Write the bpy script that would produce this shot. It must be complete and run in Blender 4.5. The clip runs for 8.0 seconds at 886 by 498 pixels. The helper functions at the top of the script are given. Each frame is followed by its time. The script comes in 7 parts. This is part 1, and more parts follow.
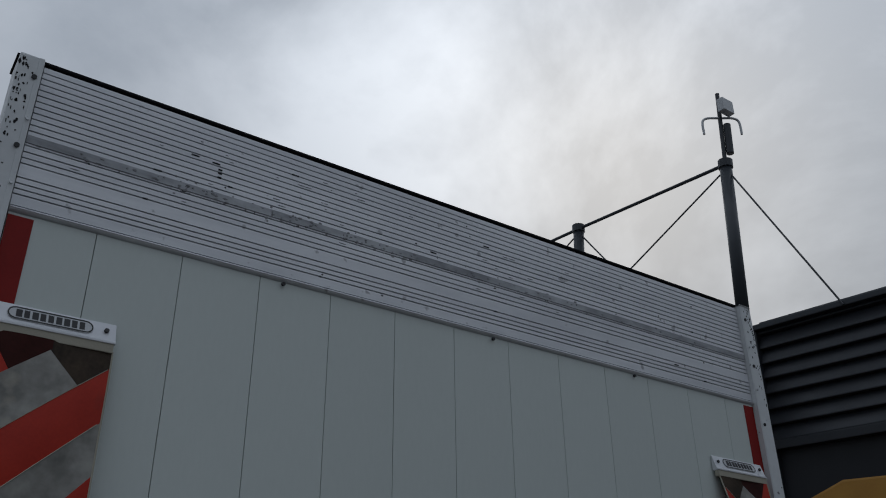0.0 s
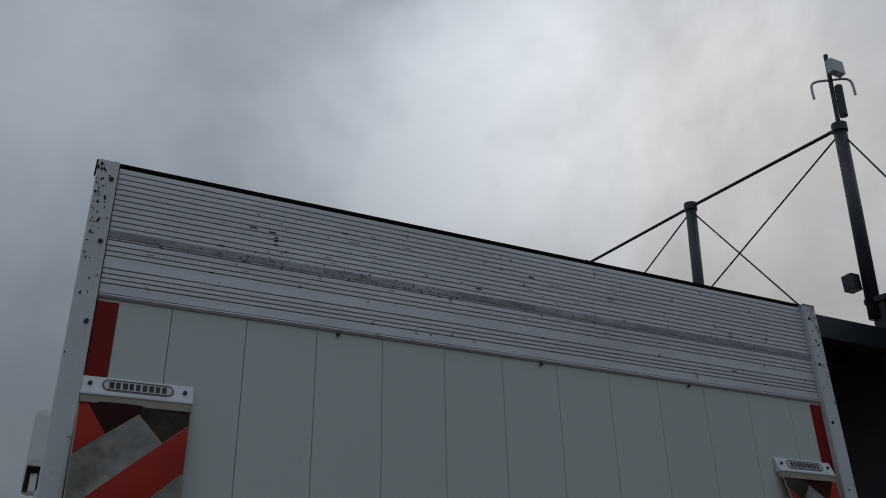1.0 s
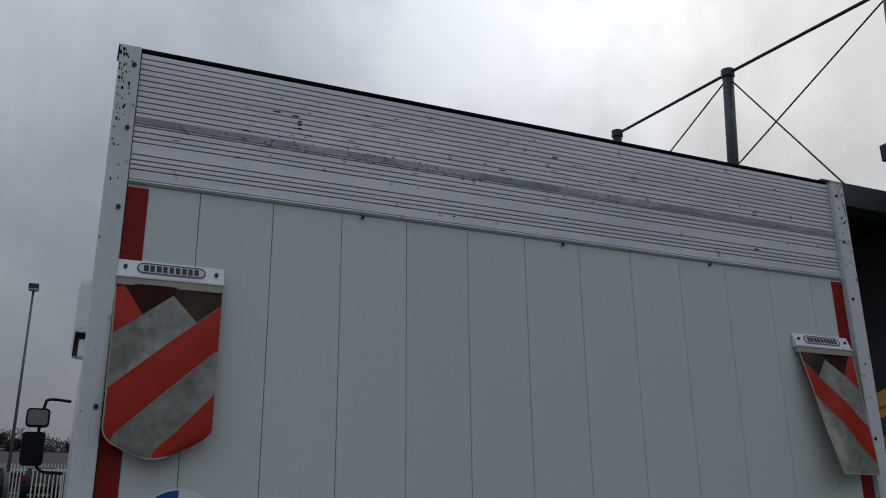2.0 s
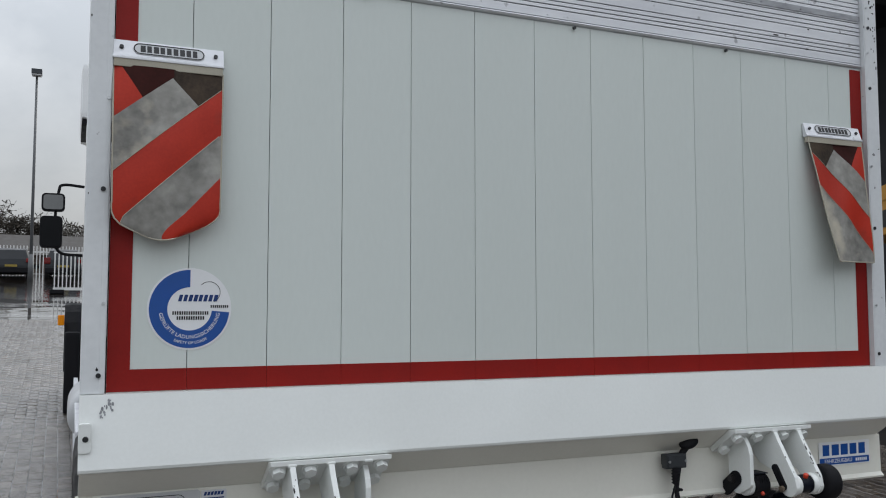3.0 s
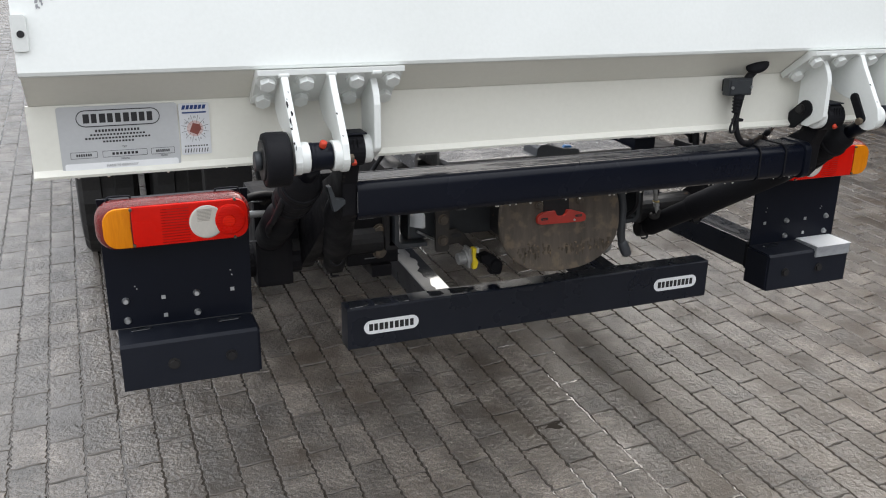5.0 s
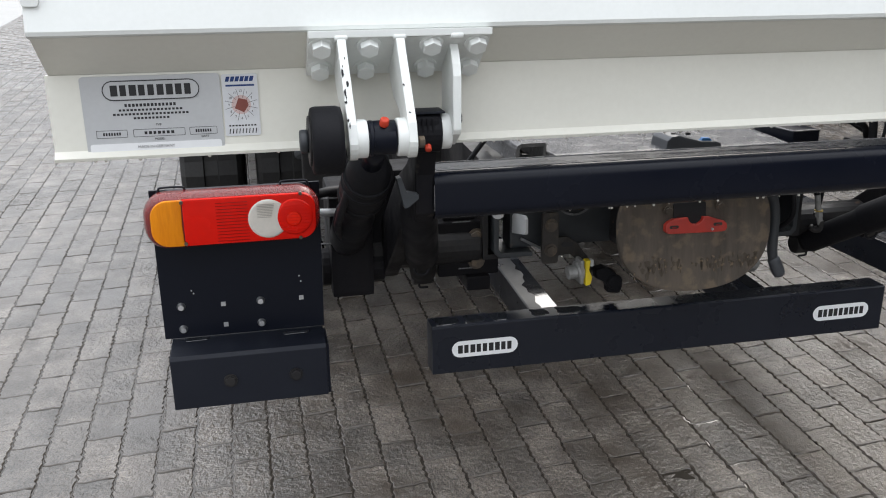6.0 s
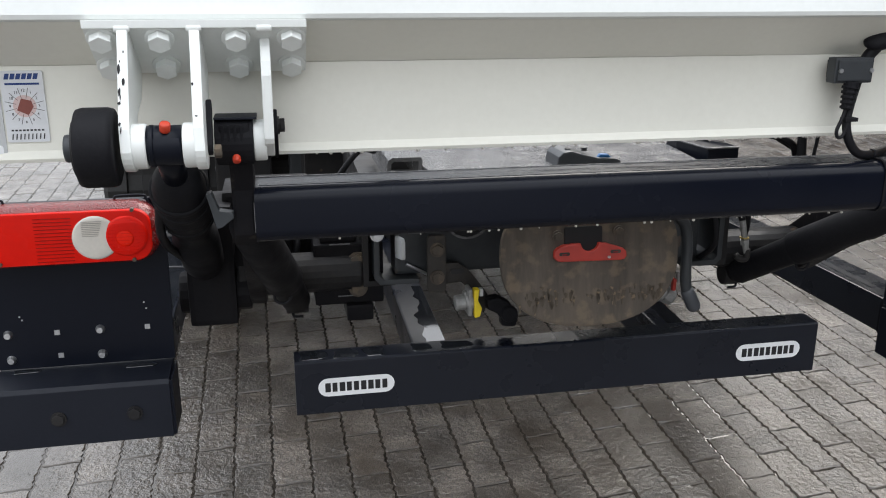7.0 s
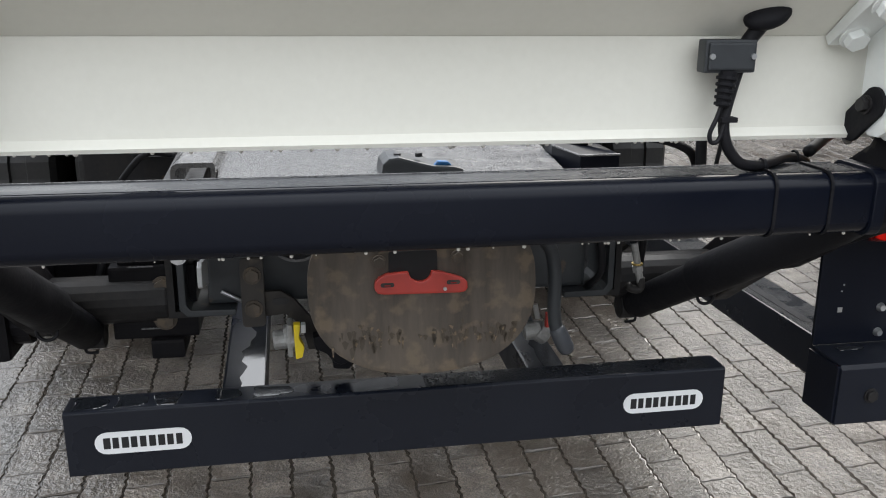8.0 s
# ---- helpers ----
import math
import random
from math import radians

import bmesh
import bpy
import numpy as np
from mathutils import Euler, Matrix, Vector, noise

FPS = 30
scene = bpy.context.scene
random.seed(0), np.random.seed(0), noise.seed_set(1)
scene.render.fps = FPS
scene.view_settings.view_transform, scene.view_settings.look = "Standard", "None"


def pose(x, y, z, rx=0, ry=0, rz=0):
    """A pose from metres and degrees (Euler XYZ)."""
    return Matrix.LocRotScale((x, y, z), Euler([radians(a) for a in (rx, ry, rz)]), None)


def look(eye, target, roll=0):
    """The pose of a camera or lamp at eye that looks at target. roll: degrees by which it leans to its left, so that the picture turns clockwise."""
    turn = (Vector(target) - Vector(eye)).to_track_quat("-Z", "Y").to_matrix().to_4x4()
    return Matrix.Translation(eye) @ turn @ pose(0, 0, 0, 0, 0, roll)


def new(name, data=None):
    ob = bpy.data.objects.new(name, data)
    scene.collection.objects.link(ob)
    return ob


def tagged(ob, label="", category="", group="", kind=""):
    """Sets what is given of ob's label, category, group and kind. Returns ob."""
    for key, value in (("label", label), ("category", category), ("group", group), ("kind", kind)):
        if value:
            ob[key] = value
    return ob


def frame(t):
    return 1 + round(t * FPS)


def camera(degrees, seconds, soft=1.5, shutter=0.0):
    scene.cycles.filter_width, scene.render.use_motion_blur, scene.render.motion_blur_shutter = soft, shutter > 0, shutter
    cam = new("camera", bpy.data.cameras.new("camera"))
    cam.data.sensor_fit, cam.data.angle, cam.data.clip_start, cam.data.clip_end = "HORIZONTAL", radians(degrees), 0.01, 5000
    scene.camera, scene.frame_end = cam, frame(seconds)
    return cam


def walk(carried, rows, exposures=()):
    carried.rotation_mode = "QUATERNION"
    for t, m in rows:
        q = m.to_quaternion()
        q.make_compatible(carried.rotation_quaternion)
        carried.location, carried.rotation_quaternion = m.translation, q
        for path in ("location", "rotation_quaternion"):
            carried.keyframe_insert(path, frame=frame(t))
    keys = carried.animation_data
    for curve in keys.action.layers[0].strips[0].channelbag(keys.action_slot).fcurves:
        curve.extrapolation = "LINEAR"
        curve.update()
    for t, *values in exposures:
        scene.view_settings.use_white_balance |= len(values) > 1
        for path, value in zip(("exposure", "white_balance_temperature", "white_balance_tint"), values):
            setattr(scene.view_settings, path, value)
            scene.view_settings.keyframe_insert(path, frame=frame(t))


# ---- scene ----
cam = camera(54.4, 8.0, soft=1.05)
PATH = [
    (0, (-1.392, -1.773, 1.547), (-0.355, -0.332, 2.468), -0.7),
    (0.5, (-1.343, -1.98, 1.593), (-0.331, -0.511, 2.497), -0.6),
    (1, (-1.32, -2.119, 1.588), (-0.526, -0.516, 2.483), -1.3),
    (1.2, (-1.324, -2.147, 1.59), (-0.568, -0.524, 2.483), -1.0),
    (2.5, (-1.307, -2.169, 1.623), (-0.52, -0.363, 1.966), -0.2),
    (3, (-1.299, -2.157, 1.607), (-0.511, -0.324, 1.746), -0.0),
    (3.5, (-1.273, -2.121, 1.601), (-0.487, -0.282, 1.569), 0.5),
    (4, (-1.23, -2.098, 1.578), (-0.465, -0.287, 1.211), 0.7),
    (4.5, (-1.203, -2.014, 1.535), (-0.465, -0.257, 0.927), 0.9),
    (5, (-1.151, -1.798, 1.461), (-0.441, -0.043, 0.815), 0.8),
    (5.2, (-1.121, -1.714, 1.413), (-0.501, 0.079, 0.78), 0.1),
    (6.3, (-0.848, -1.47, 1.322), (-0.467, 0.397, 0.715), -0.3),
    (6.5, (-0.779, -1.446, 1.311), (-0.403, 0.426, 0.717), -0.1),
    (7, (-0.602, -1.369, 1.279), (-0.235, 0.512, 0.709), -0.0),
    (7.5, (-0.391, -1.261, 1.261), (-0.026, 0.624, 0.699), 0.1),
    (8, (-0.197, -1.112, 1.221), (0.138, 0.78, 0.664), 0.4),
]
EXPOSURES = [(0, -1.0, 6080, 8), (0.5, -1.0, 6080, 8), (1.0, -1.22, 6080, 8), (1.2, -1.28, 6080, 8), (2.5, 0.04, 6350, 8), (3.0, 0.64, 6600, 9), (3.5, 0.90, 6650, 10), (4.5, 1.33, 6850, 10), (6.5, 1.47, 6780, 10), (8, 1.66, 6780, 9)]
walk(cam, [(t, look(eye, target, roll)) for t, eye, target, roll in PATH], EXPOSURES)

# ---- daylight: an overcast sky, brighter where the sun stands behind the cloud ----
SUN_ELEV, SUN_AZIM = radians(34), radians(49)      # azimuth measured from +y towards +x
SUN_DIR = Vector((math.sin(SUN_AZIM) * math.cos(SUN_ELEV), math.cos(SUN_AZIM) * math.cos(SUN_ELEV), math.sin(SUN_ELEV)))


def build_world():
    world = bpy.data.worlds.new("overcast_sky")
    scene.world = world
    world.use_nodes = True
    nt = world.node_tree
    nt.nodes.clear()
    N = nt.nodes.new
    L = nt.links.new
    out = N("ShaderNodeOutputWorld")
    bg = N("ShaderNodeBackground")
    sky = N("ShaderNodeTexSky")
    sky.sky_type = "NISHITA"
    sky.sun_disc = False
    sky.sun_elevation, sky.sun_rotation = SUN_ELEV, SUN_AZIM
    sky.air_density, sky.dust_density = 1.5, 4.0
    geo = N("ShaderNodeTexCoord")
    # cloud sheet
    mp = N("ShaderNodeMapping")
    mp.inputs["Scale"].default_value = (1.0, 1.0, 1.15)
    mp.inputs["Location"].default_value = (3.1, 0.8, 2.3)
    n1 = N("ShaderNodeTexNoise")
    n1.inputs["Scale"].default_value, n1.inputs["Detail"].default_value, n1.inputs["Roughness"].default_value = 2.7, 8, 0.56
    n1.inputs["Distortion"].default_value = 0.25
    ramp = N("ShaderNodeValToRGB")
    ramp.color_ramp.elements[0].position, ramp.color_ramp.elements[0].color = 0.37, (0.635, 0.685, 0.765, 1)
    ramp.color_ramp.elements[1].position, ramp.color_ramp.elements[1].color = 0.64, (0.95, 0.99, 1.065, 1)
    # glow of the hidden sun
    dot = N("ShaderNodeVectorMath")
    dot.operation = "DOT_PRODUCT"
    dot.inputs[1].default_value = SUN_DIR
    glow = N("ShaderNodeMapRange")
    glow.interpolation_type = "SMOOTHSTEP"
    for k, v in (("From Min", 0.83), ("From Max", 1.0), ("To Min", 0.0), ("To Max", 0.76)):
        glow.inputs[k].default_value = v
    gm = N("ShaderNodeMath")
    gm.operation = "MULTIPLY"
    add = N("ShaderNodeMixRGB")
    add.blend_type = "ADD"
    add.inputs[0].default_value = 1.0
    tint = N("ShaderNodeMixRGB")
    tint.blend_type = "MIX"
    tint.inputs[0].default_value = 0.01
    L(geo.outputs["Generated"], mp.inputs[0])
    L(mp.outputs[0], n1.inputs["Vector"])
    L(n1.outputs[0], ramp.inputs[0])
    L(geo.outputs["Generated"], dot.inputs[0])
    L(dot.outputs["Value"], glow.inputs[0])
    L(glow.outputs[0], gm.inputs[0])
    cl = N("ShaderNodeMapRange")
    for k, v in (("From Min", 0.38), ("From Max", 0.64), ("To Min", 0.32), ("To Max", 1.0)):
        cl.inputs[k].default_value = v
    L(n1.outputs[0], cl.inputs[0])
    L(cl.outputs[0], gm.inputs[1])
    L(ramp.outputs[0], add.inputs[1])
    L(gm.outputs[0], add.inputs[2])
    # an overcast sky is about three times brighter overhead than at the skyline
    sep = N("ShaderNodeSeparateXYZ")
    cie = N("ShaderNodeMapRange")
    for k, v in (("From Min", 0.0), ("From Max", 1.0), ("To Min", 0.23), ("To Max", 1.25)):
        cie.inputs[k].default_value = v
    mul = N("ShaderNodeMixRGB")
    mul.blend_type = "MULTIPLY"
    mul.inputs[0].default_value = 1.0
    L(geo.outputs["Generated"], sep.inputs[0])
    L(sep.outputs[2], cie.inputs[0])
    L(add.outputs[0], mul.inputs[1])
    L(cie.outputs[0], mul.inputs[2])
    # sky raised behind the lorry's tail to light the platform, and towards the hall
    lean = N("ShaderNodeVectorMath")
    lean.operation = "DOT_PRODUCT"
    lean.inputs[1].default_value = (0.34, -0.94, 0.0)
    thin = N("ShaderNodeMapRange")
    for k, v in (("From Min", -1.0), ("From Max", 1.0), ("To Min", 1.04), ("To Max", 1.14)):
        thin.inputs[k].default_value = v
    mul2 = N("ShaderNodeMixRGB")
    mul2.blend_type = "MULTIPLY"
    mul2.inputs[0].default_value = 1.0
    L(geo.outputs["Generated"], lean.inputs[0])
    L(lean.outputs["Value"], thin.inputs[0])
    L(mul.outputs[0], mul2.inputs[1])
    L(thin.outputs[0], mul2.inputs[2])
    L(mul2.outputs[0], tint.inputs[1])
    L(sky.outputs[0], tint.inputs[2])
    L(tint.outputs[0], bg.inputs[0])
    bg.inputs[1].default_value = 1.0
    L(bg.outputs[0], out.inputs[0])


build_world()
sun = new("sun", bpy.data.lights.new("sun", "SUN"))
sun.data.energy, sun.data.angle, sun.data.color = 0.75, radians(60), (1.0, 0.97, 0.92)
sun.matrix_world = look(SUN_DIR * 50, (0, 0, 0))


# ---- materials ----
def mat(name, base, base2=None, rough=0.5, rough2=None, metal=0.0, scale=6.0, fine=60.0, bump=0.0, bump_dist=0.002, coat=0.0,
        spots=None, spot_scale=30.0, spot_at=0.68, spot_soft=0.04, stretch=(1, 1, 1), drops=0.0, per_object=0.0, per_island=0.0, glass=0.0, emit=0.0, spec=0.5):
    """A surface with variation at two scales, optional speckles, water drops and tone per piece."""
    m = bpy.data.materials.new(name)
    m.use_nodes = True
    nt = m.node_tree
    nt.nodes.clear()
    N, L = nt.nodes.new, nt.links.new
    out, bs = N("ShaderNodeOutputMaterial"), N("ShaderNodeBsdfPrincipled")
    L(bs.outputs[0], out.inputs[0])
    geo, mp = N("ShaderNodeNewGeometry"), N("ShaderNodeMapping")
    mp.inputs["Scale"].default_value = stretch
    L(geo.outputs["Position"], mp.inputs[0])
    big, small = N("ShaderNodeTexNoise"), N("ShaderNodeTexNoise")
    big.inputs["Scale"].default_value, big.inputs["Detail"].default_value = scale, 5
    small.inputs["Scale"].default_value, small.inputs["Detail"].default_value = fine, 3
    for n in (big, small):
        L(mp.outputs[0], n.inputs["Vector"])
    base2 = base2 or tuple(c * 0.82 for c in base)
    mix = N("ShaderNodeMixRGB")
    mix.inputs[1].default_value, mix.inputs[2].default_value = (*base, 1), (*base2, 1)
    fac = N("ShaderNodeMapRange")
    fac.inputs["From Min"].default_value, fac.inputs["From Max"].default_value = 0.32, 0.68
    blend = N("ShaderNodeMath")
    blend.operation = "MULTIPLY_ADD"
    blend.inputs[1].default_value = 0.35
    half = N("ShaderNodeMath")
    half.operation = "MULTIPLY"
    half.inputs[1].default_value = 0.65
    L(big.outputs[0], half.inputs[0])
    L(small.outputs[0], blend.inputs[0])
    L(half.outputs[0], blend.inputs[2])
    L(blend.outputs[0], fac.inputs[0])
    L(fac.outputs[0], mix.inputs[0])
    col = mix.outputs[0]
    if per_object or per_island:
        if per_object:
            oi = N("ShaderNodeObjectInfo")
            rnd, amount = oi.outputs["Random"], per_object
        else:
            rnd, amount = geo.outputs["Random Per Island"], per_island
        rr = N("ShaderNodeMapRange")
        rr.inputs["To Min"].default_value, rr.inputs["To Max"].default_value = 1 - amount, 1 + amount
        L(rnd, rr.inputs[0])
        hsv = N("ShaderNodeHueSaturation")
        L(rr.outputs[0], hsv.inputs["Value"])
        L(col, hsv.inputs["Color"])
        col = hsv.outputs[0]
    if spots:
        sp = N("ShaderNodeTexNoise")
        sp.inputs["Scale"].default_value, sp.inputs["Detail"].default_value = spot_scale, 6
        L(geo.outputs["Position"], sp.inputs["Vector"])
        st = N("ShaderNodeMapRange")
        st.inputs["From Min"].default_value, st.inputs["From Max"].default_value = spot_at, spot_at + spot_soft
        L(sp.outputs[0], st.inputs[0])
        sm = N("ShaderNodeMixRGB")
        sm.inputs[2].default_value = (*spots, 1)
        L(st.outputs[0], sm.inputs[0])
        L(col, sm.inputs[1])
        col = sm.outputs[0]
    L(col, bs.inputs["Base Color"])
    rmap = N("ShaderNodeMapRange")
    rmap.inputs["From Min"].default_value, rmap.inputs["From Max"].default_value = 0.35, 0.65
    rmap.inputs["To Min"].default_value, rmap.inputs["To Max"].default_value = rough, rough2 if rough2 is not None else min(1, rough * 1.25)
    L(big.outputs[0], rmap.inputs[0])
    L(rmap.outputs[0], bs.inputs["Roughness"])
    bs.inputs["Metallic"].default_value = metal
    bs.inputs["Coat Weight"].default_value = coat
    bs.inputs["Coat Roughness"].default_value = 0.06
    bs.inputs["Specular IOR Level"].default_value = spec
    bs.inputs["Transmission Weight"].default_value = glass
    if emit:
        L(col, bs.inputs["Emission Color"])
        bs.inputs["Emission Strength"].default_value = emit
    normal = None
    if bump:
        b = N("ShaderNodeBump")
        b.inputs["Strength"].default_value, b.inputs["Distance"].default_value = bump, bump_dist
        L(small.outputs[0], b.inputs["Height"])
        normal = b
    if drops:
        v = N("ShaderNodeTexVoronoi")
        v.feature = "SMOOTH_F1"
        v.inputs["Scale"].default_value = 300
        L(geo.outputs["Position"], v.inputs["Vector"])
        dm = N("ShaderNodeMapRange")
        dm.interpolation_type = "SMOOTHSTEP"
        for k, w in (("From Min", 0.15), ("From Max", 0.45), ("To Min", 1.0), ("To Max", 0.0)):
            dm.inputs[k].default_value = w
        L(v.outputs["Distance"], dm.inputs[0])
        b2 = N("ShaderNodeBump")
        b2.inputs["Strength"].default_value, b2.inputs["Distance"].default_value = drops, 0.003
        L(dm.outputs[0], b2.inputs["Height"])
        if normal:
            L(normal.outputs[0], b2.inputs["Normal"])
        normal = b2
    if normal:
        L(normal.outputs[0], bs.inputs["Normal"])
    return m


M = dict(
    white=mat("white_paint", (0.775, 0.795, 0.775), (0.715, 0.735, 0.712), 0.28, 0.38, scale=3, fine=120, bump=0.03),
    cream=mat("cream_paint", (0.77, 0.76, 0.69), (0.72, 0.71, 0.64), 0.35, 0.45, scale=3, fine=90, bump=0.03),
    plank=mat("off_white_coated_aluminium", (0.645, 0.692, 0.663), (0.605, 0.652, 0.622), 0.42, 0.5, scale=1.5, fine=90, bump=0.04, stretch=(1, 1, 0.3), per_object=0.02),
    post=mat("chipped_white_post_paint", (0.72, 0.74, 0.75), (0.62, 0.64, 0.65), 0.4, 0.5, scale=4, fine=60, bump=0.05, spots=(0.20, 0.20, 0.21), spot_scale=34, spot_at=0.70),
    alu=mat("weathered_aluminium", (0.76, 0.77, 0.79), (0.60, 0.61, 0.64), 0.40, 0.55, metal=0.3, scale=6, fine=55, bump=0.05, stretch=(0.22, 1, 1.3), spots=(0.38, 0.385, 0.40), spot_scale=22, spot_at=0.66),
    alu_dirty=mat("scuffed_aluminium", (0.46, 0.47, 0.49), (0.22, 0.225, 0.24), 0.5, 0.65, metal=0.4, scale=12, fine=70, bump=0.15, stretch=(0.5, 1, 1)),
    scuff=mat("black_rubber_scuffs", (0.15, 0.15, 0.16), (0.28, 0.28, 0.29), 0.6, 0.8, scale=40, fine=200),
    groove=mat("groove_dirt", (0.02, 0.02, 0.022), rough=0.9),
    red_tape=mat("red_reflective_tape", (0.275, 0.012, 0.009), (0.215, 0.010, 0.008), 0.42, 0.52, scale=8, fine=220, bump=0.08, spec=0.2),
    black=mat("black_paint", (0.0046, 0.0060, 0.0112), (0.0066, 0.0082, 0.0142), 0.30, 0.42, scale=5, fine=160, bump=0.05, spec=0.15),
    beam_black=mat("wet_beam_paint", (0.0036, 0.0048, 0.0096), (0.0050, 0.0064, 0.0120), 0.20, 0.30, scale=5, fine=160, bump=0.04, spec=0.18),
    wet_black=mat("wet_black_paint", (0.0060, 0.0078, 0.0135), (0.0085, 0.0105, 0.0170), 0.24, 0.40, scale=9, fine=160, bump=0.06, spec=0.3),
    matt_black=mat("matt_black_paint", (0.0070, 0.0088, 0.0150), (0.0100, 0.0122, 0.0190), 0.42, 0.56, scale=9, fine=120, bump=0.12, spec=0.25),
    drop_film=mat("rain_drops_on_black", (0.007, 0.009, 0.013), (0.011, 0.013, 0.018), 0.22, 0.42, scale=14, fine=120, bump=0.05, drops=1.0, spec=0.22),
    rain_sheen=mat("thin_rain_sheen", (0.006, 0.008, 0.013), (0.010, 0.012, 0.018), 0.20, 0.36, scale=18, fine=90, bump=0.10, stretch=(0.5, 2, 1), spec=0.22),
    pool=mat("rain_film", (0.012, 0.014, 0.018), (0.016, 0.018, 0.022), 0.02, 0.06, scale=9, fine=25, bump=0.06, coat=0.6, spec=0.7),
    cover_grey=mat("grey_plastic_cover", (0.055, 0.060, 0.070), (0.04, 0.045, 0.052), 0.3, 0.45, scale=9, fine=80, bump=0.08),
    rubber=mat("black_rubber", (0.007, 0.007, 0.009), (0.012, 0.012, 0.014), 0.5, 0.75, scale=14, fine=140, bump=0.25, spec=0.13),
    arm_black=mat("grimy_black_steel", (0.006, 0.006, 0.008), (0.012, 0.011, 0.012), 0.45, 0.7, scale=14, fine=90, bump=0.3, spots=(0.03, 0.027, 0.024), spot_scale=22, spot_at=0.66, spec=0.12),
    tyre=mat("tyre_rubber", (0.016, 0.016, 0.017), (0.03, 0.029, 0.028), 0.5, 0.7, scale=10, fine=90, bump=0.25, spec=0.3),
    grime=mat("greasy_dark_steel", (0.012, 0.012, 0.014), (0.026, 0.024, 0.023), 0.35, 0.65, scale=12, fine=80, bump=0.25, spots=(0.08, 0.055, 0.04), spot_scale=25, spot_at=0.70, spec=0.26),
    frame_grey=mat("grey_frame_paint", (0.032, 0.037, 0.042), (0.022, 0.025, 0.029), 0.4, 0.6, scale=7, fine=60, bump=0.15, spots=(0.08, 0.06, 0.045), spot_scale=20, spot_at=0.68),
    mud=mat("mud_stained_steel", (0.092, 0.071, 0.052), (0.052, 0.042, 0.034), 0.45, 0.75, scale=14, fine=80, bump=0.3, stretch=(2.2, 1, 0.35), spots=(0.120, 0.090, 0.060), spot_scale=34, spot_at=0.52, spot_soft=0.12),
    mud_dark=mat("rust_brown_steel", (0.030, 0.025, 0.021), (0.018, 0.016, 0.015), 0.5, 0.75, scale=18, fine=90, bump=0.3, spots=(0.055, 0.042, 0.031), spot_scale=30, spot_at=0.58, spot_soft=0.1),
    mud_crust=mat("dried_mud_crust", (0.046, 0.035, 0.025), (0.075, 0.057, 0.040), 0.6, 0.85, scale=26, fine=110, bump=0.6, stretch=(2.2, 1, 0.6), spots=(0.15, 0.108, 0.066), spot_scale=70, spot_at=0.56),
    red=mat("red_plastic", (0.46, 0.035, 0.022), (0.35, 0.03, 0.02), 0.35, 0.5, scale=20, fine=90, bump=0.05),
    lamp_red=mat("red_lamp_lens", (0.82, 0.012, 0.005), (0.70, 0.009, 0.004), 0.2, 0.3, scale=10, fine=60, bump=0.03, spec=0.16),
    lamp_dark=mat("dark_red_lamp_housing", (0.20, 0.006, 0.005), (0.13, 0.005, 0.005), 0.14, 0.26, scale=10, fine=60, drops=0.6, spec=0.5),
    lamp_bright=mat("bright_red_reflector_lens", (0.95, 0.022, 0.006), (0.80, 0.014, 0.005), 0.18, 0.24, scale=30, fine=200, bump=0.08, spec=0.16),
    lamp_rib=mat("red_lens_rib", (0.40, 0.006, 0.004), rough=0.25, spec=0.2),
    lamp_orange=mat("orange_lamp_lens", (0.90, 0.31, 0.010), (0.74, 0.20, 0.006), 0.16, 0.22, scale=24, fine=160, bump=0.12, stretch=(3, 1, 0.3), spec=0.18),
    lamp_clear=mat("clear_lamp_lens", (0.74, 0.70, 0.64), (0.64, 0.61, 0.56), 0.10, 0.2, scale=20, fine=150, bump=0.12, coat=0.3),
    lamp_grid=mat("shaded_lens_grid", (0.36, 0.33, 0.29), rough=0.3),
    cloth_red=mat("red_flag_film", (0.47, 0.034, 0.017), (0.35, 0.024, 0.013), 0.38, 0.5, scale=9, fine=160, bump=0.15, bump_dist=0.001, spec=0.2, spots=(0.20, 0.03, 0.02), spot_scale=7, spot_at=0.60, spot_soft=0.15),
    cloth_white=mat("soiled_white_flag_film", (0.36, 0.35, 0.32), (0.13, 0.125, 0.115), 0.40, 0.55, scale=12, fine=45, bump=0.2, spots=(0.46, 0.42, 0.34), spot_scale=9, spot_at=0.54, spot_soft=0.16, spec=0.2),
    # flag tops: white and red darkened, the holder's shade put into the colour
    cloth_shade=mat("shaded_flag_top", (0.028, 0.022, 0.018), (0.075, 0.055, 0.040), 0.5, 0.7, scale=20, fine=120, bump=0.15, spec=0.08),
    cloth_red_shade=mat("shaded_red_flag_top", (0.050, 0.012, 0.010), (0.028, 0.010, 0.008), 0.5, 0.7, scale=20, fine=120, bump=0.15, spec=0.08),
    rope=mat("yellowed_piping", (0.45, 0.42, 0.34), rough=0.7, fine=300, bump=0.2),
    steel=mat("bright_zinc_steel", (0.62, 0.63, 0.64), (0.48, 0.49, 0.50), 0.3, 0.45, metal=0.9, scale=20, fine=150, bump=0.1),
    dull_alu=mat("dull_cast_aluminium", (0.34, 0.34, 0.335), (0.20, 0.20, 0.195), 0.4, 0.55, metal=0.4, scale=40, fine=150, bump=0.2),
    plate=mat("silver_label_foil", (0.52, 0.53, 0.54), (0.47, 0.48, 0.49), 0.35, 0.42, metal=0.12, scale=8, fine=120),
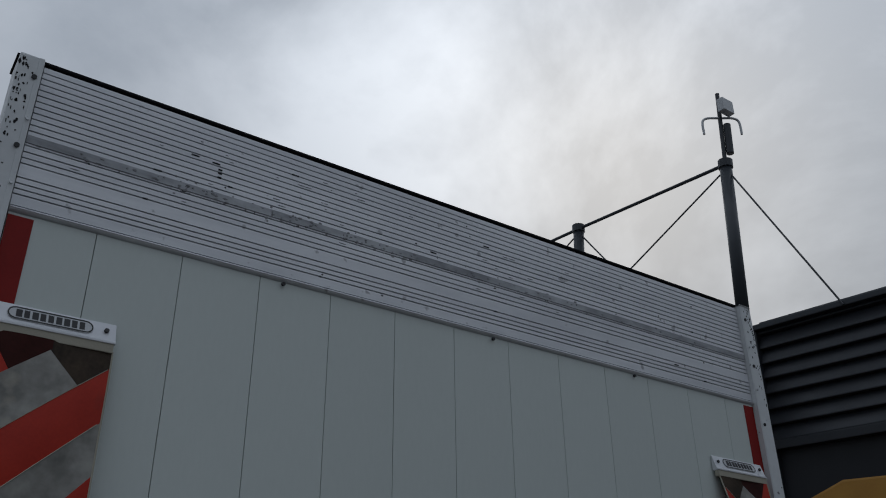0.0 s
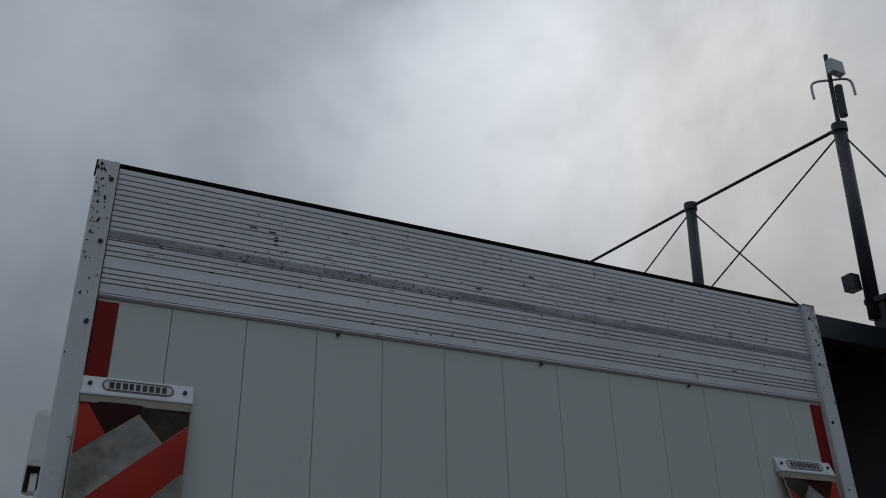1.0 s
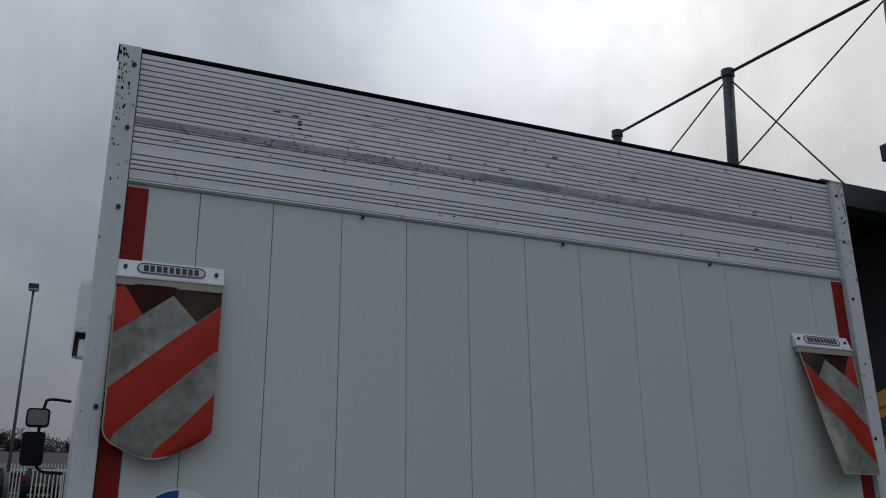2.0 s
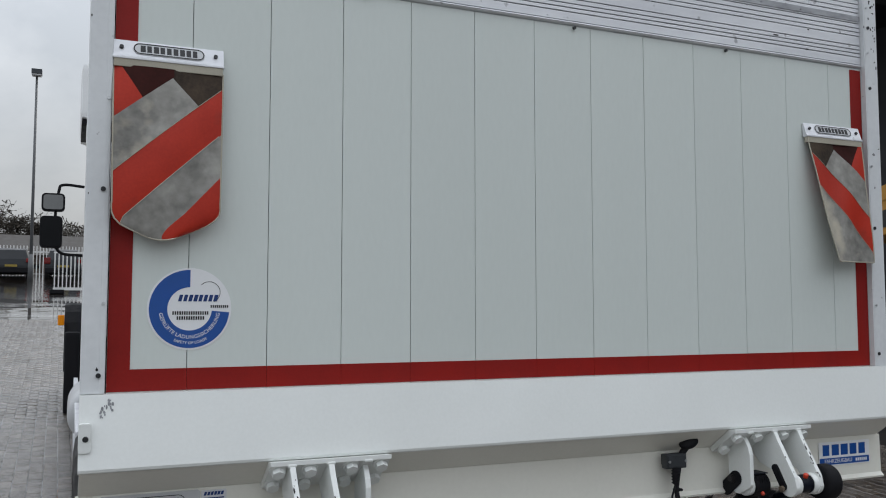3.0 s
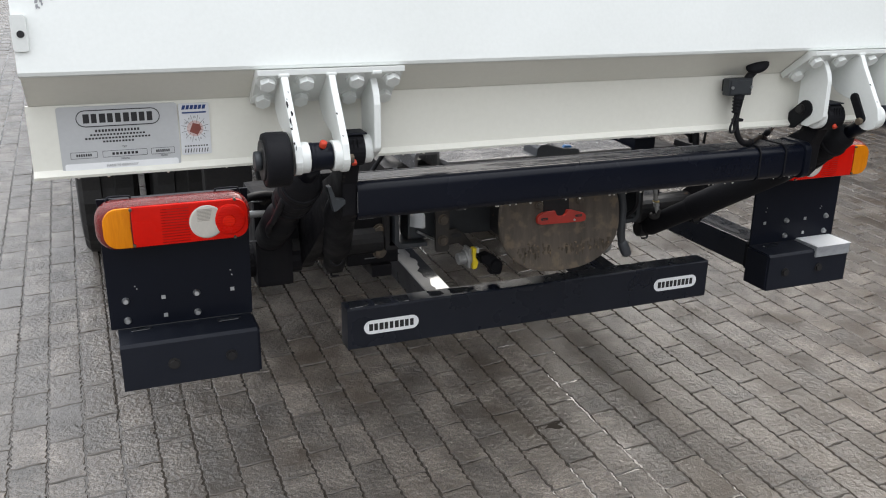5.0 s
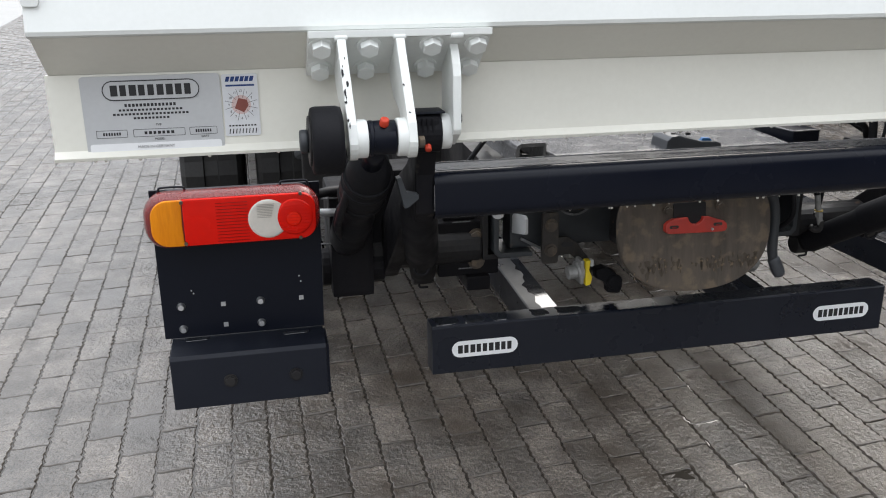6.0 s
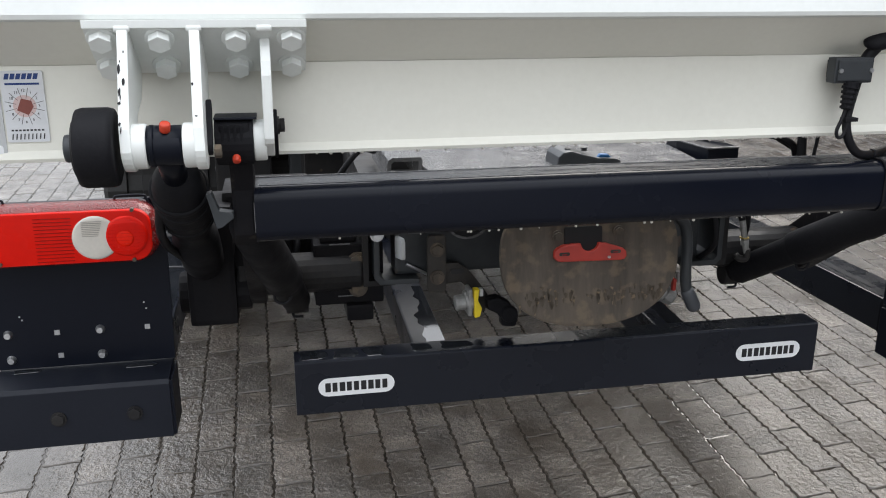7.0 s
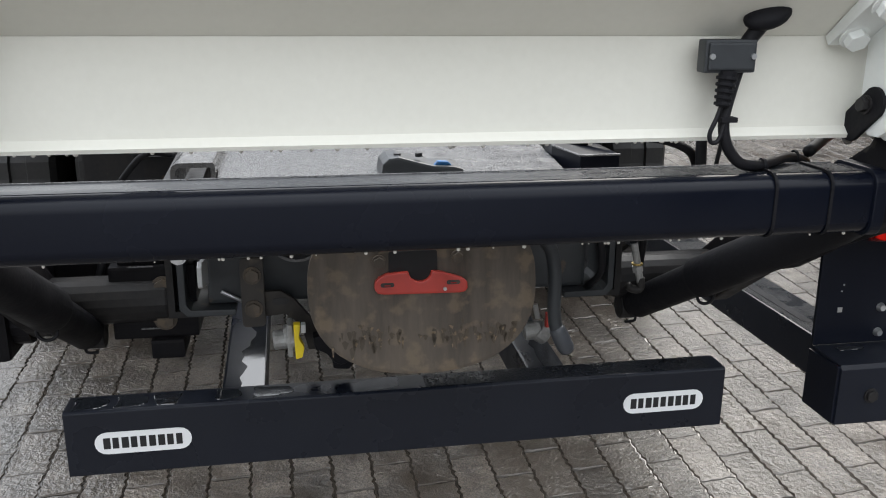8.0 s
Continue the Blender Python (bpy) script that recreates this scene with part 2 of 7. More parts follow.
    galv=mat("wet_galvanised_plate", (0.19, 0.19, 0.195), (0.12, 0.12, 0.125), 0.08, 0.30, metal=0.1, scale=16, fine=60, bump=0.25, drops=0.5),
    ink=mat("black_ink", (0.012, 0.012, 0.014), rough=0.45),
    faint_print=mat("faint_grey_print", (0.30, 0.30, 0.31), rough=0.4),
    dial_pink=mat("pale_pink_print", (0.62, 0.47, 0.45), rough=0.5),
    ink_blue=mat("dark_blue_ink", (0.004, 0.035, 0.17), rough=0.4),
    blue=mat("blue_sticker", (0.005, 0.072, 0.33), (0.006, 0.070, 0.29), 0.35, 0.42, scale=8, fine=120),
    sticker=mat("white_sticker", (0.80, 0.81, 0.82), (0.76, 0.77, 0.78), 0.35, 0.42, scale=8, fine=120),
    paper=mat("pale_grey_sticker", (0.66, 0.67, 0.69), (0.60, 0.61, 0.63), 0.35, 0.42, scale=30, fine=120),
    rust=mat("faded_red_print", (0.23, 0.060, 0.045), (0.17, 0.048, 0.036), 0.5, scale=60, fine=200),
    orange=mat("orange_grease_cap", (0.58, 0.045, 0.015), rough=0.45),
    yellow_tag=mat("yellow_tag", (0.80, 0.62, 0.02), (0.7, 0.5, 0.02), 0.4, scale=30),
    dull_yellow=mat("soiled_yellow_plate", (0.30, 0.22, 0.03), (0.24, 0.17, 0.03), 0.5, scale=30),
    brass=mat("dull_brass", (0.40, 0.30, 0.10), rough=0.4, metal=0.6),
    blue_cap=mat("blue_cap", (0.02, 0.15, 0.40), rough=0.4),
    cladding=mat("anthracite_cladding", (0.022, 0.025, 0.032), (0.018, 0.021, 0.027), 0.45, 0.55, scale=2, fine=80, bump=0.04),
    dark_panel=mat("dark_navy_panel", (0.011, 0.0125, 0.018), (0.009, 0.0105, 0.015), 0.5, 0.6, scale=1.5, fine=60),
    mast=mat("dark_grey_mast_paint", (0.024, 0.030, 0.038), (0.02, 0.025, 0.032), 0.4, 0.5, scale=3, fine=60),
    yellow=mat("yellow_machine_paint", (0.47, 0.235, 0.025), (0.38, 0.18, 0.022), 0.35, 0.5, scale=4, fine=60, bump=0.05, spots=(0.20, 0.12, 0.03), spot_scale=9, spot_at=0.68),
    cab_white=mat("cab_white", (0.76, 0.77, 0.77), (0.70, 0.71, 0.71), 0.25, 0.35, scale=2, fine=60),
    # one glass in two colours: dark and bright reflections put into the base
    mirror=mat("mirror_glass", (0.018, 0.019, 0.021), rough=0.05, metal=1.0),
    bright_mirror=mat("bright_reflection_glass", (0.20, 0.205, 0.21), rough=0.05, metal=1.0),
    lamp_post=mat("grey_lamp_post_paint", (0.10, 0.105, 0.11), (0.08, 0.085, 0.09), 0.45, 0.55, scale=3, fine=60),
    car_dark=mat("dark_car_paint", (0.020, 0.022, 0.026), (0.016, 0.018, 0.021), 0.35, 0.45, scale=2, fine=60, spec=0.25),
    glass=mat("dark_car_glass", (0.008, 0.009, 0.011), rough=0.08, spec=0.3),
    fence=mat("white_fence_paint", (0.72, 0.72, 0.71), (0.62, 0.62, 0.61), 0.5, scale=5, fine=60),
    brickwork=mat("brown_far_wall", (0.10, 0.075, 0.06), (0.08, 0.06, 0.05), 0.8, scale=3, fine=30),
    roofing=mat("dark_roof", (0.032, 0.029, 0.028), (0.045, 0.04, 0.036), 0.7, scale=3, fine=30),
    bark=mat("dark_bark", (0.05, 0.042, 0.036), (0.03, 0.026, 0.022), 0.9, scale=8, fine=60, bump=0.4),
    twig=mat("bare_winter_twigs", (0.034, 0.029, 0.025), (0.045, 0.037, 0.027), 0.9, scale=3, fine=30),
    hose=mat("black_hose", (0.008, 0.008, 0.010), (0.014, 0.014, 0.016), 0.4, 0.55, scale=30, fine=200, bump=0.1, spec=0.15),
    leaf=mat("pale_dead_leaf", (0.55, 0.52, 0.45), (0.42, 0.38, 0.30), 0.6, scale=60),
)


def ground_material(name, base, base2, rough, rough2, per="", joint=False):
    """Rain-wet concrete paving: brown-grey, with glossy wet patches and dry grain."""
    m = bpy.data.materials.new(name)
    m.use_nodes = True
    nt = m.node_tree
    nt.nodes.clear()
    N, L = nt.nodes.new, nt.links.new
    out, bs = N("ShaderNodeOutputMaterial"), N("ShaderNodeBsdfPrincipled")
    bs.inputs["Specular IOR Level"].default_value = 0.5
    L(bs.outputs[0], out.inputs[0])
    geo = N("ShaderNodeNewGeometry")
    big, mid, fine = (N("ShaderNodeTexNoise") for _ in range(3))
    for n, s, d in ((big, 1.1, 4), (mid, 9.0, 5), (fine, 210.0, 3)):
        n.inputs["Scale"].default_value, n.inputs["Detail"].default_value = s, d
        L(geo.outputs["Position"], n.inputs["Vector"])
    mix = N("ShaderNodeMixRGB")
    mix.inputs[1].default_value, mix.inputs[2].default_value = (*base, 1), (*base2, 1)
    mr = N("ShaderNodeMapRange")
    mr.inputs["From Min"].default_value, mr.inputs["From Max"].default_value = 0.35, 0.65
    L(mid.outputs[0], mr.inputs[0])
    L(mr.outputs[0], mix.inputs[0])
    grain = N("ShaderNodeMixRGB")
    grain.blend_type = "MULTIPLY"
    grain.inputs[0].default_value = 0.9
    L(mix.outputs[0], grain.inputs[1])
    gr = N("ShaderNodeMapRange")
    for k, v in (("From Min", 0.36), ("From Max", 0.64), ("To Min", 0.25), ("To Max", 1.15)):
        gr.inputs[k].default_value = v
    L(fine.outputs[0], gr.inputs[0])
    L(gr.outputs[0], grain.inputs[2])
    col = grain.outputs[0]
    stain = N("ShaderNodeTexNoise")
    stain.inputs["Scale"].default_value, stain.inputs["Detail"].default_value = 3.2, 7
    stain.inputs["Roughness"].default_value = 0.62
    L(geo.outputs["Position"], stain.inputs["Vector"])
    sr = N("ShaderNodeMapRange")
    for k, v in (("From Min", 0.45), ("From Max", 0.62), ("To Min", 0.0), ("To Max", 1.0)):
        sr.inputs[k].default_value = v
    # a rounded patch behind the tail, browner, darker and smoother than the rest
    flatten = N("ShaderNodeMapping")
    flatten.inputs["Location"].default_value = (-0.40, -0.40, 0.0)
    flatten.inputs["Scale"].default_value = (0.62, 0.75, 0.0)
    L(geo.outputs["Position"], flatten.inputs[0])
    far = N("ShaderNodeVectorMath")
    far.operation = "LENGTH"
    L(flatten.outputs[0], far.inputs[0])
    tail_patch = N("ShaderNodeMapRange")
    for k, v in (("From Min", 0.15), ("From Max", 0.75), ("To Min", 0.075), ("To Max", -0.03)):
        tail_patch.inputs[k].default_value = v
    L(far.outputs["Value"], tail_patch.inputs[0])
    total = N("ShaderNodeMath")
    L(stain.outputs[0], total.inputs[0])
    L(tail_patch.outputs[0], total.inputs[1])
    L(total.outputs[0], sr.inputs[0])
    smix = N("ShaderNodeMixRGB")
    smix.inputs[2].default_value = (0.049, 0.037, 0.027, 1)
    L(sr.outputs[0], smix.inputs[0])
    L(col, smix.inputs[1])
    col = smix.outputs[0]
    if per:
        rr = N("ShaderNodeMapRange")
        rr.inputs["To Min"].default_value, rr.inputs["To Max"].default_value = 0.68, 1.34
        L(N("ShaderNodeObjectInfo").outputs["Random"] if per == "object" else geo.outputs["Random Per Island"], rr.inputs[0])
        hsv = N("ShaderNodeHueSaturation")
        L(rr.outputs[0], hsv.inputs["Value"])
        L(col, hsv.inputs["Color"])
        col = hsv.outputs[0]
    L(col, bs.inputs["Base Color"])
    wet = N("ShaderNodeMath")
    wet.operation = "MULTIPLY_ADD"
    wet.inputs[1].default_value = 0.6
    sc = N("ShaderNodeMath")
    sc.operation = "MULTIPLY"
    sc.inputs[1].default_value = 0.4
    L(mid.outputs[0], sc.inputs[0])
    L(big.outputs[0], wet.inputs[0])
    L(sc.outputs[0], wet.inputs[2])
    rm = N("ShaderNodeMapRange")
    rm.inputs["From Min"].default_value, rm.inputs["From Max"].default_value = 0.42, 0.58
    rm.inputs["To Min"].default_value, rm.inputs["To Max"].default_value = rough, rough2
    L(wet.outputs[0], rm.inputs[0])
    L(rm.outputs[0], bs.inputs["Roughness"])
    # puddled patches lie smooth under water, the rest keeps its rough grain
    film = N("ShaderNodeMapRange")
    for k, v in (("To Min", 1.0), ("To Max", 0.88)):
        film.inputs[k].default_value = v
    L(sr.outputs[0], film.inputs[0])
    L(film.outputs[0], bs.inputs["Coat Weight"])
    bs.inputs["Coat IOR"].default_value = 1.6
    relief = N("ShaderNodeMapRange")
    for k, v in (("To Min", 0.05 if joint else 1.0), ("To Max", 0.02 if joint else 0.35)):
        relief.inputs[k].default_value = v
    L(sr.outputs[0], relief.inputs[0])
    fr = N("ShaderNodeMapRange")
    for k, v in (("From Min", 0.0), ("From Max", 1.0), ("To Min", 0.05), ("To Max", 0.08)):
        fr.inputs[k].default_value = v
    L(sr.outputs[0], fr.inputs[0])
    L(fr.outputs[0], bs.inputs["Coat Roughness"])
    b1 = N("ShaderNodeBump")
    b1.inputs["Strength"].default_value, b1.inputs["Distance"].default_value = (0.05 if joint else 1.0), 0.0030
    L(fine.outputs[0], b1.inputs["Height"])
    lump = N("ShaderNodeTexNoise")
    lump.inputs["Scale"].default_value, lump.inputs["Detail"].default_value = 60.0, 5
    L(geo.outputs["Position"], lump.inputs["Vector"])
    b2 = N("ShaderNodeBump")
    b2.inputs["Strength"].default_value, b2.inputs["Distance"].default_value = (0.05 if joint else 1.0), 0.0075
    L(lump.outputs[0], b2.inputs["Height"])
    L(b1.outputs[0], b2.inputs["Normal"])
    L(relief.outputs[0], b2.inputs["Strength"])
    L(b2.outputs[0], bs.inputs["Normal"])
    b3 = N("ShaderNodeBump")
    b3.inputs["Strength"].default_value, b3.inputs["Distance"].default_value = (0.05 if joint else 1.0), 0.0085
    L(lump.outputs[0], b3.inputs["Height"])
    b4 = N("ShaderNodeBump")
    b4.inputs["Strength"].default_value, b4.inputs["Distance"].default_value = (0.05 if joint else 1.0), 0.0022
    L(fine.outputs[0], b4.inputs["Height"])
    L(relief.outputs[0], b4.inputs["Strength"])
    L(b4.outputs[0], b3.inputs["Normal"])
    L(relief.outputs[0], b3.inputs["Strength"])
    L(b3.outputs[0], bs.inputs["Coat Normal"])
    return m


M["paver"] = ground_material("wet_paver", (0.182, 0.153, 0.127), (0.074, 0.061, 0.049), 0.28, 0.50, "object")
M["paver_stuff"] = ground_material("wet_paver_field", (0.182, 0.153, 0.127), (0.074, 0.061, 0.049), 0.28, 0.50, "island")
M["wet_rim"] = mat("wet_paver_rim", (0.085, 0.070, 0.056), (0.045, 0.037, 0.030), 0.10, 0.22, scale=14, fine=70, bump=0.12, coat=0.55, spec=0.5)
M["water"] = mat("standing_water", (0.050, 0.043, 0.036), (0.038, 0.033, 0.028), 0.012, 0.03, scale=5, fine=30, bump=0.02, spec=0.6)
M["joint"] = ground_material("wet_joint_sand", (0.06, 0.05, 0.042), (0.042, 0.036, 0.031), 0.02, 0.16, joint=True)


# ---- modelling helpers ----
def empty(name, loc, label, category, group="", kind=""):
    ob = new(name)
    ob.location = loc
    ob.empty_display_size = 0.1
    return tagged(ob, label, category, group, kind)


def part(name, bm, material, parent=None, label="", smooth=False):
    """Links a bmesh as one mesh object under a thing or a part; its coordinates are the world's."""
    me = bpy.data.meshes.new(name)
    bmesh.ops.recalc_face_normals(bm, faces=bm.faces)
    bm.to_mesh(me)
    bm.free()
    me.materials.append(M[material] if isinstance(material, str) else material)
    if smooth:
        for p in me.polygons:
            p.use_smooth = True
    ob = new(name, me)
    if parent:
        ob.parent = parent
        if parent.type == "EMPTY":
            ob.matrix_parent_inverse = Matrix.Translation(-Vector(parent.location))
    if label:
        tagged(ob, label)
    return ob


def add_box(bm, x0, x1, y0, y1, z0, z1, bev=0.0, m=None):
    tmp = bmesh.new()
    bmesh.ops.create_cube(tmp, size=1.0)
    for v in tmp.verts:
        v.co = Vector(((x0 + x1) / 2 + v.co.x * (x1 - x0), (y0 + y1) / 2 + v.co.y * (y1 - y0), (z0 + z1) / 2 + v.co.z * (z1 - z0)))
    if bev:
        bmesh.ops.bevel(tmp, geom=tmp.edges[:], offset=bev, segments=2, profile=0.7, affect="EDGES")
    join(bm, tmp, m)
    return bm


def join(bm, tmp, m=None):
    vs = [bm.verts.new(m @ v.co if m else v.co) for v in tmp.verts]
    tmp.verts.index_update()
    for f in tmp.faces:
        try:
            bm.faces.new([vs[v.index] for v in f.verts])
        except ValueError:
            pass
    tmp.free()


def box(x0, x1, y0, y1, z0, z1, bev=0.0, m=None):
    return add_box(bmesh.new(), x0, x1, y0, y1, z0, z1, bev, m)


def add_prism(bm, outline, axis, a, b, bev=0.0, m=None):
    """Extrudes a closed outline along an axis from a to b; the outline holds the two other coordinates in order."""
    tmp = bmesh.new()

    def at(p, s):
        return {"x": (s, p[0], p[1]), "y": (p[0], s, p[1]), "z": (p[0], p[1], s)}[axis]
    lo, hi = [tmp.verts.new(at(p, a)) for p in outline], [tmp.verts.new(at(p, b)) for p in outline]
    tmp.faces.new(lo)
    tmp.faces.new(hi[::-1])
    n = len(outline)
    for i in range(n):
        tmp.faces.new((lo[i], hi[i], hi[(i + 1) % n], lo[(i + 1) % n]))
    bmesh.ops.recalc_face_normals(tmp, faces=tmp.faces)
    if bev:
        es = [e for e in tmp.edges if e.calc_face_angle(0) > 0.5]
        bmesh.ops.bevel(tmp, geom=es, offset=bev, segments=2, profile=0.7, affect="EDGES")
    join(bm, tmp, m)
    return bm


def prism(outline, axis, a, b, bev=0.0, m=None):
    return add_prism(bmesh.new(), outline, axis, a, b, bev, m)


def add_rod(bm, p0, p1, r0, r1=None, seg=16, bev=0.0):
    p0, p1 = Vector(p0), Vector(p1)
    tmp = bmesh.new()
    d = (p1 - p0)
    bmesh.ops.create_cone(tmp, cap_ends=True, segments=seg, radius1=r0, radius2=r0 if r1 is None else r1, depth=d.length)
    if bev:
        es = [e for e in tmp.edges if e.calc_face_angle(0) > 1.0]
        bmesh.ops.bevel(tmp, geom=es, offset=bev, segments=2, profile=0.6, affect="EDGES")
    join(bm, tmp, Matrix.Translation((p0 + p1) / 2) @ d.to_track_quat("Z", "Y").to_matrix().to_4x4())
    return bm


def tube(stations, seg=24):
    """One closed surface of revolution through (point, radius) stations."""
    bm = bmesh.new()
    d = (stations[-1][0] - stations[0][0]).normalized()
    a = d.cross(Vector((0, 0, 1))).normalized()
    b = d.cross(a)
    rings = [[bm.verts.new(p + (a * math.cos(2 * math.pi * k / seg) + b * math.sin(2 * math.pi * k / seg)) * r) for k in range(seg)] for p, r in stations]
    for u, v in zip(rings, rings[1:]):
        for k in range(seg):
            bm.faces.new((u[k], u[(k + 1) % seg], v[(k + 1) % seg], v[k]))
    bm.faces.new(rings[0])
    bm.faces.new(rings[-1])
    return bm


def rod(p0, p1, r0, r1=None, seg=16, bev=0.0):
    return add_rod(bmesh.new(), p0, p1, r0, r1, seg, bev)


def add_sweep(bm, pts, r, seg=8, steps=6):
    """A round hose or pipe through points, smoothed."""
    P = [Vector(p) for p in pts]
    Q = [P[0] * 2 - P[1]] + P + [P[-1] * 2 - P[-2]]
    line = []
    for i in range(1, len(Q) - 2):
        for s in range(steps):
            t = s / steps
            a, b, c, d = Q[i - 1], Q[i], Q[i + 1], Q[i + 2]
            line.append(0.5 * (2 * b + (c - a) * t + (2 * a - 5 * b + 4 * c - d) * t * t + (3 * b - a - 3 * c + d) * t ** 3))
    line.append(P[-1])
    rings, up = [], Vector((0.3, 0.2, 0.93))
    for i, p in enumerate(line):
        tan = (line[min(i + 1, len(line) - 1)] - line[max(i - 1, 0)]).normalized()
        s = tan.cross(up)
        if s.length < 0.1:
            s = tan.cross(Vector((1, 0, 0)))
        s.normalize()
        u = s.cross(tan)
        up = u
        rings.append([bm.verts.new(p + r * (math.cos(a) * s + math.sin(a) * u)) for a in (2 * math.pi * k / seg for k in range(seg))])
    for a, b in zip(rings, rings[1:]):
        for k in range(seg):
            bm.faces.new((a[k], a[(k + 1) % seg], b[(k + 1) % seg], b[k]))
    bm.faces.new(rings[0][::-1])
    bm.faces.new(rings[-1])
    return bm


def sweep(pts, r, seg=8, steps=6):
    return add_sweep(bmesh.new(), pts, r, seg, steps)


def capsule(cx, cz, w, h, n=8):
    """Outline of a lying rounded bar in x and z."""
    r = h / 2
    out = []
    for k in range(n + 1):
        a = -math.pi / 2 + math.pi * k / n
        out.append((cx + w / 2 - r + r * math.cos(a), cz + r * math.sin(a)))
    for k in range(n + 1):
        a = math.pi / 2 + math.pi * k / n
        out.append((cx - w / 2 + r + r * math.cos(a), cz + r * math.sin(a)))
    return out


def rounded(x0, x1, z0, z1, r, n=4):
    out = []
    for cx, cz, a0 in ((x1 - r, z0 + r, -90), (x1 - r, z1 - r, 0), (x0 + r, z1 - r, 90), (x0 + r, z0 + r, 180)):
        for k in range(n + 1):
            a = radians(a0 + 90 * k / n)
            out.append((cx + r * math.cos(a), cz + r * math.sin(a)))
    return out


def hexbolt(bm, place, normal, r=0.014, h=0.011, washer=True):
    """A hexagon head on its washer, pointing along normal."""
    p, n = Vector(place), Vector(normal).normalized()
    if washer:
        add_rod(bm, p, p + n * 0.003, r * 1.25, seg=14)
    add_rod(bm, p + n * 0.003, p + n * (0.003 + h), r, seg=6, bev=0.0015)
    return bm


def text_mesh(words, size, depth=0.0006, spacing=1.0):
    cu = bpy.data.curves.new("lettering", "FONT")
    cu.body, cu.size, cu.extrude, cu.align_x, cu.align_y = words, size, depth / 2, "CENTER", "CENTER"
    cu.space_character = spacing
    cu.resolution_u = 3
    ob = bpy.data.objects.new("lettering", cu)
    scene.collection.objects.link(ob)
    me = bpy.data.meshes.new_from_object(ob.evaluated_get(bpy.context.evaluated_depsgraph_get()))
    bpy.data.objects.remove(ob)
    bpy.data.curves.remove(cu)
    bm = bmesh.new()
    bm.from_mesh(me)
    bpy.data.meshes.remove(me)
    return bm


def lettering(name, words, size, x, y, z, material, parent, label="", spacing=1.0, arc=None, tilt=None):
    """Flat letters that face -y at a place; arc: (radius, mid-angle) bends them round (x, z), upright along the lower half."""
    bm = text_mesh(words, size, spacing=spacing)
    for v in bm.verts:
        u, w, d = v.co
        if arc:
            R, mid = arc
            a = mid + u / R
            rr = R - w
            v.co = Vector((x + rr * math.cos(a), y - d, z + rr * math.sin(a)))
        else:
            v.co = Vector((x + u, y - d, z + w))
    if tilt:
        bm.transform(tilt)
    return part(name, bm, material, parent, label)


def bars(cx, cz, w, h, n, y0, y1, gap=0.22, skew=0.0, seed=1):
    """A row of plain bars standing for a word mark or a line of print."""
    rng = random.Random(seed)
    bm = bmesh.new()
    cell = w / n
    for i in range(n):
        x0 = cx - w / 2 + i * cell + cell * gap / 2
        x1 = x0 + cell * (1 - gap) * rng.uniform(0.85, 1.0)
        for c, d in ((cz - h * 0.5, cz + h * 0.5),):
            add_prism(bm, [(x0 + skew * (c - cz), c), (x1 + skew * (c - cz), c), (x1 + skew * (d - cz), d), (x0 + skew * (d - cz), d)], "y", y0, y1)
    return bm


def pillow(outline, rings):
    """A domed lens: the outline stepped inwards ring by ring, each given as (inset, y)."""
    bm = bmesh.new()
    n = len(outline)
    area = sum(outline[k][0] * outline[(k + 1) % n][1] - outline[(k + 1) % n][0] * outline[k][1] for k in range(n))
    if area < 0:
        outline = outline[::-1]
    norm = []
    for k in range(n):
        a, b, c = Vector(outline[k - 1]), Vector(outline[k]), Vector(outline[(k + 1) % n])
        e = (b - a).normalized() + (c - b).normalized()
        e = e.normalized() if e.length > 1e-6 else Vector((1, 0))
        norm.append(Vector((-e.y, e.x)))
    last = None
    for inset, y in rings:
        loop = [bm.verts.new((p[0] + q.x * inset, y, p[1] + q.y * inset)) for p, q in zip(outline, norm)]
        if last:
            for k in range(n):
                bm.faces.new((last[k], last[(k + 1) % n], loop[(k + 1) % n], loop[k]))
        else:
            bm.faces.new(loop[::-1])
        last = loop
    bm.faces.new(last)
    return bm


def solid_ring(outer, inner, axis, a, b):
    """A closed band between two outlines of the same count."""
    bm = bmesh.new()

    def at(p, s):
        return {"x": (s, p[0], p[1]), "y": (p[0], s, p[1]), "z": (p[0], p[1], s)}[axis]
    rows = [[bm.verts.new(at(p, s)) for p in o] for o, s in ((outer, a), (outer, b), (inner, b), (inner, a))]
    n = len(outer)
    for i in range(n):
        j = (i + 1) % n
        for r in range(4):
            q = (r + 1) % 4
            bm.faces.new((rows[r][i], rows[r][j], rows[q][j], rows[q][i]))
    return bm


def mirrored(pts, s):
    return [(s * p[0], *p[1:]) for p in pts]


def gz(y):
    """Height of the yard: a plane that rises gently ahead of the lorry, a little steeper beyond its cab."""
    return 0.060 * (y - 0.97) + 0.015 * max(0.0, min(y, 75.0) - 8.0)


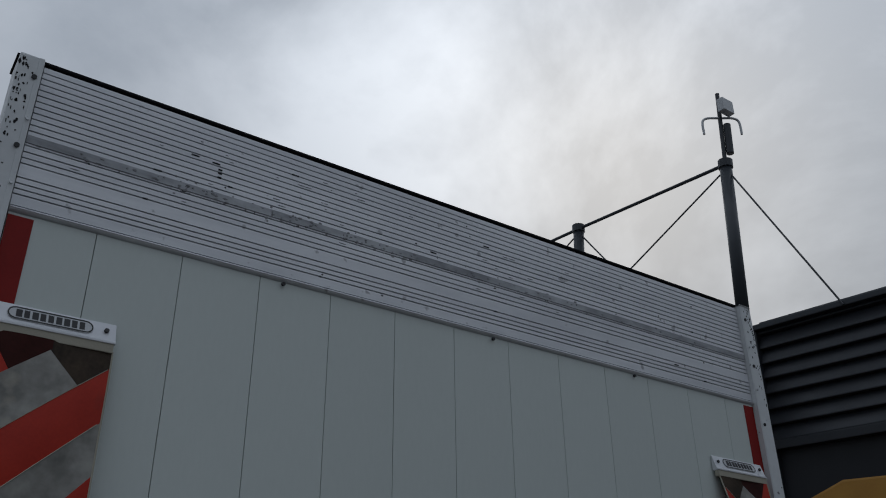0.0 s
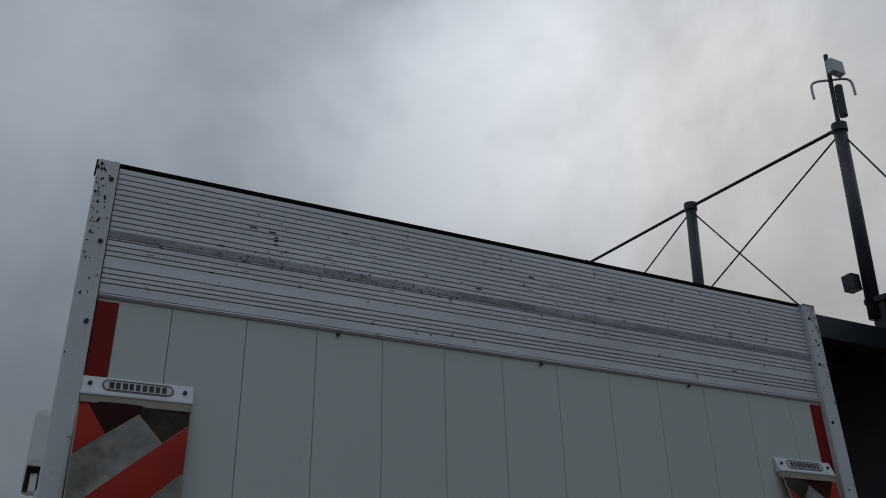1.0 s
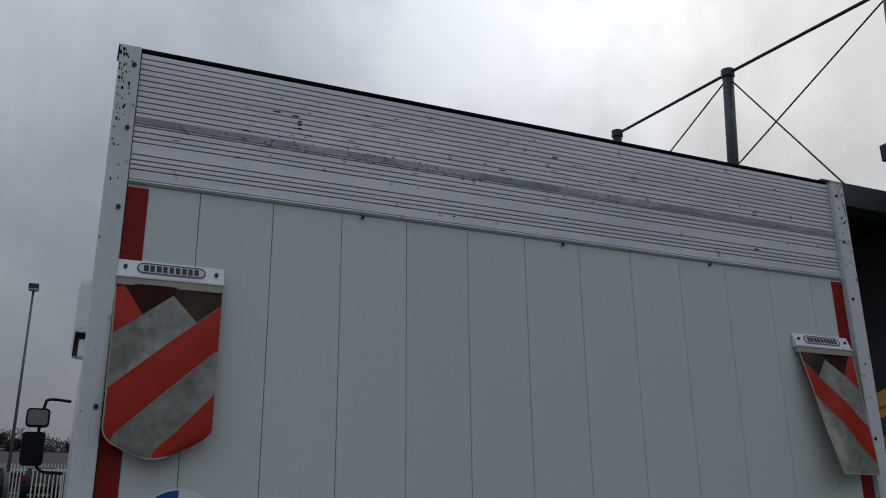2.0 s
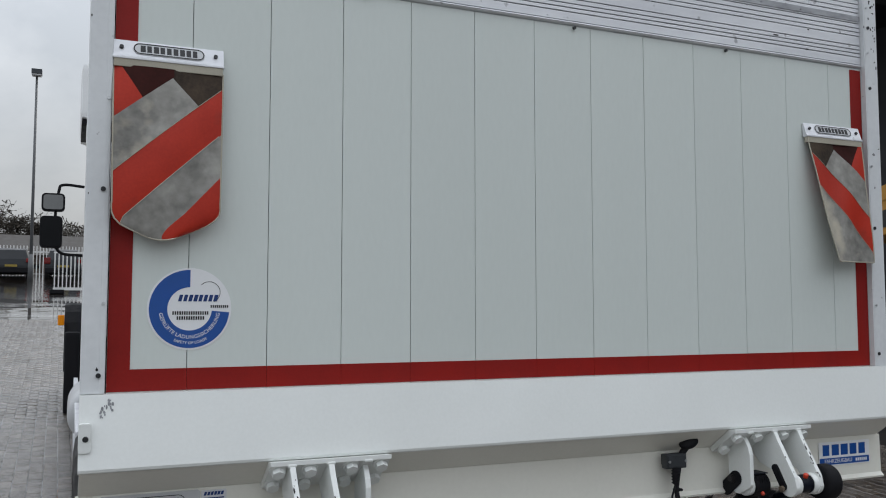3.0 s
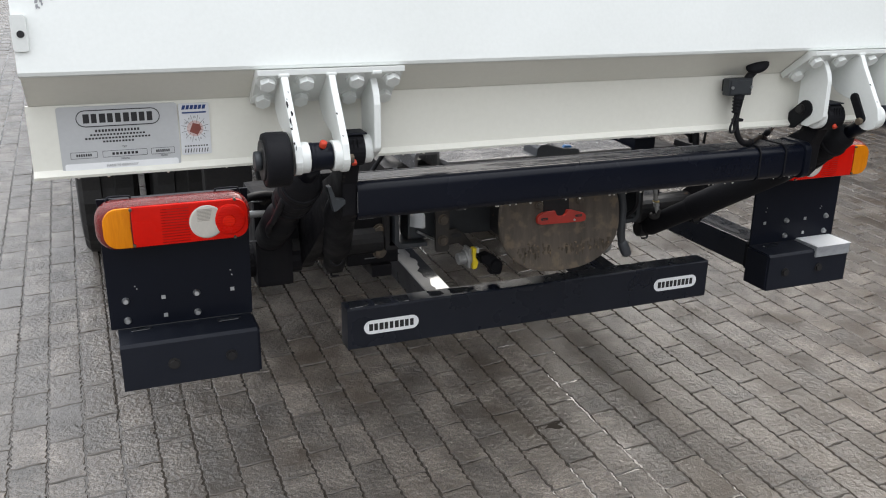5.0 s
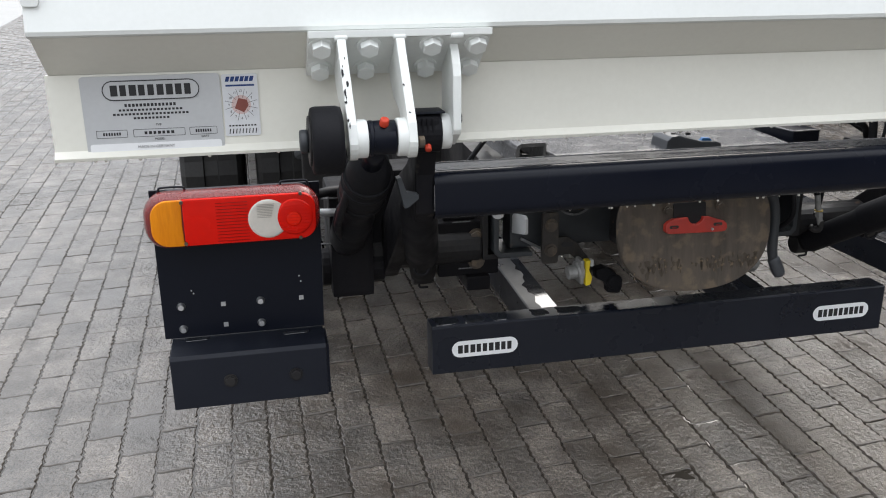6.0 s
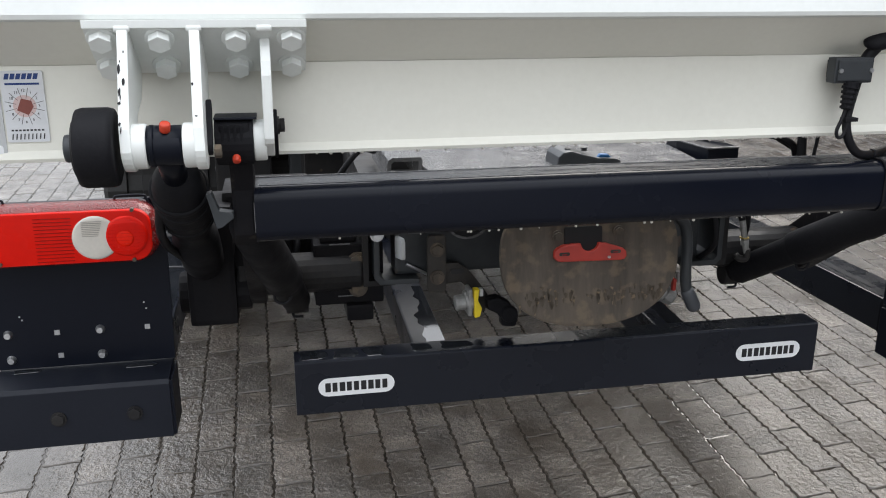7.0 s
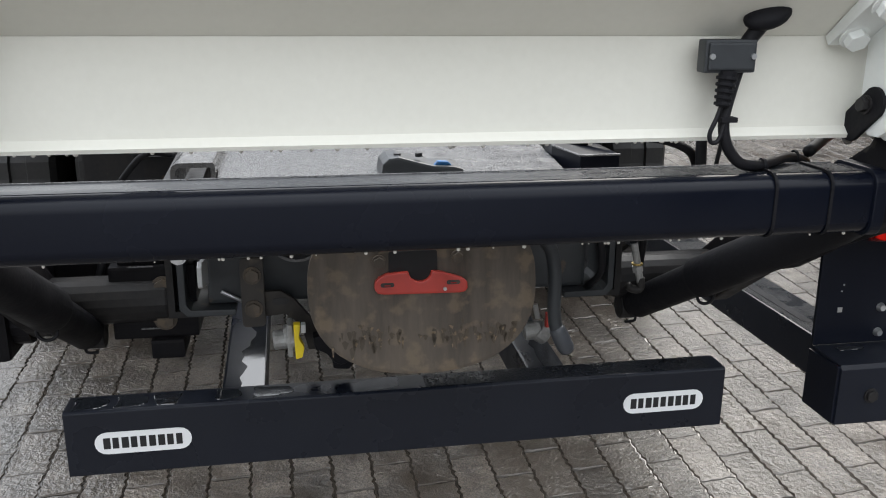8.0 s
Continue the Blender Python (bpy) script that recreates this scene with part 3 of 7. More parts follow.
def puddle(x0, x1, y0, y1, z, seed):
    """A thin film of water with an uneven, lobed rim."""
    rng = random.Random(seed)
    ph = [rng.uniform(0, 6.28) for _ in range(4)]
    bm = bmesh.new()
    ring = []
    n = 40
    for k in range(n):
        a = 2 * math.pi * k / n
        r = 0.84 + 0.10 * math.sin(3 * a + ph[0]) + 0.05 * math.sin(5 * a + ph[1]) + 0.025 * math.sin(9 * a + ph[2])
        ca, sa = math.cos(a), math.sin(a)
        u, v = math.copysign(abs(ca) ** 0.5, ca) * min(r, 1), math.copysign(abs(sa) ** 0.5, sa) * min(r, 1)
        ring.append(((x0 + x1) / 2 + u * (x1 - x0) / 2, (y0 + y1) / 2 + v * (y1 - y0) / 2))
    low = [bm.verts.new((x, y, z)) for x, y in ring]
    cx, cy = (x0 + x1) / 2, (y0 + y1) / 2
    top = [bm.verts.new((cx + (x - cx) * 0.95, cy + (y - cy) * 0.95, z + 0.0008)) for x, y in ring]
    for k in range(n):
        j = (k + 1) % n
        bm.faces.new((low[k], low[j], top[j], top[k]))
    bm.faces.new(top)
    return bm

# ---- ground ----
def build_ground():
    ys = [-400, -150, -60, -20, -6] + [-2 + 0.75 * k for k in range(40)] + [30, 34, 38, 42, 46, 50, 55, 70, 120, 400, 1500]
    xs = [-1500, -400, -120, -40, -15, -6, 0, 6, 15, 40, 120, 400, 1500]
    bm = bmesh.new()
    rows = [[bm.verts.new((x, y, gz(y) - 0.0055)) for x in xs] for y in ys]
    for a, b in zip(rows, rows[1:]):
        for i in range(len(xs) - 1):
            bm.faces.new((a[i], a[i + 1], b[i + 1], b[i]))
    return tagged(part("ground", bm, "joint"), "wet dark sand-filled paving yard reaching the distance", "ground", kind="structure")


ground = build_ground()

PITCH_X, PITCH_Y, TURN_PAVE = 0.1069, 0.2138, radians(0.8)
PAVE_ORIGIN = (0.302, 0.876)


def paver_outline(fine, shrink=0.0019):
    """An interlocking block: toothed long sides, faintly bent ends, all fitting their neighbours."""
    a = 0.0040
    w, l = PITCH_X / 2, PITCH_Y / 2
    k = 1 - shrink / l
    # the teeth repeat every half block, so that shifted neighbours interlock
    teeth = (0.1, 1.0, -0.7, 0.55, -1.0, 0.35, -0.45) if fine else (0.0, 0.8, -0.8)
    n = len(teeth)
    side = [(-1 + i / n, teeth[i % n]) for i in range(2 * n + 1)]
    right = [(w - shrink + a * q, l * t * k) for t, q in side]
    left = [(-w + shrink + a * q, l * t * k) for t, q in reversed(side)]
    bend = ((0.043, 0.0030), (0.030, 0.0042), (0.012, 0.0006), (-0.014, -0.0010), (-0.032, -0.0040), (-0.044, -0.0026)) if fine else ()
    return right + [(x, l - shrink + q) for x, q in bend] + left + [(x, -l + shrink + q) for x, q in reversed(bend)]


def paver_verts(fine):
    """A flat top with a rounded, water-worn rim: top, shoulder and foot rings."""
    o = paver_outline(fine)
    n = len(o)
    rings = [[(x * 0.945, y * 0.972, 0.0) for x, y in o], [(x * 0.985, y * 0.993, -0.0022) for x, y in o], [(x, y, -0.008) for x, y in o]]
    if not fine:
        rings = [rings[0], rings[2]]
    faces = [tuple(range(n))]
    for r in range(len(rings) - 1):
        for i in range(n):
            j = (i + 1) % n
            faces.append((n * r + n + i, n * r + n + j, n * r + j, n * r + i))
    return np.array([p for ring in rings for p in ring]), faces, n


def paver_place(c, r):
    """Place of the block in column c and row r."""
    u, v = (c + 0.5) * PITCH_X, (r + (1.0 if c % 2 else 0.5)) * PITCH_Y
    ca, sa = math.cos(TURN_PAVE), math.sin(TURN_PAVE)
    return PAVE_ORIGIN[0] + u * ca - v * sa, PAVE_ORIGIN[1] + u * sa + v * ca


def build_pavers():
    rng = random.Random(5)
    nrng = np.random.RandomState(4)
    kinds = {fine: paver_verts(fine) for fine in (True, False)}

    def worn(P, n):
        """Chipped, uneven edges: the rim wanders a little, top and foot together."""
        k = len(P) // n
        d = nrng.normal(0, 0.0009, (n, 2))
        Q = P.copy()
        Q[:, :2] += np.tile(d, (k, 1))
        Q[:n, :2] += nrng.normal(0, 0.0008, (n, 2))
        Q[:n, 2] -= np.abs(nrng.normal(0, 0.0006, n))
        return Q
    tip = math.atan(0.060)
    shapes = []
    V, F, n = kinds[True]
    for k in range(12):
        me = bpy.data.meshes.new("paver")
        me.from_pydata([tuple(v) for v in worn(V, n)], [], F)
        me.materials.append(M["paver"])
        me.materials.append(M["wet_rim"])
        for p in me.polygons:
            p.use_smooth = p.index > 0
            p.material_index = min(p.index, 1)
        shapes.append(me)
    verts, faces, flat = [], [], []
    count = 0
    ca, sa = math.cos(TURN_PAVE), math.sin(TURN_PAVE)
    base = 0
    for c in range(-62, 88):
        for r in range(-32, 92):
            x, y = paver_place(c, r)
            if (y > 8 and x > -0.9) or (y > 4.2 and x > 6.5) or (x < -4.2 and y > 8):
                continue
            z, tx, ty = gz(y) + rng.uniform(-0.0009, 0.0009), rng.uniform(-0.008, 0.008), rng.uniform(-0.011, 0.011)
            if -0.95 < x < 1.35 and 0.3 < y < 3.0 and count < 300:
                ob = new("paver", shapes[count % 12])
                ob.parent = ground
                ob.matrix_basis = Matrix.Translation((x, y, z)) @ Euler((tx + tip, ty, TURN_PAVE)).to_matrix().to_4x4()
                count += 1
                continue
            V, F, n = kinds[-2.3 < x < 3.2 and -1.9 < y < 4.0]
            W0 = worn(V, n)
            W = W0.copy()
            W[:, 0], W[:, 1] = W0[:, 0] * ca - W0[:, 1] * sa, W0[:, 0] * sa + W0[:, 1] * ca
            W[:, 2] += z - W[:, 0] * ty + W[:, 1] * (tx + 0.060)
            W[:, 0] += x
            W[:, 1] += y
            verts.append(W)
            faces += [tuple(i + base for i in f) for f in F]
            flat += [k > 0 for k in range(len(F))]
            base += len(V)
    me2 = bpy.data.meshes.new("paving_field")
    me2.from_pydata(np.concatenate(verts).tolist(), [], faces)
    me2.polygons.foreach_set("use_smooth", flat)
    me2.polygons.foreach_set("material_index", [int(k) for k in flat])
    me2.materials.append(M["paver_stuff"])
    me2.materials.append(M["wet_rim"])
    ob = new("paving_field", me2)
    tagged(ob, "rain-wet brown-grey interlocking concrete block paving", "paving", kind="stuff")


def build_water():
    """Rain water standing in the joints and in shallow hollows of the blocks."""
    bm = bmesh.new()
    step, nx, ny = 0.024, 290, 230
    rows = []
    for j in range(ny):
        row = []
        for i in range(nx):
            x, y = -2.6 + i * step, -1.2 + j * step
            h = noise.noise(Vector((x * 1.3, y * 1.3, 3.1))) * 0.0024 + noise.noise(Vector((x * 9, y * 9, 7.7))) * 0.0011 + noise.noise(Vector((x * 30, y * 30, 1.7))) * 0.0004
            row.append(bm.verts.new((x, y, gz(y) - 0.0038 + h)))
        rows.append(row)
    for a, b in zip(rows, rows[1:]):
        for i in range(nx - 1):
            bm.faces.new((a[i], a[i + 1], b[i + 1], b[i]))
    rows = []
    for j in range(150):
        row = []
        for i in range(26):
            x, y = -4.1 + i * 0.125, 4.4 + j * 0.16
            h = noise.noise(Vector((x * 0.35, y * 0.9, 3.1))) * 0.006 + noise.noise(Vector((x * 2.5, y * 3.0, 7.7))) * 0.002
            row.append(bm.verts.new((x, y, gz(y) - 0.0052 + h)))
        rows.append(row)
    for a, b in zip(rows, rows[1:]):
        for i in range(25):
            bm.faces.new((a[i], a[i + 1], b[i + 1], b[i]))
    tagged(part("standing_water", bm, "water", None, "", True), "thin standing rain water in the paving joints", "water", kind="structure")


# ---- the lorry: box, frame, cab, wheels ----
lorry = empty("truck", (0, 3.0, 0), "white open-chassis truck with rear corner posts, rain-wet", "truck")


def build_box():
    for s, nm in ((-1, "frame_post"), (1, "frame_post")):
        bm = bmesh.new()
        add_box(bm, s * 1.277, s * 1.2245, -0.022, 0.07, 1.413, 2.826, 0.004)
        add_box(bm, s * 1.2375, s * 1.2265, -0.0235, -0.018, 1.416, 2.825, 0.001)
        post = part(nm, bm, "post", lorry, "chipped white-painted steel corner post")
        for z in (1.455, 1.885, 2.375, 2.59, 2.77):
            b = bmesh.new()
            add_rod(b, (s * 1.239, -0.0215, z), (s * 1.239, -0.0265, z), 0.0058, seg=12)
            part("screw", b, "ink", post)
        for z in (1.62, 2.10, 2.50, 2.66):
            part("rivet", rod((s * 1.232, -0.0255, z), (s * 1.232, -0.0285, z), 0.004, seg=8), "steel", post)
        rng = random.Random(31 + s)
        for k in range(60):
            z = 2.82 - abs(rng.gauss(0, 0.15)) if k < 55 else rng.uniform(1.45, 2.8)
            x = s * (1.2765 - abs(rng.gauss(0, 0.018)))
            if z < 1.43 or abs(x) < 1.242:
                continue
            w, h = rng.uniform(0.0010, 0.0045), rng.uniform(0.002, 0.009)
            o = [(x + w * math.cos(a) * rng.uniform(0.4, 1), z + h * math.sin(a) * rng.uniform(0.4, 1)) for a in (0, 0.9, 1.7, 2.5, 3.2, 4.1, 5.0, 5.7)]
            part("paint_chip", prism(o, "y", -0.0226, -0.0210), "groove", post)
    # frame behind the sill that carries the posts
    part("rear_frame", box(-1.22, 1.22, 0.075, 0.125, 1.20, 1.36, 0.006), "white", lorry, "white rear frame beam")
    for s in (-1, 1):
        part("frame_foot", box(*sorted((s * 0.43, s * 0.36)), 0.09, 0.13, 1.06, 1.21, 0.006), "grime", lorry)


def build_shade_floor():
    """Low dark floor on short outriggers, added out of view to shade the paving."""
    up = lambda y: 0.048 * (y - 0.55)
    quad = lambda y0, y1, z0, z1: [(y0, z0 + up(y0)), (y1, z0 + up(y1)), (y1, z1 + up(y1)), (y0, z1 + up(y0))]
    deck = part("load_floor", prism(quad(1.34, 7.0, 0.985, 1.020), "x", -1.16, 1.16, 0.006), "grime", lorry, "dark unseen floor over the rails, added to shade the paving")
    for k in range(8):
        y = 1.40 + 0.76 * k
        for s in (-1, 1):
            part("outrigger", prism(quad(y, y + 0.07, 0.915, 0.984), "x", *sorted((s * 0.43, s * 1.10)), 0.004), "grime", deck)
    for s in (-1, 1):
        part("air_tank", rod((s * 0.62, 3.9, 0.86), (s * 0.62, 4.7, 0.90), 0.14, seg=24, bev=0.03), "grime", lorry, "dark air tank beside the frame", True)


def build_wheel(x0, x1, y):
    """One tyre on its rim, outer face at the larger |x|."""
    R, r = 0.455, 0.27
    hub = gz(y) + R
    w = empty("wheel", ((x0 + x1) / 2, y, gz(y)), "", "")
    w.parent = lorry
    w.matrix_parent_inverse = Matrix.Translation(-Vector(lorry.location))
    bm = bmesh.new()
    prof = [(-0.5, r), (-0.5, R - 0.09), (-0.47, R - 0.03), (-0.40, R - 0.006), (-0.12, R), (-0.10, R - 0.012), (0.10, R - 0.012), (0.12, R), (0.40, R - 0.006), (0.47, R - 0.03), (0.5, R - 0.09), (0.5, r)]
    seg = 48
    c, wd = (x0 + x1) / 2, abs(x1 - x0)
    rings = []
    for k in range(seg):
        a = 2 * math.pi * k / seg
        ring = []
        for i, (u, q) in enumerate(prof):
            qq = q - (0.011 if (k % 2 and 2 <= i <= 9) else 0)
            ring.append(bm.verts.new((c + u * wd, y + qq * math.cos(a), hub + qq * math.sin(a))))
        rings.append(ring)
    for k in range(seg):
        A, B = rings[k], rings[(k + 1) % seg]
        for i in range(len(prof) - 1):
            bm.faces.new((A[i], A[i + 1], B[i + 1], B[i]))
    t = part("tyre", bm, "tyre", None)
    t.parent = w
    t.matrix_parent_inverse = Matrix.Translation(-Vector((c, y, gz(y))))
    b = bmesh.new()
    add_rod(b, (c - wd * 0.42, y, hub), (c + wd * 0.42, y, hub), r + 0.004, seg=28, bev=0.02)
    add_rod(b, (c - wd * 0.5, y, hub), (c + wd * 0.5, y, hub), 0.10, seg=18, bev=0.01)
    k = part("rim", b, "grime", None)
    k.parent = w
    k.matrix_parent_inverse = Matrix.Translation(-Vector((c, y, gz(y))))


def build_chassis():
    for s in (-1, 1):
        # channel-shaped frame rail
        o = [(s * 0.43, 0.66), (s * 0.36, 0.66), (s * 0.36, 0.672), (s * 0.418, 0.672), (s * 0.418, 0.888), (s * 0.36, 0.888), (s * 0.36, 0.90), (s * 0.43, 0.90)]
        part("chassis_rail", prism(o, "y", 0.42, 9.8), "grime", lorry, "dark greasy steel frame rail")
        for y0, y1 in ((0.9, 1.25), (3.7, 4.6)):
            part("spring_hanger", box(s * 0.44, s * 0.52, y0, y1, 0.62, 0.86, 0.01), "grime", lorry)
    part("axle", rod((-0.95, 2.5, 0.455), (0.95, 2.5, 0.455), 0.075), "grime", lorry)
    b = bmesh.new()
    bmesh.ops.create_uvsphere(b, u_segments=20, v_segments=12, radius=0.21)
    b.transform(Matrix.Translation((0, 2.5, 0.47)) @ Matrix.Diagonal((0.9, 1, 1, 1)))
    part("differential", b, "grime", lorry)
    for s in (-1, 1):
        build_wheel(s * 1.272, s * 1.015, 2.5)
        build_wheel(s * 0.965, s * 0.715, 2.5)
        build_wheel(s * 1.23, s * 0.98, 9.2)
    # end cross-member with its bolt plates
    part("end_member", box(-0.36, 0.36, 0.43, 0.50, 0.68, 0.90, 0.008), "frame_grey", lorry, "dark steel end cross-member")
    hole = lambda r: [(-0.196 + r * math.cos(radians(a)), 0.793 + 0.8 * r * math.sin(radians(a))) for a in range(0, 360, 12)]
    part("hole_rim", solid_ring(hole(0.047), hole(0.041), "y", 0.424, 0.432), "galv", lorry, "wet rim of a round hole")
    part("hole", prism(hole(0.041), "y", 0.427, 0.4285), "groove", lorry)
    part("cross_member", box(-0.22, 0.22, 0.80, 0.95, 0.60, 0.72, 0.01), "grime", lorry, "dark greasy frame cross-member")
    part("cross_member", box(-0.41, 0.41, 1.40, 1.48, 0.68, 0.89, 0.01), "grime", lorry, "dark greasy frame cross-member")
    # wet plate that closes the frame behind the added unseen floor
    b = prism([(-0.314, 0.252), (0.252, 0.252), (0.282, 0.50), (0.285, 0.66), (-0.335, 0.66), (-0.332, 0.50)], "z", 0.935, 0.948, 0.003)
    part("cover_plate", b, "galv", lorry, "rain-wet galvanised cover plate")
    part("cover_lip", box(-0.312, 0.250, 0.244, 0.2515, 0.905, 0.948, 0.002), "galv", lorry)
    b = bmesh.new()
    add_prism(b, [(-0.060, 0.944), (-0.056, 0.968), (-0.046, 0.977), (-0.030, 0.979), (-0.005, 0.972), (0.025, 0.964), (0.060, 0.962), (0.074, 0.958), (0.078, 0.944)], "y", 0.236, 0.315, 0.004)
    cap = part("valve_cover", b, "cover_grey", lorry, "dark grey plastic cover with a blue cap")
    part("cap", prism([(0.026, 0.962), (0.034, 0.970), (0.050, 0.969), (0.058, 0.962)], "y", 0.244, 0.256, 0.003), "blue_cap", cap)
    for x in (-0.03, 0.005):
        part("screw", rod((x, 0.262, 0.975), (x, 0.262, 0.981), 0.006, seg=8), "ink", cap)
    # brackets left and right of the plate, open boxes
    out = [(-0.390, 0.92), (-0.390, 0.955), (-0.387, 0.963), (-0.379, 0.968), (-0.324, 0.968), (-0.320, 0.964), (-0.320, 0.92), (-0.327, 0.92), (-0.327, 0.960), (-0.377, 0.960), (-0.382, 0.955), (-0.382, 0.92)]
    part("mount_bracket", prism(out, "y", 0.29, 0.56), "galv", lorry, "wet folded steel bracket")
    out = [(0.288, 0.285), (0.360, 0.288), (0.364, 0.46), (0.276, 0.46), (0.272, 0.40)]
    mb = part("mount_bracket", prism(out, "z", 0.89, 0.966, 0.003), "black", lorry, "black folded bracket with a pale glint strip along its edge")
    # pale rods draw the glint along two wet edges
    for p, q in ((0, 1), (0, 4)):
        (xa, ya), (xb, yb) = out[p], out[q]
        part("wet_edge", rod((xa, ya, 0.9655), (xb, yb, 0.9655), 0.0022, seg=8), "galv", mb)
    # U-shaped brackets hanging from the frame ends
    for s in (-1, 1):
        b = bmesh.new()
        add_prism(b, mirrored([(-0.408, 0.90), (-0.396, 0.90), (-0.396, 0.690), (-0.388, 0.680), (-0.310, 0.678), (-0.310, 0.667), (-0.395, 0.668), (-0.408, 0.682)], s), "y", 0.40, 0.52, 0.002)
        part("frame_bracket", b, "frame_grey", lorry)
        part("frame_gusset", prism(mirrored([(-0.385, 0.90), (-0.31, 0.90), (-0.31, 0.71), (-0.345, 0.71), (-0.385, 0.78)], s), "y", 0.50, 0.51), "frame_grey", lorry)
        for y in (1.45, 1.75):
            part("spring_strap", box(*sorted((s * 0.56, s * 0.48)), y, y + 0.04, 0.50, 0.84, 0.004), "frame_grey", lorry)
        part("stay_bar", rod((s * 0.52, 1.30, 0.86), (s * 0.80, 1.75, 0.62), 0.022, seg=10), "frame_grey", lorry)
        part("stay_bar", rod((s * 0.47, 1.35, 0.84), (s * 0.74, 1.80, 0.60), 0.018, seg=10), "frame_grey", lorry)
    # left-hand valve block and fittings
    b = bmesh.new()
    add_box(b, -0.535, -0.382, 0.45, 0.64, 0.612, 0.752, 0.006)
    add_box(b, -0.468, -0.408, 0.43, 0.60, 0.578, 0.615, 0.006)
    add_box(b, -0.520, -0.440, 0.46, 0.60, 0.752, 0.80, 0.006)
    vb = part("valve_block", b, "arm_black", lorry, "black hydraulic valve block")
    # highlights on the block's edges, laid on as pale strips
    for z, x0, x1 in ((0.752, -0.500, -0.455), (0.700, -0.497, -0.46), (0.632, -0.485, -0.45)):
        part("wet_edge", box(x0, x1, 0.4475, 0.4500, z - 0.0012, z + 0.0012), "galv", vb)
    for z in (0.712, 0.650):
        part("bolt", hexbolt(bmesh.new(), (-0.440, 0.448, z), (0, -1, 0), 0.017, 0.008), "mud", vb)
    for s in (-1, 1):
        part("axle_bracket", box(*sorted((s * 0.665, s * 0.532)), 0.58, 0.72, 0.632 if s < 0 else 0.74, 0.86, 0.01), "arm_black", lorry, "dark frame bracket")
    # added block that keeps sky out of the wet paving's reflection
    part("cradle", box(-0.31, 0.33, 1.80, 2.30, 0.64, 1.00, 0.01), "grime", lorry, "dark block at the axle, added to stop sky reflections")
    part("nut", hexbolt(bmesh.new(), (-0.402, 0.392, 0.785), (0, -1, 0), 0.012, 0.014), "steel", lorry, "bright hexagon nut")
    # brown bolted draw bracket
    b = bmesh.new()
    add_prism(b, rounded(-0.297, -0.256, 0.655, 0.783, 0.008), "y", 0.367, 0.379, 0.002)
    br = part("draw_bracket", b, "mud_dark", lorry, "rust-stained bolted bracket")
    part("bracket_arm", prism([(-0.258, 0.716), (-0.228, 0.716), (-0.205, 0.700), (-0.180, 0.668), (-0.160, 0.640), (-0.165, 0.600), (-0.182, 0.600), (-0.195, 0.648), (-0.222, 0.672), (-0.258, 0.668)], "y", 0.380, 0.392, 0.003), "mud_dark", lorry)
    part("bracket_slot", prism(capsule(-0.229, 0.697, 0.030, 0.012), "y", 0.3785, 0.3805), "ink", lorry)
    for z in (0.752, 0.690):
        part("bolt", hexbolt(bmesh.new(), (-0.276, 0.367, z), (0, -1, 0), 0.013, 0.007), "mud", br)
    # grey air coupling with its yellow tag, and the round plug
    b = bmesh.new()
    add_rod(b, (-0.244, 0.335, 0.640), (-0.218, 0.335, 0.642), 0.017, seg=16, bev=0.004)
    add_rod(b, (-0.222, 0.335, 0.642), (-0.204, 0.335, 0.646), 0.025, seg=16, bev=0.005)
    add_box(b, -0.219, -0.210, 0.310, 0.35, 0.616, 0.676, 0.004)
    v = part("air_coupling", b, "dull_alu", lorry, "grey metal air coupling")
    b = bmesh.new()
    add_prism(b, [(-0.208, 0.677), (-0.196, 0.677), (-0.199, 0.652), (-0.190, 0.634), (-0.194, 0.616), (-0.206, 0.613)], "y", 0.306, 0.326, 0.003)
    part("tag", b, "yellow_tag", v, "yellow plastic tag")
    part("clip", box(-0.195, -0.187, 0.310, 0.325, 0.660, 0.676, 0.002), "plate", v)
    b = bmesh.new()
    add_prism(b, [(-0.176, 0.646), (-0.150, 0.650), (-0.124, 0.636), (-0.112, 0.618), (-0.104, 0.608), (-0.105, 0.596), (-0.110, 0.580), (-0.142, 0.583), (-0.141, 0.597), (-0.152, 0.612), (-0.172, 0.622)], "y", 0.322, 0.356, 0.008)
    add_rod(b, (-0.126, 0.324, 0.612), (-0.126, 0.314, 0.612), 0.020, 0.017, seg=18, bev=0.003)
    part("trailer_socket", b, "rubber", lorry, "black plastic trailer socket")
    b = bmesh.new()
    add_rod(b, (0.214, 0.34, 0.626), (0.244, 0.34, 0.630), 0.017, seg=16, bev=0.004)
    add_rod(b, (0.238, 0.34, 0.630), (0.258, 0.34, 0.616), 0.020, seg=16, bev=0.004)
    add_rod(b, (0.234, 0.34, 0.680), (0.240, 0.34, 0.652), 0.005, seg=10)
    add_rod(b, (0.272, 0.34, 0.678), (0.271, 0.34, 0.655), 0.006, seg=10)
    v = part("air_coupling", b, "dull_alu", lorry, "grey metal air coupling")
    part("tag", box(0.250, 0.258, 0.318, 0.330, 0.640, 0.668, 0.003), "red", v, "red plastic tag")
    # gusset side behind the beam, its sky reflection put in as pale colour
    part("reservoir", prism([(0.302, 0.757), (0.308, 0.752), (0.408, 0.727), (0.408, 0.770), (0.398, 0.779), (0.318, 0.795), (0.304, 0.790)], "x", -0.362, -0.354, 0.002), "plate", lorry, "wet gusset side with the sky's reflection painted pale")
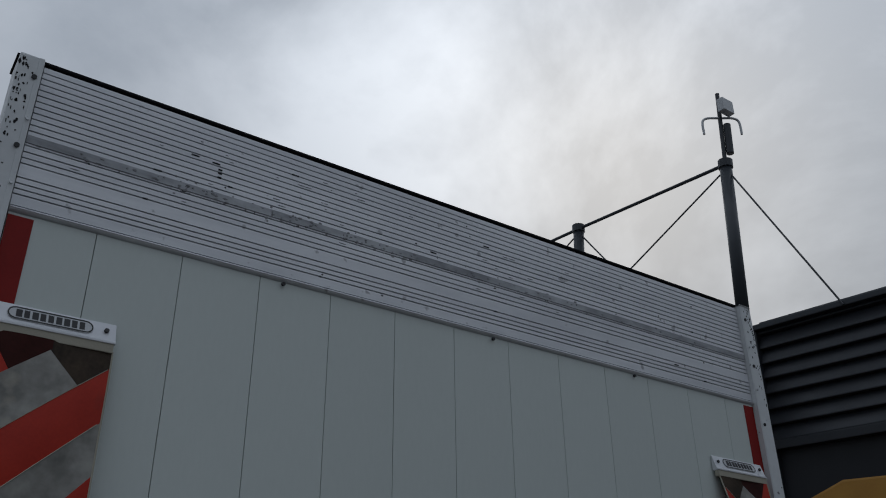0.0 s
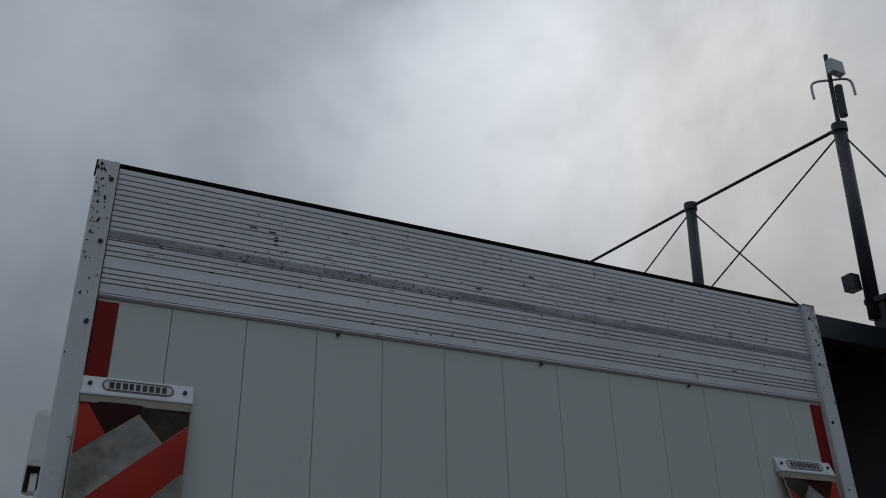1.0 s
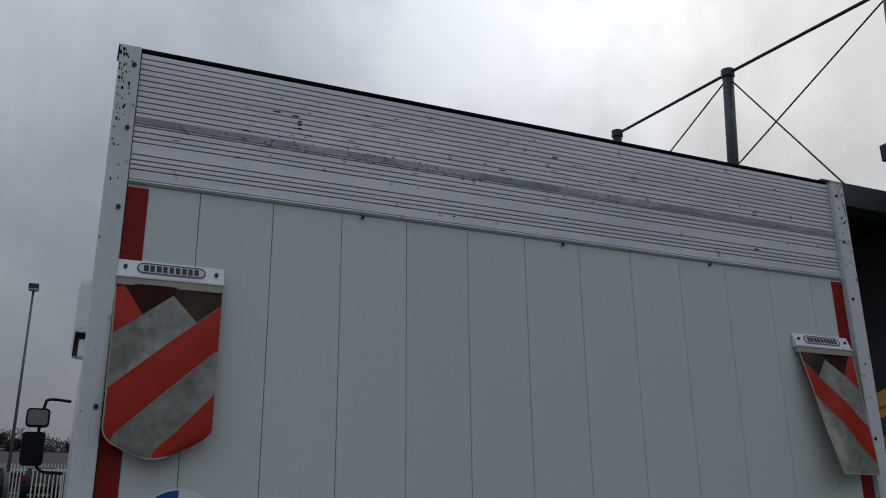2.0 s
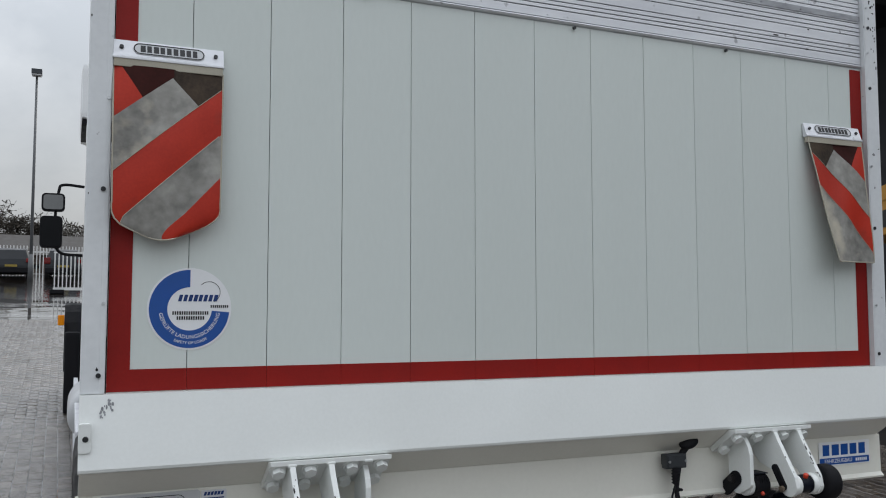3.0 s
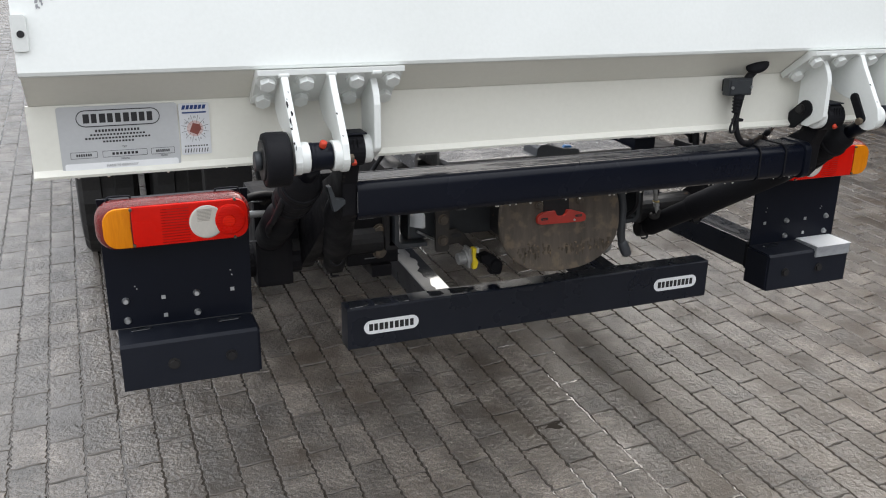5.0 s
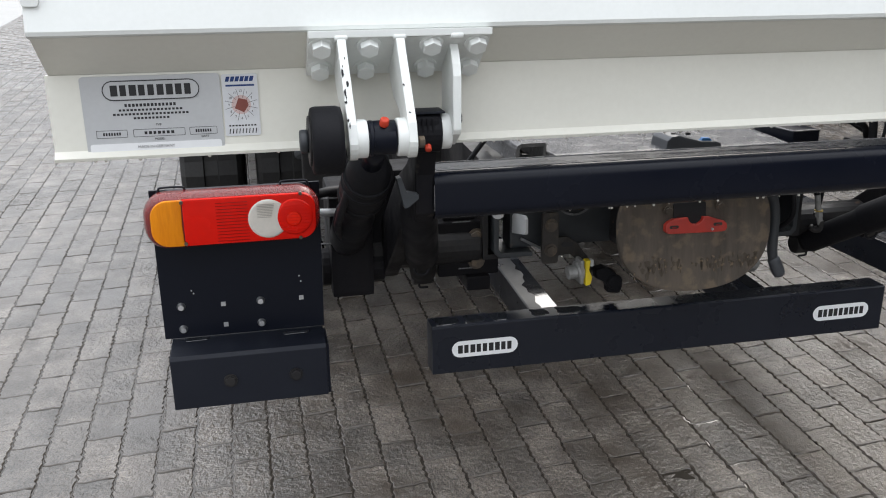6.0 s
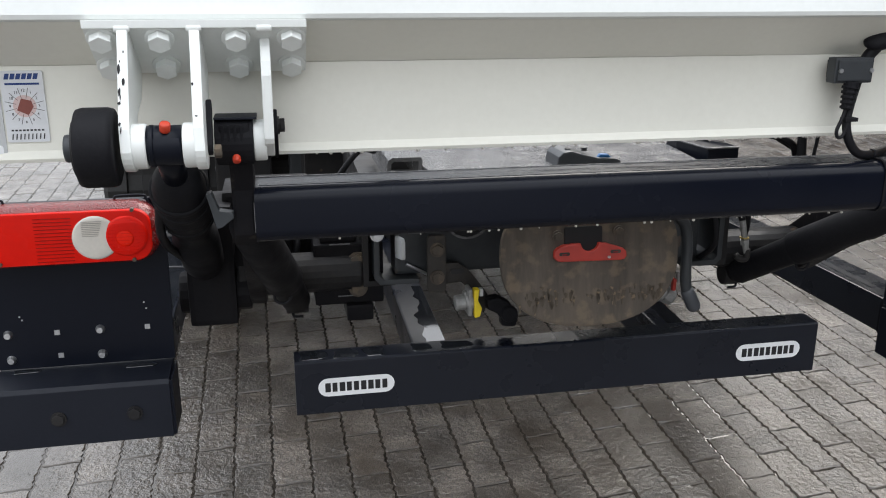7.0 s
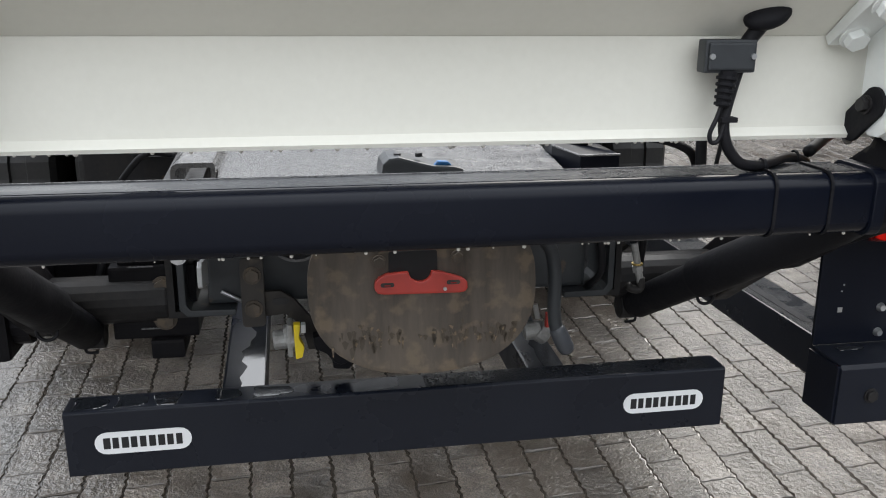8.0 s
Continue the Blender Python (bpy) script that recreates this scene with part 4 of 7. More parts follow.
    part("stay_rod", rod((-0.335, 0.42, 0.707), (-0.280, 0.42, 0.676), 0.0035, seg=8), "steel", lorry)
    # ahead of the tail the frame runs parallel to the rising yard
    for ob in lorry.children:
        if ob.type == "MESH" and ob.name.split(".")[0] in ("chassis_rail", "spring_hanger", "axle", "differential", "cross_member", "spring_strap", "stay_bar", "cradle"):
            for v in ob.data.vertices:
                v.co.z += 0.060 * max(0.0, v.co.y - 0.55) * 0.8


def build_cab():
    b = bmesh.new()
    add_prism(b, [(7.9, 0.75), (10.3, 0.75), (10.4, 2.0), (10.05, 3.35), (7.9, 3.45)], "x", -1.14, 1.14, 0.05)
    cab = part("cab", b, "cab_white", lorry, "white driver's cab")
    b = bmesh.new()
    add_prism(b, [(8.3, 3.76), (9.9, 3.72), (8.9, 4.25), (8.35, 4.42)], "x", -1.265, 1.265, 0.08)
    part("roof_spoiler", b, "cab_white", cab)
    part("spoiler_lip", box(-1.25, 1.25, 8.34, 9.5, 3.70, 3.765, 0.01), "rubber", cab)
    for s in (-1, 1):
        part("spoiler_stay", box(*sorted((s * 1.20, s * 1.13)), 8.36, 8.5, 3.50, 3.71, 0.02), "cab_white", cab)
    b = bmesh.new()
    arc = [(9.2 + 0.66 * math.cos(radians(a)), 0.62 + 0.78 * math.sin(radians(a)) + 0.28) for a in range(0, 181, 15)]
    inn = [(9.2 + 0.58 * math.cos(radians(a)), 0.62 + 0.70 * math.sin(radians(a)) + 0.28) for a in range(180, -1, -15)]
    b.free()
    for s in (-1, 1):
        part("front_mudguard", prism(arc + inn, "x", *sorted((s * 1.37, s * 1.0)), 0.01), "rubber", cab)
    for s in (-1, 1):
        part("side_marker", box(s * 1.44, s * 1.37, 8.62, 8.70, 1.42, 1.54, 0.015), "lamp_orange", cab, "orange side marker lamp")
        part("step_panel", box(s * 1.36, s * 1.2, 8.35, 8.62, 0.45, 1.35, 0.03), "rubber", cab)
    for s in (-1, 1):
        b = sweep([(s * 1.20, 8.62, 3.02), (s * 1.42, 8.6, 3.03), (s * 1.47, 8.6, 2.95), (s * 1.50, 8.6, 2.6), (s * 1.46, 8.6, 2.27), (s * 1.20, 8.62, 2.22)], 0.017)
        arm = part("mirror_arm", b, "rubber", lorry, "black tubular mirror arm", True)
        for z0, z1, x0, x1 in ((2.72, 2.925, 1.40, 1.645), (2.30, 2.665, 1.42, 1.655)):
            h = part("mirror_housing", prism(rounded(min(s * x0, s * x1), max(s * x0, s * x1), z0, z1, 0.045), "y", 8.545, 8.66, 0.012), "rubber", arm)
            # upper glass coloured bright, lower dark, after what each would reflect
            part("mirror_glass", prism(rounded(min(s * x0, s * x1) + 0.02, max(s * x0, s * x1) - 0.02, z0 + 0.02, z1 - 0.02, 0.03), "y", 8.540, 8.544), "mirror" if z0 < 2.5 else "bright_mirror", None).parent = arm
    # light round tank along the side
    part("air_tank", rod((-1.10, 5.0, 0.80), (-1.10, 6.2, 0.80), 0.21, seg=28, bev=0.05), "plate", lorry, "pale round tank under the body", True)
    part("side_guard", box(-1.26, -1.22, 3.3, 7.6, 0.78, 0.90, 0.01), "alu", lorry)
    part("side_guard", box(-1.26, -1.22, 3.3, 7.6, 0.48, 0.60, 0.01), "alu", lorry)
    part("side_guard", box(1.22, 1.26, 3.3, 7.6, 0.78, 0.90, 0.01), "alu", lorry)


# ---- the tail lift ----
lift = empty("tail_lift", (0, 0.1, 0.9), "white hydraulic tail lift, platform folded upright", "tail lift")
JOINTS = [-1.2215] + [-1.0415 + 0.1918 * k for k in range(12)] + [1.2215]


def build_platform():
    back = part("platform", box(-1.2215, 1.2215, 0.012, 0.05, 1.40, 2.815), "groove", lift, "off-white platform of upright planks")
    for a, b in zip(JOINTS, JOINTS[1:]):
        part("plank", box(a + 0.0008, b - 0.0008, 0.0, 0.014, 1.404, 2.447, 0.0012), "plank", back)
    t0, t1 = -0.0018, 0.0002
    tape = bmesh.new()
    add_box(tape, -1.2205, -1.170, t0, t1, 1.466, 2.440)
    part("tape", tape, "red_tape", back, "red reflective tape along the edge")
    part("tape", box(1.170, 1.2205, t0, t1, 1.466, 2.440), "red_tape", back, "red reflective tape along the edge")
    for a, b in zip(JOINTS, JOINTS[1:]):
        part("tape", box(max(a + 0.0003, -1.2205), min(b - 0.0003, 1.2205), t0, t1, 1.4145, 1.466), "red_tape", back)
    # rounded lip where the aluminium tip begins
    o = [(0.014 - 0.024 * math.sin(math.pi * k / 6), 2.4545 - 0.0075 * math.cos(math.pi * k / 6)) for k in range(7)]
    part("tip_lip", prism(o, "x", -1.2215, 1.2215), "alu", lift, "rounded aluminium lip")
    # ribbed aluminium tip: one long profile with narrow grooves
    grooves = [2.803 - 0.0157 * k for k in range(11)] + [2.608, 2.592, 2.577, 2.563] + [2.5285, 2.514, 2.501, 2.488]
    prof = [(0.03, 2.818), (-0.004, 2.818)]
    for g in grooves:
        prof += [(-0.004, g + 0.0017), (0.005, g + 0.0011), (0.005, g - 0.0011), (-0.004, g - 0.0017)]
    prof += [(-0.004, 2.462), (0.03, 2.462)]
    tip = part("ribbed_tip", prism(prof, "x", -1.2215, 1.2215), "alu", lift, "weathered aluminium tip with fine ribs")
    for g in grooves:
        part("groove", box(-1.221, 1.221, 0.0000, 0.0060, g - 0.00115, g + 0.00115), "groove", tip)
    part("scuffed_band", box(-1.221, 1.221, -0.0065, -0.0035, 2.614, 2.634, 0.001), "alu_dirty", tip, "dark scuffed band across the ribs")
    rng = random.Random(4)
    for k in range(24):
        x, z = rng.uniform(-1.15, 1.18), rng.choice(grooves) + rng.choice((0.006, -0.006, 0.0))
        w = rng.choice((0.004, 0.006, 0.012, 0.02))
        part("scratch", box(x, x + w, -0.0052, -0.0035, z - 0.0018, z + 0.0018, 0.0005), "groove", tip)
    # rubbed marks, thickest along the band
    for k in range(190):
        x = rng.gauss(-0.72, 0.20) if k % 2 else rng.gauss(-0.15, 0.55)
        if abs(x) > 1.18:
            continue
        on_band = rng.random() < 0.82
        z = 2.624 + rng.gauss(0, 0.010) if on_band else rng.choice(grooves[3:14]) + 0.007
        w, h = (rng.uniform(0.003, 0.014), rng.uniform(0.003, 0.008)) if on_band else (rng.uniform(0.004, 0.03), 0.0025)
        y = -0.0074 if 2.612 < z < 2.636 else -0.0048
        o = [(x + w * (0.5 + 0.5 * math.cos(a) * rng.uniform(0.6, 1.0)), z + h * (0.5 * math.sin(a) * rng.uniform(0.6, 1.0))) for a in (0, 0.8, 1.6, 2.4, 3.1, 3.9, 4.7, 5.5)]
        part("scuff", prism(o, "y", y, -0.0030), "scuff", tip)
    part("top_seal", prism([(-0.004, 2.8275), (-0.005, 2.8325), (0.0, 2.8355), (0.08, 2.8355), (0.08, 2.8285), (0.002, 2.8285), (-0.002, 2.8275)], "x", -1.281, 1.281), "rubber", lift, "black rubber seal along the top")
    for x in (-0.60, 0.05, 0.62):
        part("rivet", rod((x, -0.004, 2.452 - 0.012), (x, -0.010, 2.452 - 0.012), 0.005, seg=10), "ink", lift)
    for x, z in ((-0.79, 2.700), (-0.79, 2.690), (-0.79, 2.678)):
        part("scratch", box(x - 0.005, x + 0.005, -0.0055, -0.0035, z - 0.002, z + 0.002), "groove", tip)


def build_sill():
    # white sill, sloping underside and cream apron as one folded section
    out = [(-0.006, 1.4125), (-0.030, 1.4125), (-0.066, 1.2500), (-0.064, 1.2435), (-0.058, 1.2405), (0.030, 1.1755), (0.027, 1.040), (0.020, 1.034), (0.028, 1.030), (0.040, 1.034), (0.042, 1.18), (0.05, 1.40)]
    sill = bmesh.new()
    add_prism(sill, [out[0], out[1], out[2], out[3], out[4], (-0.05, 1.2385), (0.02, 1.39)], "x", -1.277, 1.277, 0.0)
    s = part("sill", sill, "white", lift, "white painted steel sill")
    under = prism([(-0.0575, 1.2400), (0.030, 1.1750), (0.042, 1.1750), (0.042, 1.19), (-0.04, 1.245)], "x", -1.274, 1.276)
    part("underside", under, "cream", lift, "cream sloping underside of the sill")
    ap = prism([(0.030, 1.1745), (0.027, 1.048), (0.016, 1.037), (0.018, 1.0315), (0.034, 1.0335), (0.040, 1.048), (0.042, 1.1745)], "x", -1.280, 1.29, 0.0)
    part("apron", ap, "cream", lift, "cream folded steel apron")
    # end tabs with a bolt hole, and scuffed corner
    for sx in (-1, 1):
        tab = part("end_tab", prism(rounded(min(sx * 1.278, sx * 1.252), max(sx * 1.278, sx * 1.252), 1.287, 1.352, 0.006), "y", -0.064, -0.045, 0.001, None), "white", s)
        part("hole", rod((sx * 1.263, -0.060, 1.318), (sx * 1.263, -0.0655, 1.318), 0.0065, seg=14), "ink", s)
    rng = random.Random(8)
    for k in range(26):
        t = rng.random()
        x, z = -1.232 + 0.022 * t + rng.gauss(0, 0.004), 1.398 - 0.030 * (1 - t) + rng.gauss(0, 0.005)
        y = -0.0302 - (1.4125 - z) * 0.2215
        r = rng.uniform(0.0012, 0.0042)
        pts = [(x + r * rng.uniform(0.4, 1) * math.cos(a), z + r * rng.uniform(0.5, 1.6) * math.sin(a)) for a in (k2 * math.pi / 3 for k2 in range(6))]
        part("paint_chip", prism(pts, "y", y - 0.0012, y + 0.0005), "alu_dirty", s)
    # drops hanging under the apron
    rng = random.Random(3)
    b = bmesh.new()
    for k in range(60):
        x = rng.uniform(-1.25, 1.25)
        t = bmesh.new()
        bmesh.ops.create_icosphere(t, subdivisions=1, radius=rng.uniform(0.0025, 0.004))
        join(b, t, Matrix.Translation((x, 0.024, 1.0305)))
    tagged(part("water_drops", b, "lamp_clear", None, "", True), "hanging rain drops under the apron edge", "water drops", kind="stuff")


def word_badge(x, y, z, w, h, owner, face="plate", ink="ink", rim=True, level=2):
    """Badge, rim line and marks under an owner; level 2 nests the marks in the badge."""
    t = 0.0012
    p = part("badge", prism(capsule(x, z, w, h), "y", y - t, y), face, owner, "capsule-shaped maker's badge with plain marks")
    top = p if level == 2 else owner
    if rim:
        part("badge_rim", solid_ring(capsule(x, z, w * 0.985, h * 0.93), capsule(x, z, w * 0.965, h * 0.83), "y", y - t - 0.0006, y - t + 0.0002), ink, top)
    for k in range(9):
        part("badge_mark", bars(x + w * 0.84 * ((k + 0.5) / 9 - 0.5), z, w * 0.84 / 9, h * 0.50, 1, y - t - 0.0007, y - t + 0.0002, seed=k), ink, top)
    return p


def build_hinge(s):
    """One hinge bracket of the platform, with roller, pin and grease caps; s mirrors it in x."""
    X = lambda x: s * x
    h = empty("hinge_bracket", (X(0.70), -0.06, 1.15), "", "")
    h.parent = lift
    h.matrix_parent_inverse = Matrix.Translation(-Vector(lift.location))

    def sub(name, bm, material, label="", smooth=False):
        ob = part(name, bm, material, None, label, smooth)
        ob.parent = h
        ob.matrix_parent_inverse = Matrix.Translation(-Vector((X(0.70), -0.06, 1.15)))
        return ob
    # base plate along the slope, its bright upper edge towards the rear
    lo, hi = sorted((X(0.854), X(0.550)))
    sub("base_plate", prism([(-0.088, 1.2435), (-0.088, 1.2320), (-0.080, 1.2300), (0.018, 1.1620), (0.028, 1.1740), (-0.058, 1.2400)], "x", lo, hi, 0.0015), "white")
    n = Vector((0, -0.57, -0.82))
    for row, (y, z) in enumerate(((-0.066, 1.2185), (-0.006, 1.1765))):
        for x in (0.833, 0.755, 0.650, 0.572):
            sub("bolt", hexbolt(bmesh.new(), (X(x), y, z), (0, -0.75, -0.66), 0.0165, 0.013), "white")
    # two long arms to the outer pin, one short arm to the inner pin
    PY, PZ, QY, QZ = -0.146, 1.078, -0.046, 1.066
    ring = [(PY + 0.034 * math.cos(radians(a)), PZ + 0.034 * math.sin(radians(a))) for a in range(185, 366, 15)]
    long_arm = [(-0.086, 1.236), (-0.104, 1.205), (-0.172, 1.105)] + ring + [(-0.086, 1.112), (-0.030, 1.128), (-0.004, 1.150), (0.006, 1.172), (-0.04, 1.205)]
    short_arm = [(-0.060, 1.216), (-0.070, 1.205), (-0.082, 1.185), (-0.088, 1.165), (-0.089, 1.074), (-0.084, 1.066), (-0.040, 1.040), (-0.018, 1.040), (-0.006, 1.052), (0.006, 1.080), (0.006, 1.172), (-0.02, 1.19)]
    for i, (xt, xb) in enumerate(((0.802, 0.797), (0.706, 0.702), (0.610, 0.611))):
        t = 0.0072
        b = bmesh.new()
        add_prism(b, short_arm if i == 2 else long_arm, "x", -t, t, 0.0025)
        for v in b.verts:
            f = (1.24 - v.co.z) / 0.19
            v.co.x += X(xt) * (1 - f) + X(xb) * f
        sub("hinge_arm", b, "white")
        # weld bead where the arm meets the base plate
        sub("weld", rod((X(xt) - 0.011, -0.084, 1.2315), (X(xt) + 0.011, -0.084, 1.2315), 0.006, seg=10, bev=0.003), "white", "", True)
        py, pz = (QY, QZ) if i == 2 else (PY, PZ)
        for q in ((1,) if i == 1 else (-1,) if i == 0 else (1,)):
            sub("boss", rod((X(xb) + s * q * 0.004, py, pz), (X(xb) + s * q * 0.024, py, pz), 0.031, seg=24, bev=0.003), "white", "", True)
        rng = random.Random(2 + i)
        for z in ((1.202, 1.19, 1.181, 1.165, 1.152, 1.145, 1.138, 1.112, 1.104, 1.176) if i == 0 else (1.16, 1.12) if i == 1 else ()):
            f = (1.24 - z) / 0.19
            x = X(xt) * (1 - f) + X(xb) * f - 0.0055 + abs(rng.gauss(0, 0.003))
            y = -0.104 - (1.205 - z) * 0.68 if z < 1.205 else -0.104
            w, hh = rng.uniform(0.001, 0.0034), rng.uniform(0.002, 0.009) * (1 if i == 0 else 0.5)
            o = [(x + w * math.cos(a) * rng.uniform(0.3, 1), z + hh * math.sin(a) * rng.uniform(0.3, 1)) for a in (0, 0.9, 1.7, 2.5, 3.2, 4.1, 5.0, 5.7)]
            chip = prism(o, "y", -0.0012, 0.010)
            for v in chip.verts:
                v.co.y += -0.104 - (1.205 - v.co.z) * 0.68
            sub("paint_chip", chip, "groove")
    # roller on the outer pin
    b = bmesh.new()
    add_rod(b, (X(0.863), PY, PZ), (X(0.812), PY, PZ), 0.054, seg=40, bev=0.009)
    sub("roller", b, "rubber", "black rubber ground roller", True)
    sub("roller_dish", rod((X(0.8665), PY, PZ), (X(0.862), PY, PZ), 0.040, seg=28, bev=0.002), "grime")
    sub("roller_hub", rod((X(0.880), PY, PZ), (X(0.866), PY, PZ), 0.019, seg=18, bev=0.004), "frame_grey", "", True)
    # pins with bushes
    b = bmesh.new()
    add_rod(b, (X(0.776), PY, PZ), (X(0.727), PY, PZ), 0.027, seg=24, bev=0.003)
    add_rod(b, (X(0.770), PY, PZ), (X(0.764), PY, PZ), 0.029, seg=24, bev=0.001)
    sub("bush", b, "black", "black pivot bush", True)
    b = bmesh.new()
    add_box(b, *sorted((X(0.684), X(0.639))), -0.078, -0.01, 1.047, 1.096, 0.006)
    add_rod(b, (X(0.690), QY, QZ), (X(0.634), QY, QZ), 0.036, seg=24, bev=0.003)
    for k in range(4):
        x = 0.649 + 0.009 * k
        add_box(b, *sorted((X(x), X(x + 0.004))), -0.0815, -0.076, 1.060, 1.094, 0.001)
    sub("arm_head", b, "rubber", "black ribbed arm head")
    sub("head_plate", box(*sorted((X(0.690), X(0.628))), -0.070, -0.020, 1.1005, 1.104, 0.001), "matt_black")
    sub("grease_cap", rod((X(0.748), PY - 0.016, PZ + 0.022), (X(0.746), PY - 0.022, PZ + 0.034), 0.0075, seg=12, bev=0.003), "orange", "orange grease cap", True)
    sub("grease_cap", rod((X(0.660), -0.074, 1.048), (X(0.660), -0.082, 1.040), 0.006, seg=12, bev=0.002), "orange", "orange grease cap", True)
    # oblong lock plates of the pins
    lock = []
    for cy, cz, a0 in ((0.014, 1.050, -90), (-0.028, 1.086, 90)):
        lock += [(cy + 0.023 * math.cos(radians(a0 + d)), cz + 0.023 * math.sin(radians(a0 + d))) for d in range(-50, 131, 20)]
    sub("lock_plate", prism(lock, "x", *sorted((X(0.604), X(0.598))), 0.002), "rubber", "black oblong lock plate")
    sub("bolt", hexbolt(bmesh.new(), (X(0.598), -0.016, 1.083), (-s, 0, 0), 0.011, 0.008), "grime")
    slot = [(-0.098 + 0.012 * math.cos(radians(a)), 1.122 + 0.012 * math.sin(radians(a))) for a in range(-20, 161, 20)] + [(-0.130 + 0.012 * math.cos(radians(a)), 1.072 + 0.012 * math.sin(radians(a))) for a in range(160, 341, 20)]
    sub("lock_plate", prism(slot, "x", *sorted((X(0.6965), X(0.689))), 0.002), "rubber", "black oblong lock plate")
    sub("bolt", hexbolt(bmesh.new(), (X(0.690), PY + 0.012, PZ - 0.012), (-s, 0, 0), 0.010, 0.010, False), "mud")


def build_lift_frame():
    # square cross tube with rounded corners
    o = [(y, z) for y, z in rounded(-0.034, 0.068, 0.898, 0.988, 0.022, 7)]
    i = rounded(-0.029, 0.063, 0.903, 0.983, 0.017, 7)
    beam = part("cross_beam", solid_ring(o, i, "x", -0.640, 0.632), "beam_black", lift, "wet black-painted steel cross beam", True)
    beam.data.set_sharp_from_angle(angle=radians(40))
    part("rain_film", box(-0.632, 0.20, -0.012, 0.048, 0.9882, 0.9886), "rain_sheen", beam)
    part("rain_film", box(0.20, 0.60, -0.012, 0.048, 0.9882, 0.9887), "drop_film", beam)
    # bright lines on the beam's wet edges, put in as pale strips
    part("wet_edge", box(-0.640, 0.60, 0.0490, 0.0512, 0.9885, 0.9902, 0.0003), "galv", beam)
    part("wet_edge", box(-0.6412, -0.6398, -0.033, -0.0305, 0.918, 0.966, 0.0003), "galv", beam)
    for s in (-1, 1):
        X = lambda x: s * x
        # swing arms: curved plates from the platform pin, round the beam end, to the frame
        out = [(-0.062, 1.080), (-0.048, 1.092), (-0.022, 1.085), (0.02, 1.02), (0.075, 0.985), (0.20, 0.93), (0.44, 0.77), (0.52, 0.71), (0.50, 0.64), (0.44, 0.63), (0.26, 0.755), (0.13, 0.85), (0.06, 0.884), (-0.005, 0.890), (-0.024, 0.912), (-0.028, 0.985), (-0.046, 1.03)]
        lo, hi = sorted((X(0.674), X(0.638)))
        part("swing_arm", prism(out, "x", lo, hi, 0.006), "arm_black", lift, "black curved swing arm")
        # tilt cylinder in its rubber sleeve, from the outer pin down to the frame
        at = lambda f: Vector((X(0.752 + 0.010 * f), -0.146 + 0.606 * f, 1.080 - 0.375 * f))
        b = bmesh.new()
        add_rod(b, (X(0.776), -0.146, 1.080), (X(0.728), -0.146, 1.080), 0.0262, seg=24)
        add_rod(b, at(0.02), at(0.20), 0.019, seg=18)
        c = part("cylinder", b, "black", lift, "black hydraulic cylinder in a rubber sleeve", True)
        steps = [(0.17, 0.020), (0.20, 0.036), (0.26, 0.043), (0.36, 0.046), (0.44, 0.043), (0.50, 0.036), (0.53, 0.033), (0.58, 0.034), (0.62, 0.042), (0.70, 0.043), (0.86, 0.042), (0.92, 0.034)]
        part("gaiter", tube([(at(f), r) for f, r in steps]), "rubber", c, "", True)
        for k in range(4):
            f = 0.25 + 0.055 * k
            part("sleeve_fold", rod(at(f), at(f + 0.018), 0.0465, seg=24, bev=0.003), "rubber", c, "", True)
        # hose beside the cylinder and the pivot bracket behind it
        part("hydraulic_hose", sweep([(X(0.790), 0.03, 0.95), (X(0.800), 0.10, 0.885), (X(0.795), 0.22, 0.82), (X(0.760), 0.36, 0.74)], 0.008), "hose", lift, "", True)
        b = bmesh.new()
        low = 0.60 if s < 0 else 0.76
        add_box(b, *sorted((X(0.80), X(0.70))), 0.40, 0.56, low, 0.86, 0.012)
        if s < 0:
            add_rod(b, (X(0.82), 0.46, 0.66), (X(0.67), 0.46, 0.66), 0.045, seg=16, bev=0.006)
        add_box(b, *sorted((X(0.72), X(0.66))), 0.44, 0.60, max(low, 0.66), 0.88, 0.010)
        part("pivot_bracket", b, "arm_black", lift, "grimy black pivot bracket")
        # lift cylinder inside, slanting down to the frame
        top, foot = Vector((X(0.655 if s < 0 else 0.685), 0.06, 0.912)), Vector((X(0.575 if s < 0 else 0.468), 0.445, 0.628))
        run = lambda f: top + (foot - top) * f
        b = tube([(run(f), r) for f, r in ((-0.05, 0.026), (0.02, 0.034), (0.10, 0.038), (0.66, 0.039), (0.67, 0.037), (0.69, 0.033), (0.97, 0.031), (1.0, 0.024))], 28)
        c2 = part("cylinder", b, "rubber", lift, "black hydraulic cylinder in a rubber sleeve", True)
        part("cylinder_eye", rod((X(0.60 if s < 0 else 0.487), 0.46, 0.622), (X(0.55 if s < 0 else 0.445), 0.46, 0.622), 0.026, seg=18, bev=0.005), "grime", c2)
        part("drip_tag", sweep([foot + Vector((s * 0.01, 0, -0.02)), foot + Vector((s * 0.008, 0, -0.034)), foot + Vector((-s * 0.012, 0, -0.036))], 0.003, 6), "rubber", c2)
        part("hanging_loop", sweep([run(0.62) + Vector((0.016 * math.cos(radians(a)), 0, -0.044 + 0.014 * math.sin(radians(a)))) for a in range(80, 470, 26)], 0.0032, 6, 2), "hose", c2, "", True)
